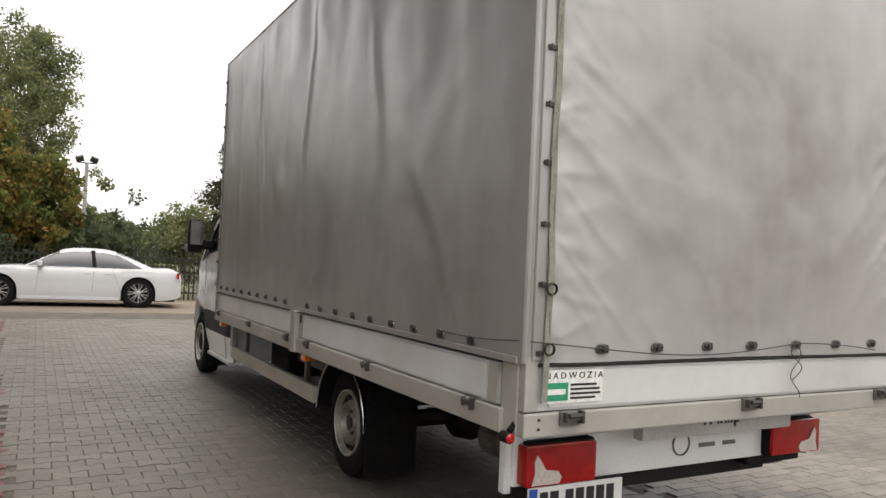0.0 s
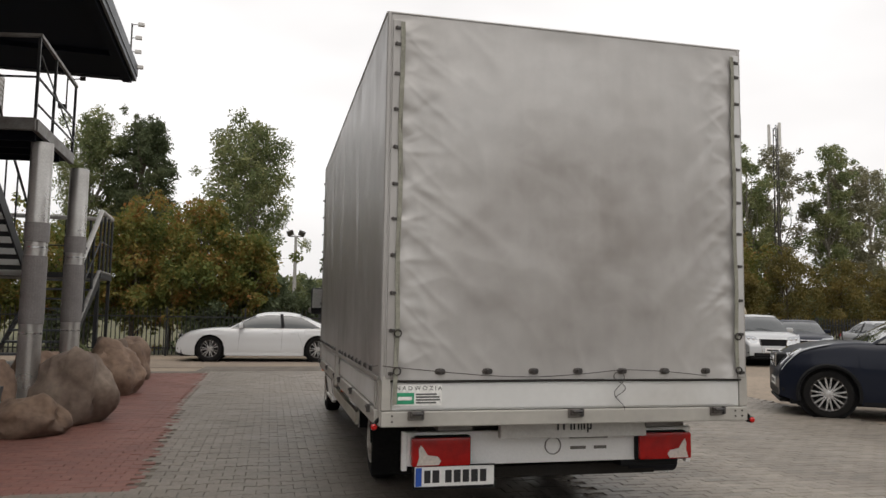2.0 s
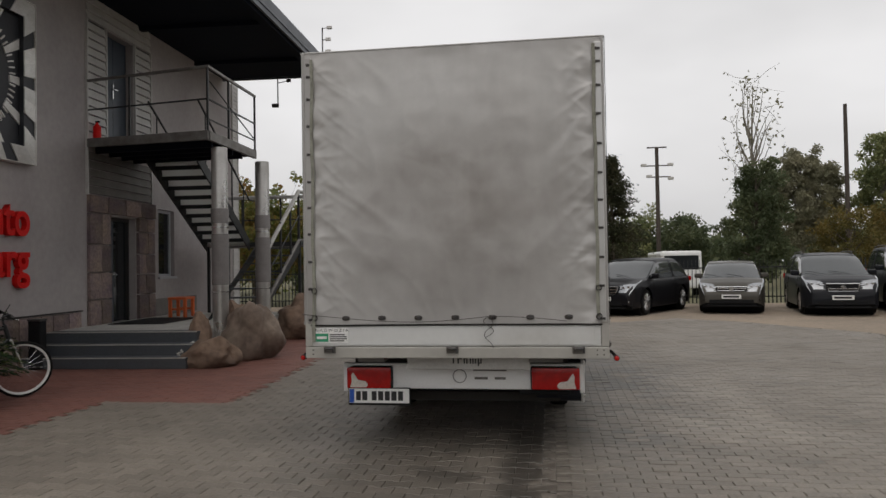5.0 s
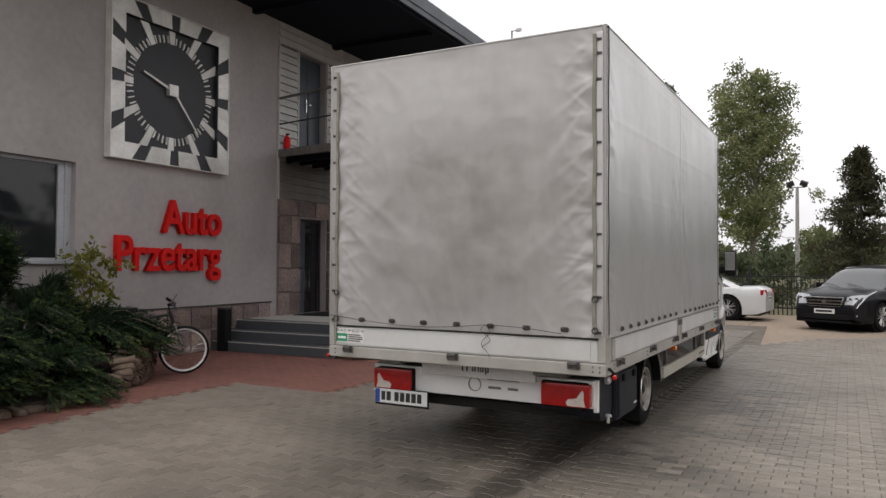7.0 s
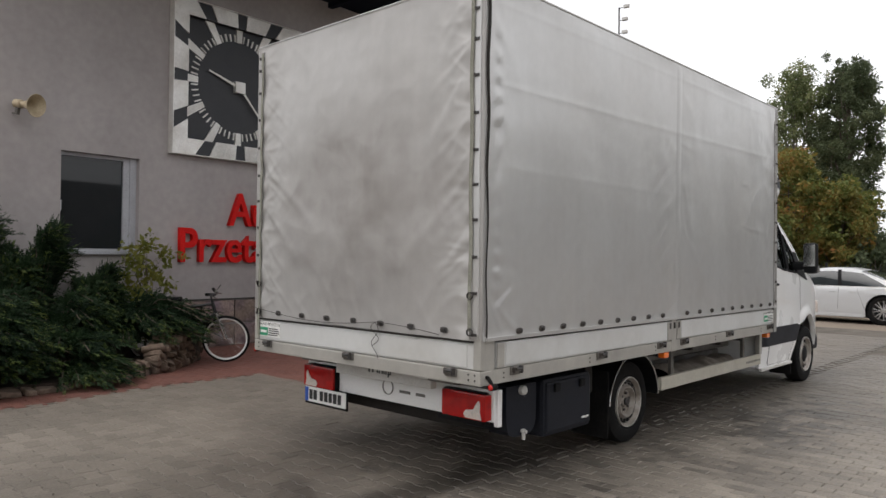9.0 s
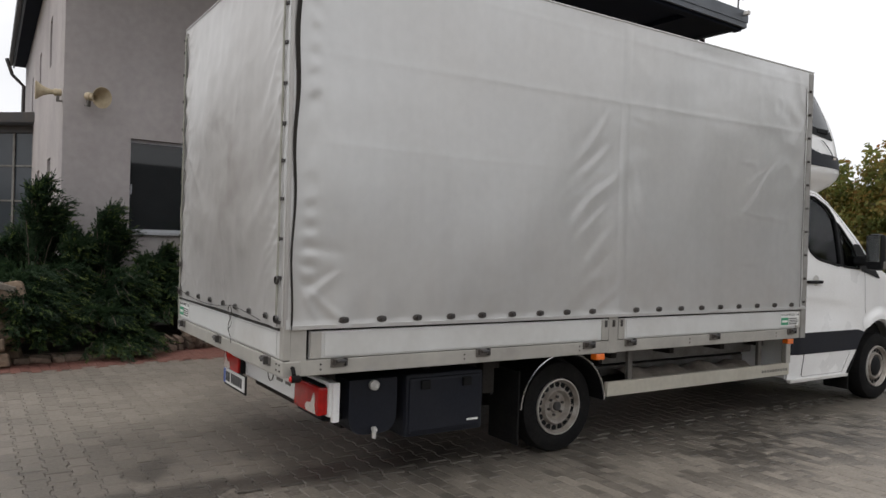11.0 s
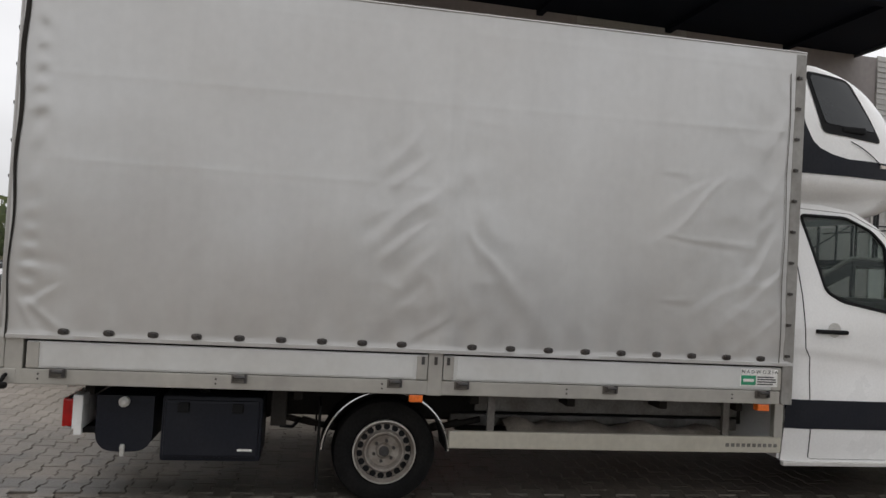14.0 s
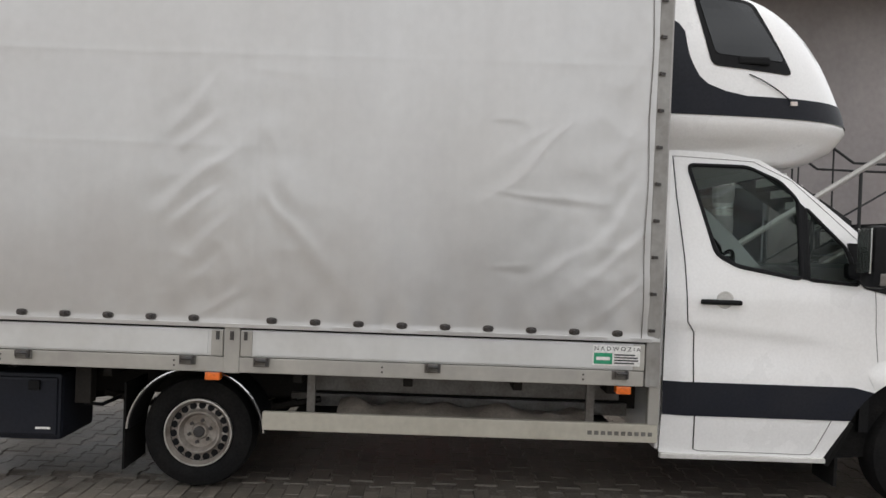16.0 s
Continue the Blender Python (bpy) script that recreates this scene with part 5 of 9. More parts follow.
ARCH = [(9.14 + 0.525 * math.cos(a), 0.355 + 0.525 * math.sin(a)) for a in [math.radians(153 - 145 * k / 18) for k in range(19)]]
TOP_LINE = [(10.12, 0.98), (10.02, 1.14), (9.80, 1.235), (9.51, 1.325), (9.20, 1.425), (8.97, 1.505), (8.75, 1.73), (8.50, 1.94), (8.27, 2.12), (8.10, 2.215), (7.85, 2.25), (7.50, 2.26)]
SIDE = [(7.49, 0.345), (8.52, 0.335), (8.66, 0.57)] + ARCH + [(9.72, 0.40), (9.78, 0.36), (10.10, 0.36), (10.17, 0.55), (10.17, 0.80)] + TOP_LINE
DOOR_WIN = rounded([(7.635, 2.165), (8.02, 2.165), (8.225, 2.075), (8.335, 1.955), (8.335, 1.462), (7.93, 1.530), (7.80, 1.60)], 0.045)
QUARTER = rounded([(8.375, 1.915), (8.62, 1.665), (8.70, 1.440), (8.375, 1.462)], 0.03)

for s in (1, -1):
    at = (lambda s: lambda u, v: (TX + s * cab_half(u, v), u, v))(s)
    bm = panel(SIDE, [DOOR_WIN, QUARTER], at, 0.03)
    cab_side = tp("cab_side", thicken(bm, (-s * 0.03, 0, 0)), WHITE_PAINT, label="white cab side with door", smooth=True)
    outer = (lambda s: lambda u, v: (TX + s * (cab_half(u, v) + 0.007), u, v))(s)
    tp("side_moulding", thicken(panel([(7.492, 0.59), (8.668, 0.59)] + [(9.14 + 0.527 * math.cos(a), 0.355 + 0.527 * math.sin(a)) for a in [math.radians(152 - 24 * k / 5) for k in range(6)]] + [(8.68, 0.80), (7.492, 0.80)], [], outer, 0.03), (-s * 0.014, 0, 0)), NAVY_PLASTIC, label="dark grey side moulding", smooth=True)
    # window rubber, panes
    for hole in (DOOR_WIN, QUARTER):
        loop = [Vector((TX + s * (cab_half(u, v) + 0.002), u, v)) for u, v in hole]
        tp("window_rubber", tube(loop + loop[:1], 0.013, 6), BLACK_PLASTIC, cab_side)
        pane = tp("side_window", thicken(panel(hole, [], (lambda s: lambda u, v: (TX + s * (cab_half(u, v) - 0.012), u, v))(s), 0.1), (-s * 0.004, 0, 0)), GLASS, cab_side, "tinted cab window")
        pane.visible_shadow = False
    tp("pillar_cover", panel(rounded([(8.62, 1.70), (8.745, 1.70), (8.90, 1.53), (9.00, 1.46), (9.14, 1.345), (9.10, 1.335), (8.72, 1.42)], 0.02), [], outer, 0.05), BLACK_PLASTIC, cab_side)
    tp("window_divider", thicken(panel([(8.322, 1.465), (8.388, 1.455), (8.388, 1.90), (8.322, 1.965)], [], outer, 0.05), (-s * 0.02, 0, 0)), BLACK_PLASTIC, cab_side)
    # door seam lines
    for line in ([(7.545, 2.22), (7.56, 1.95), (7.60, 1.56), (7.625, 1.17), (7.67, 1.11), (7.675, 0.80), (7.69, 0.60), (7.70, 0.375)],
                 [(8.80, 1.41), (8.81, 1.15), (8.83, 0.965)], [(7.545, 2.22), (8.06, 2.20), (8.30, 2.085), (8.72, 1.70)], [(7.70, 0.375), (7.73, 0.365), (8.44, 0.362), (8.47, 0.40), (8.55, 0.585)]):
        front = line[0][0] > 7.6 or line[-1][0] > 8.7
        tp("door_seam", tube([(TX + s * (cab_half(u, v) + (0.0002 if front else 0.001)), u, v) for u, v in dense(line)], 0.0026 if front else 0.0038, 5), STEEL_GREY if front else BLACK_PLASTIC, cab_side)
    # swage line and arch flare
    def flare(u, v):
        a = math.radians(127 - 117 * u)
        r = 0.520 + 0.115 * v
        yy, zz = 9.14 + r * math.cos(a), 0.355 + 0.045 * v + r * math.sin(a)
        lift = 0.030 * (1 - smoothstep(0.25, 1.0, v)) * smoothstep(0.0, 0.06, u) - (0.05 if v < 0.02 else 0.0)
        return (TX + s * (cab_half(yy, zz) + 0.003 + lift), yy, zz)

    bm = grid_sheet(28, 8, flare)
    bmesh.ops.recalc_face_normals(bm, faces=bm.faces)
    tp("arch_flare", bm, WHITE_PAINT, cab_side, smooth=True)
    tp("arch_liner", panel([(8.54, 0.30), (8.66, 0.57)] + ARCH + [(9.68, 0.40)], [[(9.22 + 0.366 * math.cos(a), 0.366 + 0.366 * math.sin(a)) for a in [2 * math.pi * k / 24 for k in range(24)]]], (lambda s: lambda u, v: (TX + s * (cab_half(u, v) - 0.12), u, v))(s), 0.1), RUBBER, cab_side)
    tp("arch_lip", tube([(TX + s * (cab_half(8.6, 0.4) - 0.04), 8.545, 0.30), (TX + s * (cab_half(8.6, 0.5) - 0.03), 8.62, 0.46), (TX + s * (cab_half(8.66, 0.57) - 0.03), 8.675, 0.58)], 0.035, 6), RUBBER, cab_side)
    # handle
    h = tp("door_handle", boxes((TX + s * 1.05 - 0.02, TX + s * 1.05 + 0.02, 7.70, 7.955, 1.287, 1.318), bevel=0.012), BLACK_PLASTIC, cab_side, "black door handle")
    tp("handle_recess", lathe([(TX + s * 1.0475, 0.055), (TX + s * 1.0495, 0.05), (TX + s * 1.045, 0.02)], "x", 18, (0, 7.85, 1.318)), WHITE_DULL, cab_side)
    tp("sill_trim", boxes((TX + s * 1.015 - 0.02, TX + s * 1.015 + 0.02, 7.49, 8.53, 0.315, 0.345), bevel=0.006), WHITE_DULL, cab_side)
    tp("mud_flap", boxes((TX + s * 0.86 - 0.13, TX + s * 0.86 + 0.13, 8.61, 8.63, 0.16, 0.55)), RUBBER)
    # mirror: black housing on an arm
    mx = TX + s * 1.20
    tp("mirror_arm", boxes((min(TX + s * 0.93, mx), max(TX + s * 0.93, mx), 8.64, 8.74, 1.47, 1.58), bevel=0.03), BLACK_PLASTIC, cab_side)
    mirror = tp("mirror", boxes((mx - 0.082, mx + 0.082, 8.63, 8.745, 1.43, 1.81), bevel=0.045), BLACK_PLASTIC, label="tall black door mirror", smooth=True)
    tp("mirror_glass", boxes((mx - 0.068, mx + 0.068, 8.612, 8.622, 1.52, 1.79)), CHROME, mirror)
    tp("mirror_indicator", boxes((mx + s * 0.06 - 0.05, mx + s * 0.06 + 0.028, 8.67, 8.752, 1.45, 1.525), bevel=0.012), STEEL_GREY, mirror, "grey indicator lens")

# bonnet, windscreen, roof as strips across the cab
def across(line, n=14, lift=0.0, crown=0.05, trim=1.0):
    bm = bmesh.new()
    rows = []
    for y, z in line:
        w = cab_half(y, z) * trim
        rows.append([bm.verts.new((TX + w * t, y + 0.10 * (1 - t * t) * (1 if y > 8.05 else 0), z + lift + crown * (1 - abs(t) ** 3))) for t in [2 * k / n - 1 for k in range(n + 1)]])
    for a, b in zip(rows, rows[1:]):
        for k in range(n):
            bm.faces.new((a[k], a[k + 1], b[k + 1], b[k]))
    return bm


tp("bonnet", across(TOP_LINE[1:6]), WHITE_PAINT, smooth=True)
tp("front_panel", across([(10.17, 0.36), (10.19, 0.6), (10.17, 0.80), (10.12, 0.98), (10.02, 1.14)], crown=0.0), WHITE_PAINT, smooth=True)
tp("windscreen", across(TOP_LINE[5:9], crown=0.02), GLASS, label="wide tinted windscreen", smooth=True).visible_shadow = False
tp("roof", across(TOP_LINE[8:], crown=0.04), WHITE_PAINT, smooth=True)
tp("back_wall", boxes((TX - 0.98, TX + 0.98, 7.47, 7.50, 0.36, 2.22)), WHITE_PAINT)
tp("cab_floor", boxes((TX - 0.98, TX + 0.98, 7.5, 8.62, 0.36, 0.62)), BLACK_PLASTIC)
tp("firewall", boxes((TX - 0.95, TX + 0.95, 8.78, 8.84, 0.5, 1.36)), BLACK_PLASTIC)
for s in (1, -1):
    tp("grille_lamp", boxes((TX + s * 0.70 - 0.18, TX + s * 0.70 + 0.18, 10.08, 10.18, 0.86, 1.04), bevel=0.04), CLEAR_LENS, label="headlamp")
tp("grille", boxes((TX - 0.42, TX + 0.42, 10.20, 10.26, 0.72, 0.98), bevel=0.03), BLACK_PLASTIC)
tp("bumper", boxes((TX - 0.86, TX + 0.86, 9.90, 10.23, 0.34, 0.56), bevel=0.06), NAVY_PLASTIC)
for s in (1, -1):
    seat = tp("seat", boxes((TX + s * 0.5 - 0.25, TX + s * 0.5 + 0.25, 7.66, 8.18, 0.95, 1.10), bevel=0.05), FRAME_GREY, label="dark fabric seat")
    tp("seat_back", boxes((TX + s * 0.5 - 0.24, TX + s * 0.5 + 0.24, 7.58, 7.74, 1.05, 1.72), bevel=0.06), FRAME_GREY, seat)
    tp("head_rest", boxes((TX + s * 0.5 - 0.13, TX + s * 0.5 + 0.13, 7.60, 7.70, 1.74, 1.92), bevel=0.04), FRAME_GREY, seat)
tp("dashboard", boxes((TX - 0.93, TX + 0.93, 8.45, 8.95, 1.05, 1.42), bevel=0.08), BLACK_PLASTIC)
bm = lathe([(0.0, 0.20), (0.014, 0.195), (0.014, 0.165), (0.0, 0.16)], "y", 28, caps=False)
bm.transform(Matrix.Translation((TX - 0.45, 8.40, 1.46)) @ Matrix.Rotation(radians(-25), 4, "X"))
tp("steering_wheel", bm, BLACK_PLASTIC)

# sleeper pod over the cab
POD_FRONT = [(2.205, 8.50), (2.25, 8.66), (2.32, 8.79), (2.44, 8.87), (2.57, 8.83), (2.72, 8.76), (2.90, 8.67), (3.06, 8.56), (3.18, 8.43), (3.25, 8.29), (3.29, 8.13), (3.31, 7.98)]


def pod(u, z, out=0.0):
    """The pod's skin: u runs from the right rear edge round the nose to the left one."""
    f = ramp_at(POD_FRONT, z)
    w = 0.985 - 0.10 * smoothstep(2.6, 3.31, z) ** 1.5 - 0.16 * smoothstep(2.42, 2.20, z)
    a = (u - 0.5) * 2
    depth = f - 7.45
    c = math.copysign(1, a)
    k = abs(a)
    t = k * math.pi / 2
    e = 0.55
    px = (w + out) * math.sin(t) ** e if k > 0 else 0.0
    py = (depth + out) * math.cos(t) ** e if k < 1 else 0.0
    return (TX - c * px, 7.45 + py, z)


POD_U = [0.5 + 0.5 * math.copysign(abs(v) ** 1.0, v) for v in [2 * k / 60 - 1 for k in range(61)]]
bm = bmesh.new()
zs = [2.205, 2.225, 2.25, 2.285, 2.32, 2.38, 2.44, 2.475, 2.51, 2.57, 2.64, 2.72, 2.80, 2.88, 2.96, 3.03, 3.10, 3.15, 3.20, 3.24, 3.27, 3.295, 3.31]
ringsv = [[bm.verts.new(pod(u, z)) for u in POD_U] for z in zs]
for a, b in zip(ringsv, ringsv[1:]):
    for k in range(60):
        bm.faces.new((a[k], a[k + 1], b[k + 1], b[k]))
bm.faces.new(ringsv[-1])
bm.faces.new(ringsv[0][::-1])
bmesh.ops.recalc_face_normals(bm, faces=bm.faces)
sleeper = tp("sleeper_pod", bm, WHITE_PAINT, label="white sleeper pod with black band over the cab", smooth=True)


def pod_u(y, z, s=1):
    """The skin parameter where the pod's side reaches y."""
    lo, hi = 0.0, 0.5
    for _ in range(30):
        mid = (lo + hi) / 2
        lo, hi = (mid, hi) if pod(mid, z)[1] < y else (lo, mid)
    return lo if s > 0 else 1 - lo


def pod_side(s, out):
    def fn(y, z):
        x, yy, zz = pod(pod_u(y, z, s), z, out)
        return (x, y, zz)
    return fn


bm = bmesh.new()
ua = [k / 80 for k in range(81)]
lowr = [bm.verts.new(pod(u, 2.47, 0.006)) for u in ua]
midr = [bm.verts.new(pod(u, 2.53, 0.007)) for u in ua]
topr = [bm.verts.new(pod(u, 2.60, 0.006)) for u in ua]
for a, b in ((lowr, midr), (midr, topr)):
    for k in range(80):
        bm.faces.new((a[k], a[k + 1], b[k + 1], b[k]))
tp("black_band", bm, NAVY_PLASTIC, sleeper, smooth=True)
for s in (1, -1):
    tp("black_corner", panel([(7.46, 2.585), (8.05, 2.585), (7.93, 2.605), (7.82, 2.625), (7.71, 2.665), (7.655, 2.71), (7.62, 2.77), (7.59, 2.84), (7.575, 2.92), (7.565, 3.00), (7.53, 3.05), (7.46, 3.10)], [], pod_side(s, 0.006), 0.05), NAVY_PLASTIC, sleeper)
    w = tp("pod_window", panel(rounded([(7.62, 3.265), (8.03, 3.235), (8.27, 2.745), (7.73, 2.785)], 0.05), [], pod_side(s, 0.006), 0.06), BLACK_PLASTIC, sleeper, "dark pod side window")
    tp("window_pane", panel(rounded([(7.655, 3.24), (8.00, 3.21), (8.21, 2.83), (7.755, 2.86)], 0.04), [], pod_side(s, 0.010), 0.06), DARK_GLASS, w)
    tp("window_catch", boxes((TX + s * 0.95 - 0.02, TX + s * 0.95 + 0.03, 7.90, 8.10, 2.80, 2.85), bevel=0.012), BLACK_PLASTIC, w)
    ends = [pod_side(s, 0.012)(7.97 + 0.0214 * k, 2.735 - 0.0118 * k - 0.00035 * k * (14 - k) * -1) for k in range(15)]
    tp("cable", tube(ends, 0.004, 5), BLACK_PLASTIC, sleeper)
    tp("marker_lamp", boxes((ends[-1][0] - 0.012, ends[-1][0] + 0.012, 8.25, 8.29, 2.555, 2.58)), CLEAR_LENS, sleeper)


# ---- the building ----
BM = pose(-4.2, 4.0, 0, 0, 0, 2.75)
U0, U1, ZR = -2.07, 11.98, 6.63


def bs(name, bm, mat, label, category="building", m=None):
    return solid(name, bm, mat, label, category, m=BM if m is None else m)


def wall_with_holes(u0, u1, z0, z1, holes, x0, x1):
    """A wall slab along u with rectangular holes right through."""
    us = sorted({u0, u1, *[h[0] for h in holes], *[h[1] for h in holes]})
    zz = sorted({z0, z1, *[h[2] for h in holes], *[h[3] for h in holes]})
    bm = bmesh.new()
    for ua, ub in zip(us, us[1:]):
        for za, zb in zip(zz, zz[1:]):
            c = ((ua + ub) / 2, (za + zb) / 2)
            if not any(h[0] < c[0] < h[1] and h[2] < c[1] < h[3] for h in holes):
                add_box(bm, x0, x1, ua, ub, za, zb)
    bmesh.ops.remove_doubles(bm, verts=bm.verts, dist=0.0005)
    pairs = {}
    for f in bm.faces:
        pairs.setdefault(tuple(sorted(round(v, 3) for v in f.calc_center_median())), []).append(f)
    bmesh.ops.delete(bm, geom=[f for fs in pairs.values() if len(fs) > 1 for f in fs], context="FACES")
    return bm


WIN = (-1.10, 0.09, 1.60, 3.08)
DOOR = (5.49, 6.47, 0.50, 2.57)
UDOOR = (5.40, 6.42, 3.92, 6.15)
SWIN = (7.44, 8.19, 1.37, 2.85)
wall_front = bs("wall_front", wall_with_holes(U0, U1, 0, ZR, [WIN, DOOR, UDOOR, SWIN], -0.35, 0.0), PLASTER, "grey rendered front wall of the dealership building")
# the side wall is not square to the front one
LEAN_K = -0.067
LEAN = Matrix(((1, 0, 0, 0), (LEAN_K, 1, 0, 0), (0, 0, 1, 0), (0, 0, 0, 1)))
side_holes = [(-3.2, -2.4, 1.7, 2.9), (-6.5, -5.7, 1.7, 2.9), (-3.2, -2.7, 4.6, 5.5), (-6.4, -5.9, 4.6, 5.5), (-9.6, -9.1, 4.6, 5.5)]
bm = wall_with_holes(-13.0, -0.35, 0, ZR, [(a, b, c, d) for a, b, c, d in side_holes], U0, U0 + 0.35)
bm.transform(Matrix(((0, 1, 0, 0), (1, 0, 0, 0), (0, 0, 1, 0), (0, 0, 0, 1))))
bm.transform(LEAN)
bmesh.ops.reverse_faces(bm, faces=bm.faces)
bs("wall_side", bm, PLASTER, "grey rendered side wall with narrow windows")
bs("wall_far", boxes((-13.0, -0.35, U1 - 0.35, U1, 0, ZR)), PLASTER, "grey rendered far wall")
bs("wall_back", boxes((-13.35, -13.0, U0 + 13.0 * -LEAN_K, U1, 0, ZR)), PLASTER, "grey rendered back wall")
bs("floor_inside", boxes((-12.9, -0.35, U0 + 2.6, U1 - 0.35, 0.02, 0.50)), CONCRETE, "floor inside the building")
bs("floor_upper", boxes((-12.9, -0.36, U0 + 2.6, U1 - 0.36, 3.45, 3.75)), CONCRETE, "upper floor inside the building")
for k, (a, b, c, d) in enumerate(side_holes):
    w = thing("window_%d" % (k + 3), BM, "narrow dark window in the side wall", "window", kind="structure")
    part("pane", boxes((a, b, U0 + 0.12, U0 + 0.14, c, d)), DARK_GLASS, w, shift=LEAN)
    part("window_frame", boxes((a, a + 0.05, U0 + 0.08, U0 + 0.15, c, d), (b - 0.05, b, U0 + 0.08, U0 + 0.15, c, d), (a + 0.05, b - 0.05, U0 + 0.08, U0 + 0.15, d - 0.05, d), (a + 0.05, b - 0.05, U0 + 0.08, U0 + 0.15, c, c + 0.05)), WHITE_FRAME, w, shift=LEAN)
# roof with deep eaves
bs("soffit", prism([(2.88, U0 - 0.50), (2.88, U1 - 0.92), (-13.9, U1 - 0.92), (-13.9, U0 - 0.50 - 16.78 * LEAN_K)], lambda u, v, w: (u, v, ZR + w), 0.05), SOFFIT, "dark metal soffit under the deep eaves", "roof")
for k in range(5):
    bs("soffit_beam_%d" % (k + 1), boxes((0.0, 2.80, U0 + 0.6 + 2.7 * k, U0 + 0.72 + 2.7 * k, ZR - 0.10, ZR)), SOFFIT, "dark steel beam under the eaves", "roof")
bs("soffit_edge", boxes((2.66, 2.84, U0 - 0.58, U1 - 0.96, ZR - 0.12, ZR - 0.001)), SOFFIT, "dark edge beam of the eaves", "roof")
bs("fascia", boxes((2.882, 2.93, U0 - 0.66, U1 - 0.90, ZR - 0.06, ZR + 0.26), (-13.9, 2.88, U1 - 0.916, U1 - 0.87, ZR - 0.06, ZR + 0.26)), ROOF_METAL, "grey sheet fascia", "roof")
edge = boxes((-13.9, 2.88, U0 - 0.55, U0 - 0.505, ZR - 0.06, ZR + 0.26))
edge.transform(Matrix.Translation((2.88, 0, 0)) @ LEAN @ Matrix.Translation((-2.88, 0, 0)))
bs("fascia_side", edge, ROOF_METAL, "grey sheet fascia of the side eaves", "roof")
bs("roof", prism([(-13.95, ZR + 0.052), (2.95, ZR + 0.052), (2.95, ZR + 0.30), (-5.5, ZR + 1.5), (-13.95, ZR + 0.30)], lambda u, v, w: (u, U0 - 0.56 + w + (2.88 - u) * -LEAN_K * (1 - w / (U1 - U0 - 0.32)), v), U1 - U0 - 0.32), ROOF_METAL, "low pitched grey sheet roof", "roof")
gut = tube([(-13.9, U0 - 0.62 - 16.8 * LEAN_K, ZR + 0.02), (2.9, U0 - 0.62, ZR + 0.02)], 0.06, 8)
bs("gutter", gut, DARK_METAL, "dark gutter along the side eaves", "gutter")
DU = U0 - 12.6 * LEAN_K
dp = tube([(-12.6, DU - 0.55, ZR - 0.05), (-12.6, DU - 0.4, ZR - 0.5), (-12.6, DU - 0.10, ZR - 0.8), (-12.6, DU - 0.10, 0.0)], 0.05, 8)
bs("downpipe", dp, DARK_METAL, "dark downpipe on the side wall", "downpipe")

# window beside the clock
w = thing("window_1", BM, "dark ground floor window with white frame and sill", "window", kind="structure")
a, b, c, d = WIN
part("window_frame", boxes((-0.19, -0.12, a, a + 0.03, c, d), (-0.19, -0.12, b - 0.20, b - 0.10, c, d), (-0.19, -0.12, a + 0.03, b - 0.20, c, c + 0.05), (-0.19, -0.12, a + 0.03, b - 0.20, d - 0.05, d), (-0.19, -0.10, b - 0.10, b, c, d)), WHITE_FRAME, w)
part("pane", boxes((-0.165, -0.155, a + 0.03, b - 0.20, c + 0.05, d - 0.05)), DARK_GLASS, w)
part("window_sill", boxes((-0.12, 0.07, a - 0.03, b + 0.03, c - 0.04, c + 0.02), bevel=0.008), WHITE_FRAME, w)
part("handle", boxes((-0.12, -0.09, a + 0.035, a + 0.055, 2.20, 2.36), bevel=0.006), WHITE_FRAME, w)
part("blind", boxes((-0.26, -0.25, a, b, c, 2.42)), BLACK_PLASTIC, w)
w = thing("window_2", BM, "narrow white-framed window beside the entrance", "window", kind="structure")
a, b, c, d = SWIN
part("window_frame", boxes((-0.16, -0.09, a, a + 0.06, c, d), (-0.16, -0.09, b - 0.06, b, c, d), (-0.16, -0.09, a + 0.06, b - 0.06, c, c + 0.06), (-0.16, -0.09, a + 0.06, b - 0.06, d - 0.06, d)), WHITE_FRAME, w)
part("pane", boxes((-0.135, -0.125, a + 0.06, b - 0.06, c + 0.06, d - 0.06)), DARK_GLASS, w)
part("window_sill", boxes((-0.09, 0.05, a - 0.04, b + 0.04, c - 0.05, c), bevel=0.006), WHITE_FRAME, w)

# entrance: stone blocks round the door, weatherboard above
random.seed(11)
portal = thing("stone_portal", BM, "rough brown stone block surround of the entrance", "cladding", kind="structure")


def stone_block(u0, u1, z0, z1, x1, seed):
    bm = bmesh.new()
    add_box(bm, 0.003, x1, u0 + 0.012, u1 - 0.012, z0 + 0.012, z1 - 0.012)
    bmesh.ops.subdivide_edges(bm, edges=bm.edges, cuts=2, use_grid_fill=True)
    for v in bm.verts:
        if v.co.x > 0.02:
            e = min(v.co.y - u0, u1 - v.co.y, v.co.z - z0, z1 - v.co.z)
            v.co.x -= 0.02 * (e < 0.03) + 0.018 * noise.noise((v.co.y * 5, v.co.z * 5, seed))
    return bm


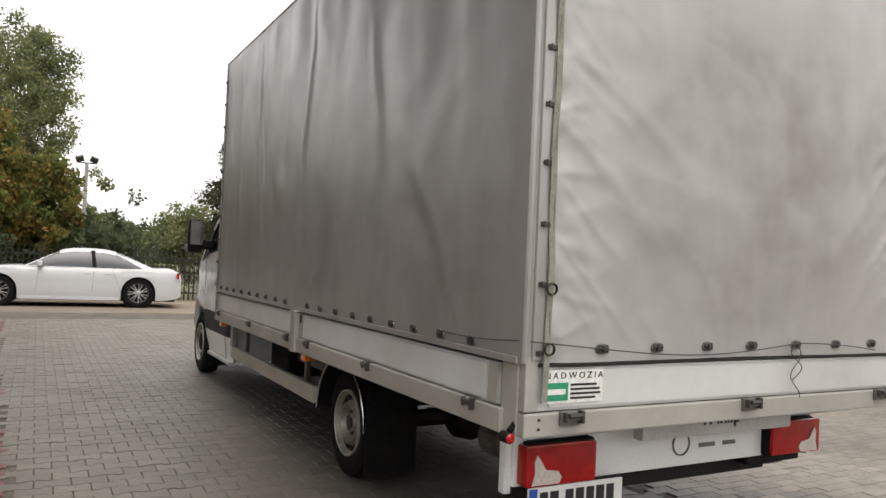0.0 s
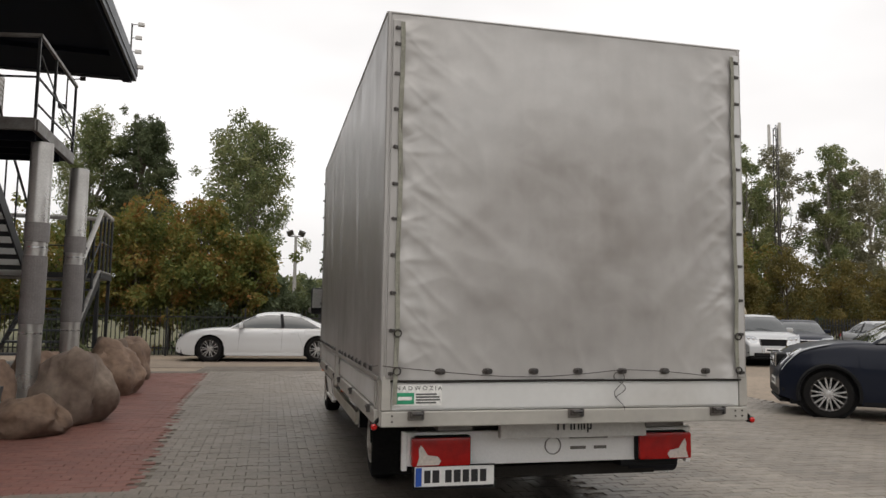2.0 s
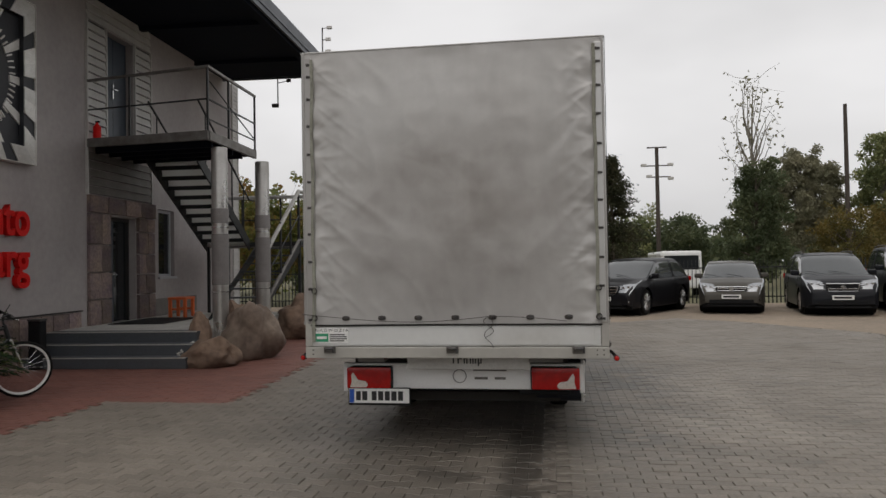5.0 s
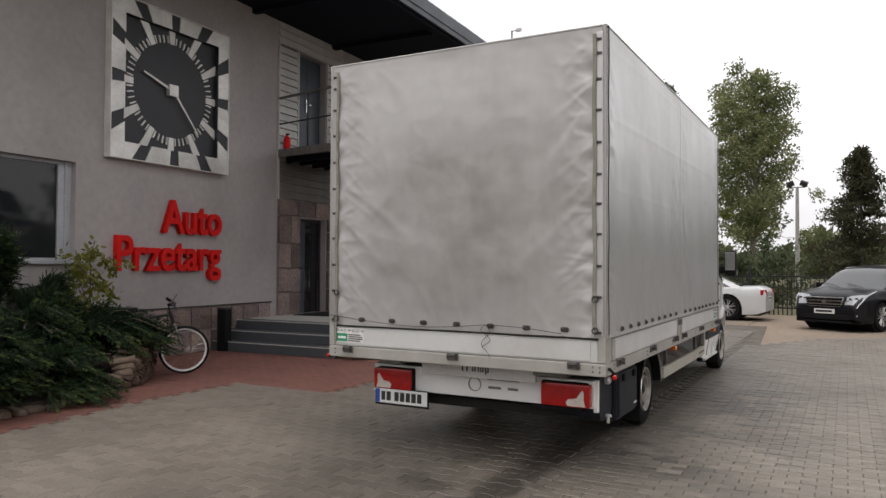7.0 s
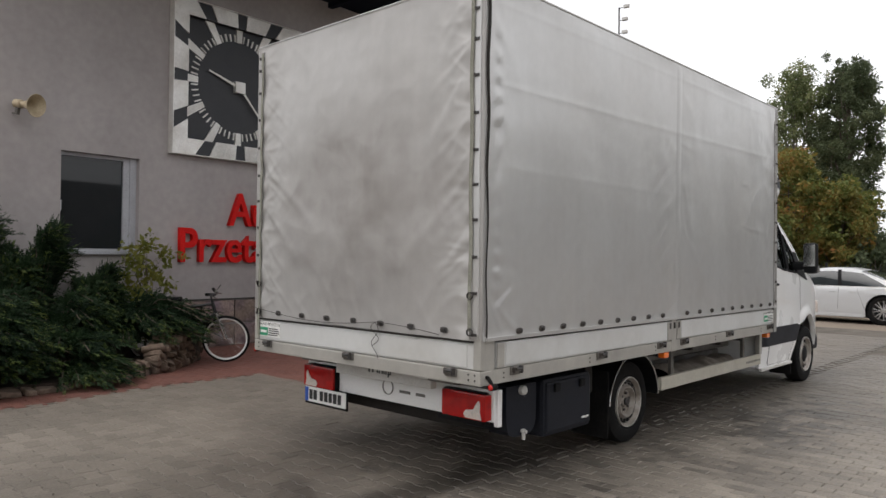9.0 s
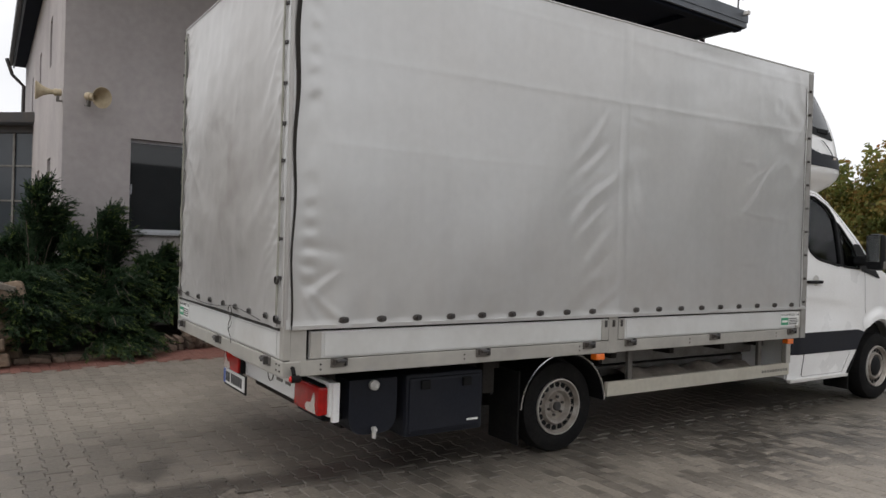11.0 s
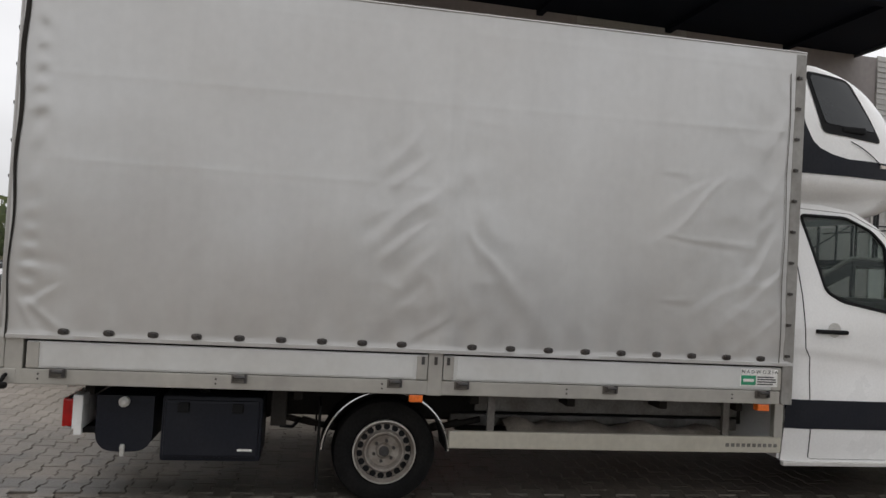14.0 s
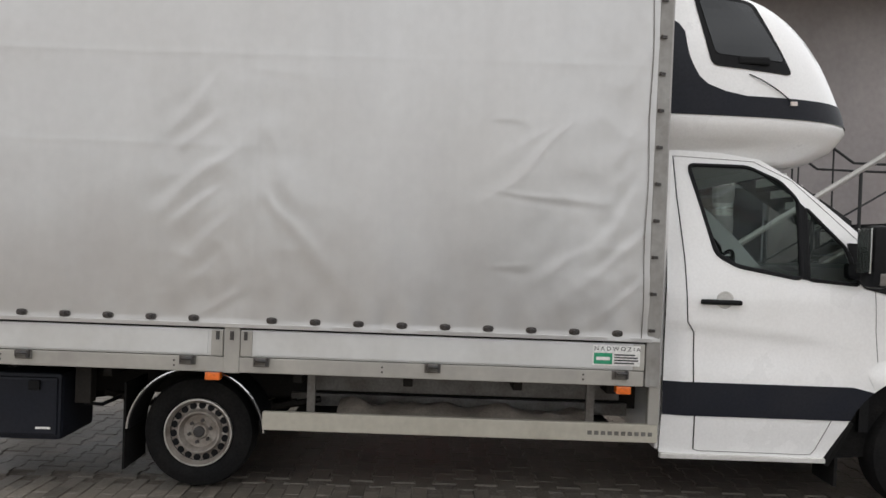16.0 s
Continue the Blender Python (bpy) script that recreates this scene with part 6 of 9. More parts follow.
def stack(u0, u1, z0, z1, h):
    z = z0
    k = 0
    while z < z1 - 0.12:
        top = min(z1, z + h * random.uniform(0.85, 1.15))
        if z1 - top < 0.15:
            top = z1
        cut = random.uniform(0.4, 0.6) if u1 - u0 > 0.62 else 1.0
        part("block", stone_block(u0, u0 + cut * (u1 - u0), z, top, 0.09, random.random() * 9), CLADDING, portal)
        if cut < 1:
            part("block", stone_block(u0 + cut * (u1 - u0), u1, z, top, 0.085, random.random() * 9), CLADDING, portal)
        z = top
        k += 1


stack(4.75, 5.47, 0.50, 2.60, 0.50)
stack(6.49, 7.18, 0.50, 2.60, 0.46)
for u in (4.75, 5.37, 5.99, 6.59):
    part("block", stone_block(u, u + 0.61, 2.60, 2.93, 0.095, u), CLADDING, portal)
boards = thing("weatherboard", BM, "white weatherboard panel round the balcony door", "cladding", kind="structure")


def lap_board(length, mat, h, lip):
    bm = boxes((0.003, lip, 0, length, 0.012, h))
    for v in bm.verts:
        if v.co.z > 0.05 and v.co.x > 0.01:
            v.co.x = 0.008
    return mesh_of(bm, "board", mat)


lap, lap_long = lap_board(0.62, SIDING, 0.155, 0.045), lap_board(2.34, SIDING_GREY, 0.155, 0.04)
lap_top = lap_board(2.34, SIDING, 0.155, 0.045)
for k in range(14):
    z = 3.93 + 0.157 * k
    again("board", lap, boards, pose(0, 4.76, z))
    again("board", lap, boards, pose(0, 6.46, z))
for k in range(3):
    again("board", lap_top, boards, pose(0, 4.76, 6.16 + 0.157 * k))
# the boards below the balcony are a darker grey
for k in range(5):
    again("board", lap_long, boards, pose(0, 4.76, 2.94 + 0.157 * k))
# thin dark sheet that paints the shade in the gaps between the boards
part("gap_shade", boxes((0.0005, 0.0028, 4.76, 5.38, 3.93, 6.16), (0.0005, 0.0028, 6.46, 7.08, 3.93, 6.16)), DARK_METAL, boards)
for u in (4.725, 7.085, 5.365, 6.425):
    part("corner_trim", boxes((0.002, 0.05, u, u + 0.035, 3.93 if u in (5.365, 6.425) else 2.93, 6.16)), SIDING, boards)
d1 = thing("door_1", BM, "blue-grey glazed entrance door standing ajar", "door", kind="structure")
part("door_leaf", boxes((-0.22, -0.17, 5.51, 5.93, 0.51, 2.55), bevel=0.004), DOOR_BLUE, d1)
part("door_frame", boxes((-0.24, -0.14, 5.49, 5.53, 0.50, 2.57), (-0.24, -0.14, 6.43, 6.47, 0.50, 2.57), (-0.24, -0.14, 5.53, 6.43, 2.50, 2.57)), DARK_METAL, d1)
part("pane", boxes((-0.20, -0.19, 5.95, 6.41, 0.52, 2.50)), DARK_GLASS, d1)
part("handle", rods(((-0.16, 5.87, 1.45), (-0.12, 5.87, 1.45), 0.012), ((-0.12, 5.87, 1.45), (-0.12, 5.75, 1.45), 0.012)), CHROME, d1)
d2 = thing("door_2", BM, "dark balcony door with bright handle", "door", kind="structure")
part("door_leaf", boxes((-0.20, -0.14, 5.42, 5.90, 3.93, 6.13), (-0.20, -0.145, 5.915, 6.40, 3.93, 6.13), bevel=0.006), DOOR_BLUE, d2)
part("handle", boxes((-0.135, -0.10, 5.84, 5.87, 4.92, 5.22), (-0.135, -0.07, 5.84, 5.98, 5.10, 5.125), bevel=0.005), CHROME, d2)
# far corner weatherboard strip
far = thing("weatherboard_strip", BM, "white weatherboard strip on the building's far corner", "cladding", kind="structure")
bm = boxes((0.003, 0.05, 0, 0.34, 0.0, 0.115))
for v in bm.verts:
    if v.co.z > 0.05 and v.co.x > 0.01:
        v.co.x -= 0.018
strip = mesh_of(bm, "board", SIDING)
for k in range(58):
    again("board", strip, far, pose(0, U1 - 0.35, 0.02 + 0.1145 * k))
part("corner_trim", boxes((-0.30, 0.055, U1 - 0.005, U1 + 0.03, 0, ZR - 0.01)), SIDING, far)

# plinth of stone slabs
plinth = thing("stone_plinth", BM, "brown and grey stone slab plinth along the wall", "cladding", kind="structure")
random.seed(5)
u = 0.4
while u < 4.5:
    n = random.uniform(0.32, 0.55)
    for z0, z1 in ((0.0, 0.38), (0.39, 0.80)):
        part("slab", stone_block(u, min(u + n, 4.55), z0, z1, 0.05, u + z0), CLADDING, plinth)
    u += n
part("cap", boxes((0.002, 0.03, 0.3, 4.58, 0.80, 0.825)), DARK_METAL, plinth)

# clock: square of steel rays on black, ring of strokes, two hands
clock = thing("wall_clock", BM @ pose(0, 1.86, 4.525), "large square black wall clock with polished steel rays", "clock")
H = 1.285
part("panel", boxes((0.004, 0.03, -H + 0.01, H - 0.01, -H + 0.01, H - 0.01), bevel=0.004), CLOCK_BLACK, clock)
part("rim", boxes((0.004, 0.148, -H - 0.012, -H, -H - 0.012, H + 0.012), (0.004, 0.148, H, H + 0.012, -H - 0.012, H + 0.012), (0.004, 0.148, -H, H, H, H + 0.012), (0.004, 0.148, -H, H, -H - 0.012, -H)), CLOCK_STEEL, clock)
part("border_bed", boxes((0.031, 0.118, -H + 0.002, -1.03, -H + 0.002, H - 0.002), (0.031, 0.118, 1.03, H - 0.002, -H + 0.002, H - 0.002), (0.031, 0.118, -1.03, 1.03, 1.03, H - 0.002), (0.031, 0.118, -1.03, 1.03, -H + 0.002, -1.03)), CLOCK_BLACK, clock)


def ray_piece(a0, a1, r0, r1, x0, x1):
    """A stroke between two angles and two radii."""
    pts = [(r * math.sin(a), r * math.cos(a)) for a, r in ((a0, r0), (a1, r0), (a1, r1), (a0, r1))]
    return prism(pts, lambda u, v, w: (x0 + w, u, v), x1 - x0)


def square_ray(a0, a1, r0, inner, outer, x0, x1):
    """A plate between two angles, from a round or square inner edge to a square outer edge."""
    near, far_edge = [], []
    for k in range(9):
        a = a0 + (a1 - a0) * k / 8
        c, q = math.cos(a), math.sin(a)
        m = max(abs(c), abs(q))
        far_edge.append((outer / m * q, outer / m * c))
        rr = r0 if r0 else inner / m
        near.append((rr * q, rr * c))
    return prism(near + far_edge[::-1], lambda u, v, w: (x0 + w, u, v), x1 - x0)


STEP = math.pi / 6
for k in range(12):
    a = STEP * k
    part("steel_ray", square_ray(a - 0.062, a + 0.062, 0.80, 0, 1.025, 0.032, 0.055), CLOCK_STEEL, clock)
    part("border_plate", square_ray(a + 0.08, a + STEP / 2, 0, 1.026, H - 0.004, 0.121, 0.14), CLOCK_STEEL, clock)
    part("border_plate", square_ray(a + STEP / 2, a + STEP - 0.08, 0, 1.026, H - 0.004, 0.121, 0.14), CLOCK_STEEL, clock)
    for j in range(1, 5):
        b = a + STEP * j / 5
        part("minute_stroke", ray_piece(b - 0.013, b + 0.013, 0.81, 0.935, 0.032, 0.055), CLOCK_STEEL, clock)
for ang, ln, wd, x in ((radians(-72), 0.64, 0.026, 0.07), (radians(139), 0.87, 0.020, 0.09)):
    bm = boxes((x, x + 0.012, -wd, wd, -0.05, ln), bevel=0.003)
    for v in bm.verts:
        if v.co.z > 0.5 * ln:
            v.co.y *= 0.55
    bm.transform(Matrix.Rotation(-ang, 4, "X"))
    part("clock_hand", bm, CLOCK_STEEL, clock)
part("boss", boxes((0.03, 0.115, -0.10, 0.10, -0.10, 0.10), bevel=0.01), CLOCK_STEEL, clock)

# red letters
sign = thing("sign", BM, "big raised red letters on the wall", "sign")
word("Auto", 0.80, RED_LETTER, sign, pose(0.05, 3.075, 2.105, 90, 0, 90), 0.045, "letters", align="RIGHT", squeeze=0.84, bold=0.012)
word("Przetarg", 0.80, RED_LETTER, sign, pose(0.05, 3.055, 1.465, 90, 0, 90), 0.045, "letters", align="RIGHT", squeeze=0.86, bold=0.012)

# horn loudspeakers on the corner
def horn(m):
    h = thing("horn_loudspeaker", m, "weathered cream horn loudspeaker on the wall corner", "loudspeaker", "horns on the corner")
    part("bell", lathe([(0.0, 0.045), (0.10, 0.06), (0.20, 0.10), (0.30, 0.17), (0.34, 0.20), (0.345, 0.195), (0.30, 0.155), (0.18, 0.08), (0.10, 0.05)], "x", 24, caps=False), CREAM, h, smooth=True)
    part("driver", lathe([(-0.14, 0.05), (-0.13, 0.075), (0.0, 0.075), (0.02, 0.05)], "x", 18), CREAM, h, smooth=True)
    part("bracket", boxes((-0.10, -0.04, -0.03, 0.03, -0.16, -0.06), (-0.16, -0.04, -0.03, 0.03, -0.19, -0.16), bevel=0.004), STEEL_GREY, h)
    return h


horn(BM @ pose(0.20, -1.72, 3.62, 0, 8, 22) @ Matrix.Scale(0.8, 4))
horn(BM @ pose(-0.05, U0 - 0.12, 3.66, 0, 0, -95) @ Matrix.Scale(0.72, 4))

# steps, platform, columns and balcony
steps = thing("entrance_steps", BM, "dark slate entrance steps with pale nosings", "steps", kind="structure")
for k in range(3):
    part("step", boxes((0.0, 2.72 - 0.05 * k, 2.92 + 0.31 * k, 3.23 + 0.31 * k, 0.0, 0.173 * (k + 1)), bevel=0.006), SLATE, steps)
    part("nosing", boxes((0.0, 2.72 - 0.05 * k, 2.912 + 0.31 * k, 2.93 + 0.31 * k, 0.173 * (k + 1) - 0.012, 0.173 * (k + 1) + 0.004)), CONCRETE, steps)
bs("platform", boxes((0.002, 2.66, 3.86, 8.3, 0.0, 0.525), bevel=0.01), CONCRETE, "pale concrete entrance platform", "platform")
bs("door_mat", boxes((0.25, 1.30, 5.0, 6.6, 0.526, 0.54), bevel=0.005), BLACK_PLASTIC, "dark door mat on the platform", "mat")


def column(m):
    c = thing("column", m, "steel-clad round column with grey sleeves", "column", "columns under the balcony", kind="structure")
    part("shaft", lathe([(0.0, 0.135), (3.60, 0.135)], "z", 28), COLUMN_STEEL, c, smooth=True)
    for z0, z1, r in ((2.30, 2.55, 0.150), (1.25, 2.12, 0.146)):
        part("sleeve", lathe([(z0, 0.137), (z0, r), (z1, r), (z1, 0.137)], "z", 28, caps=False), FRAME_PALE, c, "grey sheet sleeve")
    for z in (1.12, 2.22):
        part("seam_band", lathe([(z, 0.136), (z, 0.141), (z + 0.02, 0.141), (z + 0.02, 0.136)], "z", 28, caps=False), CHROME, c)
    return c


FRAME_PALE = material("grey_sleeve", (0.235, 0.22, 0.215), 0.6, 0.2, second=(0.18, 0.165, 0.16), scale=3, bump=0.05)
SB0, SB1, SX = 3.73, 5.95, 2.76
column(BM @ pose(2.74, SB0 + 0.50, 0))
column(BM @ pose(2.86, SB1 + 0.06, 0))
# the balcony stands a little askew to the wall and falls towards its edge
SKEW = Matrix(((1, 0, 0, 0), (-0.37, 1, 0, 0.37 * SX), (-0.045, 0, 1, 0.045 * SX), (0, 0, 0, 1))) @ Matrix.Translation((0, 0, -0.10))
balcony = thing("balcony", BM, "steel balcony with grey edge beam and black railings", "balcony", kind="structure")
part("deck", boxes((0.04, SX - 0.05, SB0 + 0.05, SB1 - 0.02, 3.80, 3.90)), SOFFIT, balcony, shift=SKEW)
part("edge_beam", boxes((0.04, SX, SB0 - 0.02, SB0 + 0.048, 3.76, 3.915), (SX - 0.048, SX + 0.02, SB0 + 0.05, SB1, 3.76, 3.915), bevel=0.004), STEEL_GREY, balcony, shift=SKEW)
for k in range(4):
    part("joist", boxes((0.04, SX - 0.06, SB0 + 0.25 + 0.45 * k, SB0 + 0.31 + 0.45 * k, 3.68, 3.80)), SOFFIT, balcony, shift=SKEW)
ZT = 5.0
rail = part("top_rail", boxes((0.04, SX + 0.02, SB0 - 0.01, SB0 + 0.035, ZT - 0.045, ZT), (SX - 0.025, SX + 0.02, SB0 + 0.04, SB1, ZT - 0.045, ZT), bevel=0.004), STEEL_GREY, balcony, shift=SKEW)
part("mid_rail", boxes((0.04, SX, SB0, SB0 + 0.022, 4.43, 4.455), (SX - 0.02, SX + 0.002, SB0 + 0.03, SB1, 4.43, 4.455), (SX - 0.02, SX + 0.002, SB0 + 0.03, SB1, 4.10, 4.12)), FENCE_BLACK, balcony, shift=SKEW)
for u, x in [(SB0 + 0.012, 1.05), (SB0 + 0.012, SX - 0.01), (SB0 + 0.9, SX - 0.01), (SB1 - 0.02, SX - 0.01)]:
    part("baluster", boxes((x - 0.018, x + 0.018, u - 0.018, u + 0.018, 3.90, ZT - 0.04)), FENCE_BLACK, balcony, shift=SKEW)
part("brace", rods(((SX - 0.01, SB0 + 0.1, 4.75), (SX - 0.01, SB1 - 0.1, 4.15), 0.012)), FENCE_BLACK, balcony, shift=SKEW)
ext = thing("fire_extinguisher", BM @ pose(0.14, 4.88, 3.915), "small red fire extinguisher on the balcony", "extinguisher")
part("bottle", lathe([(0.0, 0.06), (0.01, 0.07), (0.26, 0.07), (0.31, 0.03), (0.34, 0.02)], "z", 16), RED_LETTER, ext, smooth=True)
part("valve", boxes((-0.03, 0.05, -0.015, 0.015, 0.34, 0.37)), BLACK_PLASTIC, ext)

# outside stair: one flight down from the balcony, landing, one flight back
stair = thing("steel_stair", BM, "black steel outside stair with pale open treads and railings", "stairs", kind="structure")
A0, A1, L0, L1 = (6.02, 3.88), (8.75, 2.13), 8.75, 10.05
xa, xb = 0.55, 1.55
for k in range(10):
    t = (k + 0.5) / 10
    u, z = A0[0] + (A1[0] - A0[0]) * t, A0[1] + (A1[1] - A0[1]) * t
    part("tread", boxes((xa, xb, u - 0.15, u + 0.13, z - 0.03, z)), TREAD_WHITE, stair)
    part("riser_bar", boxes((xa, xb, u - 0.165, u - 0.152, z - 0.085, z - 0.0)), FENCE_BLACK, stair)
    part("riser", boxes((xa, xb, u + 0.115, u + 0.128, z - 0.175, z - 0.032)), TREAD_WHITE, stair)
for x in (xa - 0.03, xb):
    part("stringer", prism([(A0[0] - 0.1, A0[1] - 0.22), (A0[0] - 0.1, A0[1] + 0.04), (A1[0], A1[1] + 0.06), (A1[0], A1[1] - 0.20)], lambda u, v, w: (x + w, u, v), 0.03), FENCE_BLACK, stair)
    part("hand_rail", tube([(x + 0.015, A0[0], A0[1] + 1.0), (x + 0.015, A1[0], A1[1] + 1.0), (x + 0.015, L1, A1[1] + 1.0)], 0.022, 8), FENCE_BLACK, stair)
    for k in range(4):
        t = (k + 0.5) / 4
        u, z = A0[0] + (A1[0] - A0[0]) * t, A0[1] + (A1[1] - A0[1]) * t
        part("baluster", rods(((x + 0.015, u, z), (x + 0.015, u, z + 1.0), 0.014)), FENCE_BLACK, stair)
part("landing", boxes((xa, 2.80, L0, L1, 2.03, 2.13)), FENCE_BLACK, stair)
for x, u in ((xa, L1 - 0.05), (2.75, L1 - 0.05), (2.75, L0 + 0.05), (xa, L0 + 0.05)):
    part("stair_post", boxes((x - 0.03, x + 0.03, u - 0.03, u + 0.03, 0, 2.03)), FENCE_BLACK, stair)
ca, cb = 1.80, 2.75
B0, B1 = (L0, 2.08), (5.95, 0.50)
for k in range(9):
    t = (k + 0.5) / 9
    u, z = B0[0] + (B1[0] - B0[0]) * t, B0[1] + (B1[1] - B0[1]) * t
    part("tread", boxes((ca, cb, u - 0.14, u + 0.14, z - 0.03, z)), SLATE, stair)
for x in (ca - 0.03, cb):
    part("stringer", prism([(B0[0], B0[1] - 0.20), (B0[0], B0[1] + 0.05), (B1[0], B1[1] + 0.05), (B1[0], B1[1] - 0.0)], lambda u, v, w: (x + w, u, v), 0.03), FENCE_BLACK, stair)
part("hand_rail", tube([(cb + 0.01, B1[0], B1[1] + 1.0), (cb + 0.01, B0[0], B0[1] + 1.22), (cb + 0.01, L1, B0[1] + 1.22), (xa, L1, B0[1] + 1.22)], 0.045, 8), RAIL_STEEL, stair)
part("foot_rail", tube([(cb + 0.01, B1[0], B1[1] + 0.05), (cb + 0.01, B0[0], B0[1] + 0.08), (cb + 0.01, L1, B0[1] + 0.08)], 0.035, 8), STEEL_GREY, stair)
part("mid_rail", tube([(cb + 0.01, B1[0], B1[1] + 0.55), (cb + 0.01, B0[0], B0[1] + 0.65), (cb + 0.01, L1, B0[1] + 0.65), (xa, L1, B0[1] + 0.65)], 0.014, 6), FENCE_BLACK, stair)
for u, z in [(L0, 2.1), (L1, 2.1), (L0 + 0.43, 2.1), (L0 + 0.87, 2.1), (8.1, 1.74), (7.4, 1.34), (6.7, 0.94)]:
    part("baluster", rods(((cb + 0.01, u, z), (cb + 0.01, u, z + 1.16), 0.024)), FENCE_BLACK, stair)
for x in (0.9, 1.4, 1.9, 2.35):
    part("baluster", rods(((x, L1, 2.1), (x, L1, 3.3), 0.024)), FENCE_BLACK, stair)

# cameras and aerial on the roof corner
mastc = thing("camera_mast", BM @ pose(2.80, U1 - 1.05, ZR + 0.26), "thin dark mast with small security cameras on the roof corner", "cameras")
part("pole", rods(((0, 0, -0.2), (0, 0, 0.95), 0.018)), DARK_METAL, mastc)
for z, dx in ((0.93, 0.14), (0.62, 0.10), (0.30, 0.10), (-0.05, 0.16)):
    part("arm", rods(((0, 0, z), (dx, 0.02, z + 0.02), 0.010)), DARK_METAL, mastc)
    part("camera_head", boxes((dx - 0.02, dx + 0.12, -0.03, 0.05, z - 0.02, z + 0.06), bevel=0.012), WHITE_DULL, mastc)
lowm = thing("camera_bracket", BM @ pose(1.55, U1 - 0.98, ZR - 0.04), "dark bracket with a security camera under the eaves", "cameras")
part("pole", rods(((0, 0, 0.03), (0, 0, -0.75), 0.016), ((0, 0, -0.15), (0.28, 0, -0.10), 0.012)), DARK_METAL, lowm)
part("camera_head", boxes((-0.16, 0.02, -0.04, 0.04, -0.80, -0.70), (0.24, 0.36, -0.03, 0.03, -0.14, -0.06), bevel=0.012), DARK_METAL, lowm)

# bin and orange tub by the door
bn = thing("litter_bin", BM @ pose(0.30, 2.93, 0), "narrow tall black litter bin beside the steps", "bin")
part("body", boxes((-0.10, 0.10, -0.085, 0.085, 0.0, 0.76), bevel=0.02), BLACK_PLASTIC, bn)
part("rim", boxes((-0.108, 0.108, -0.093, 0.093, 0.755, 0.79), bevel=0.01), DARK_METAL, bn)
st = thing("orange_stool", BM @ pose(0.75, 6.95, 0.525), "orange plastic stool on the platform", "stool")
part("seat", boxes((-0.20, 0.20, -0.22, 0.22, 0.37, 0.42), bevel=0.012), ORANGE_TUB, st)
for x in (-0.16, 0.16):
    for y in (-0.18, 0.18):
        part("leg", boxes((x - 0.03, x + 0.03, y - 0.03, y + 0.03, 0.0, 0.375), bevel=0.006), ORANGE_TUB, st)
part("stretcher", boxes((-0.14, 0.14, -0.19, -0.17, 0.15, 0.19), (-0.14, 0.14, 0.17, 0.19, 0.15, 0.19)), ORANGE_TUB, st)
bs("low_panel", boxes((0.02, 0.06, 7.1, 9.2, 0.53, 0.90)), SIDING_GREY, "low brown panel along the wall", "panel")

# single-storey annex behind with a glazed front
annex = thing("glazed_annex", pose(-15.6, -0.65, 0, 0, 0, -43), "low annex with dark glazed front and grey flat roof", "building")
part("roof", boxes((-8.0, 0.5, -8.2, 6.6, 4.22, 4.42)), ROOF_METAL, annex)
part("roof_edge", boxes((0.5, 0.56, -8.2, 6.6, 4.24, 4.48)), DARK_METAL, annex)
part("fascia_band", boxes((0.0, 0.10, -7.2, 6.6, 4.04, 4.22)), DARK_METAL, annex)
part("back_wall", boxes((-8.0, -7.8, -6.5, 6.6, 0, 4.22), (-7.8, -0.02, -6.5, -6.35, 0, 4.22)), PLASTER, annex)
part("plinth", boxes((-0.10, 0.05, -6.5, 6.6, 0.0, 0.4)), CONCRETE, annex)
part("annex_floor", boxes((-7.8, -0.1, -6.34, 6.6, 0.0, 0.1)), CONCRETE, annex)
part("corner_post", boxes((-0.15, 0.10, -6.75, -6.505, 0.0, 4.22)), DARK_METAL, annex)
for k in range(8):
    u = -6.5 + 1.63 * k
    part("mullion", boxes((-0.02, 0.06, u - 0.03, u + 0.03, 0.4, 4.04)), STEEL_GREY, annex)
    for z0, z1 in ((0.4, 1.38), (1.42, 2.30), (2.34, 3.19), (3.23, 4.04)):
        part("pane", boxes((0.0, 0.02, u + 0.03, u + 1.60, z0, z1)), ANNEX_GLASS, annex)
    if k in (0, 1):
        for d in (0.06, 0.62, 1.18):
            part("blind", boxes((0.024, 0.034, u + d, u + d + 0.47, 0.9, 3.18)), BLIND_CREAM, annex, "faded cream blind strip")
    for z0 in (1.38, 2.30, 3.19):
        part("transom", boxes((-0.02, 0.05, u + 0.03, u + 1.60, z0, z0 + 0.04)), STEEL_GREY, annex)


# ---- ground ----
RED_ZONE = [(-4.6, 0.55), (-1.05, 0.62), (-1.0, 1.65), (-1.25, 2.9), (-1.2, 4.42), (0.31, 4.43), (0.22, 6.2), (0.0, 10.5), (-0.1, 16.2), (-3.2, 16.2), (-4.6, 12.0)]
LOW = -0.33
ground = solid("ground", boxes((-400, 400, 0.58, 500, -0.6, -0.06), (-400, 400, -300, -9, -0.6, -0.06), (-400, -13, -9, 0.58, -0.6, -0.06), (-1.35, 400, -9, 0.58, -0.6, -0.06), (-13, -1.35, -9, 0.58, -0.6, LOW - 0.03)), GRASS_FAR, "open ground reaching the horizon", "ground")


def flat(name, outline, z0, z1, mat, label, category):
    return solid(name, prism(outline, lambda u, v, w: (u, v, z0 + w), z1 - z0), mat, label, category)


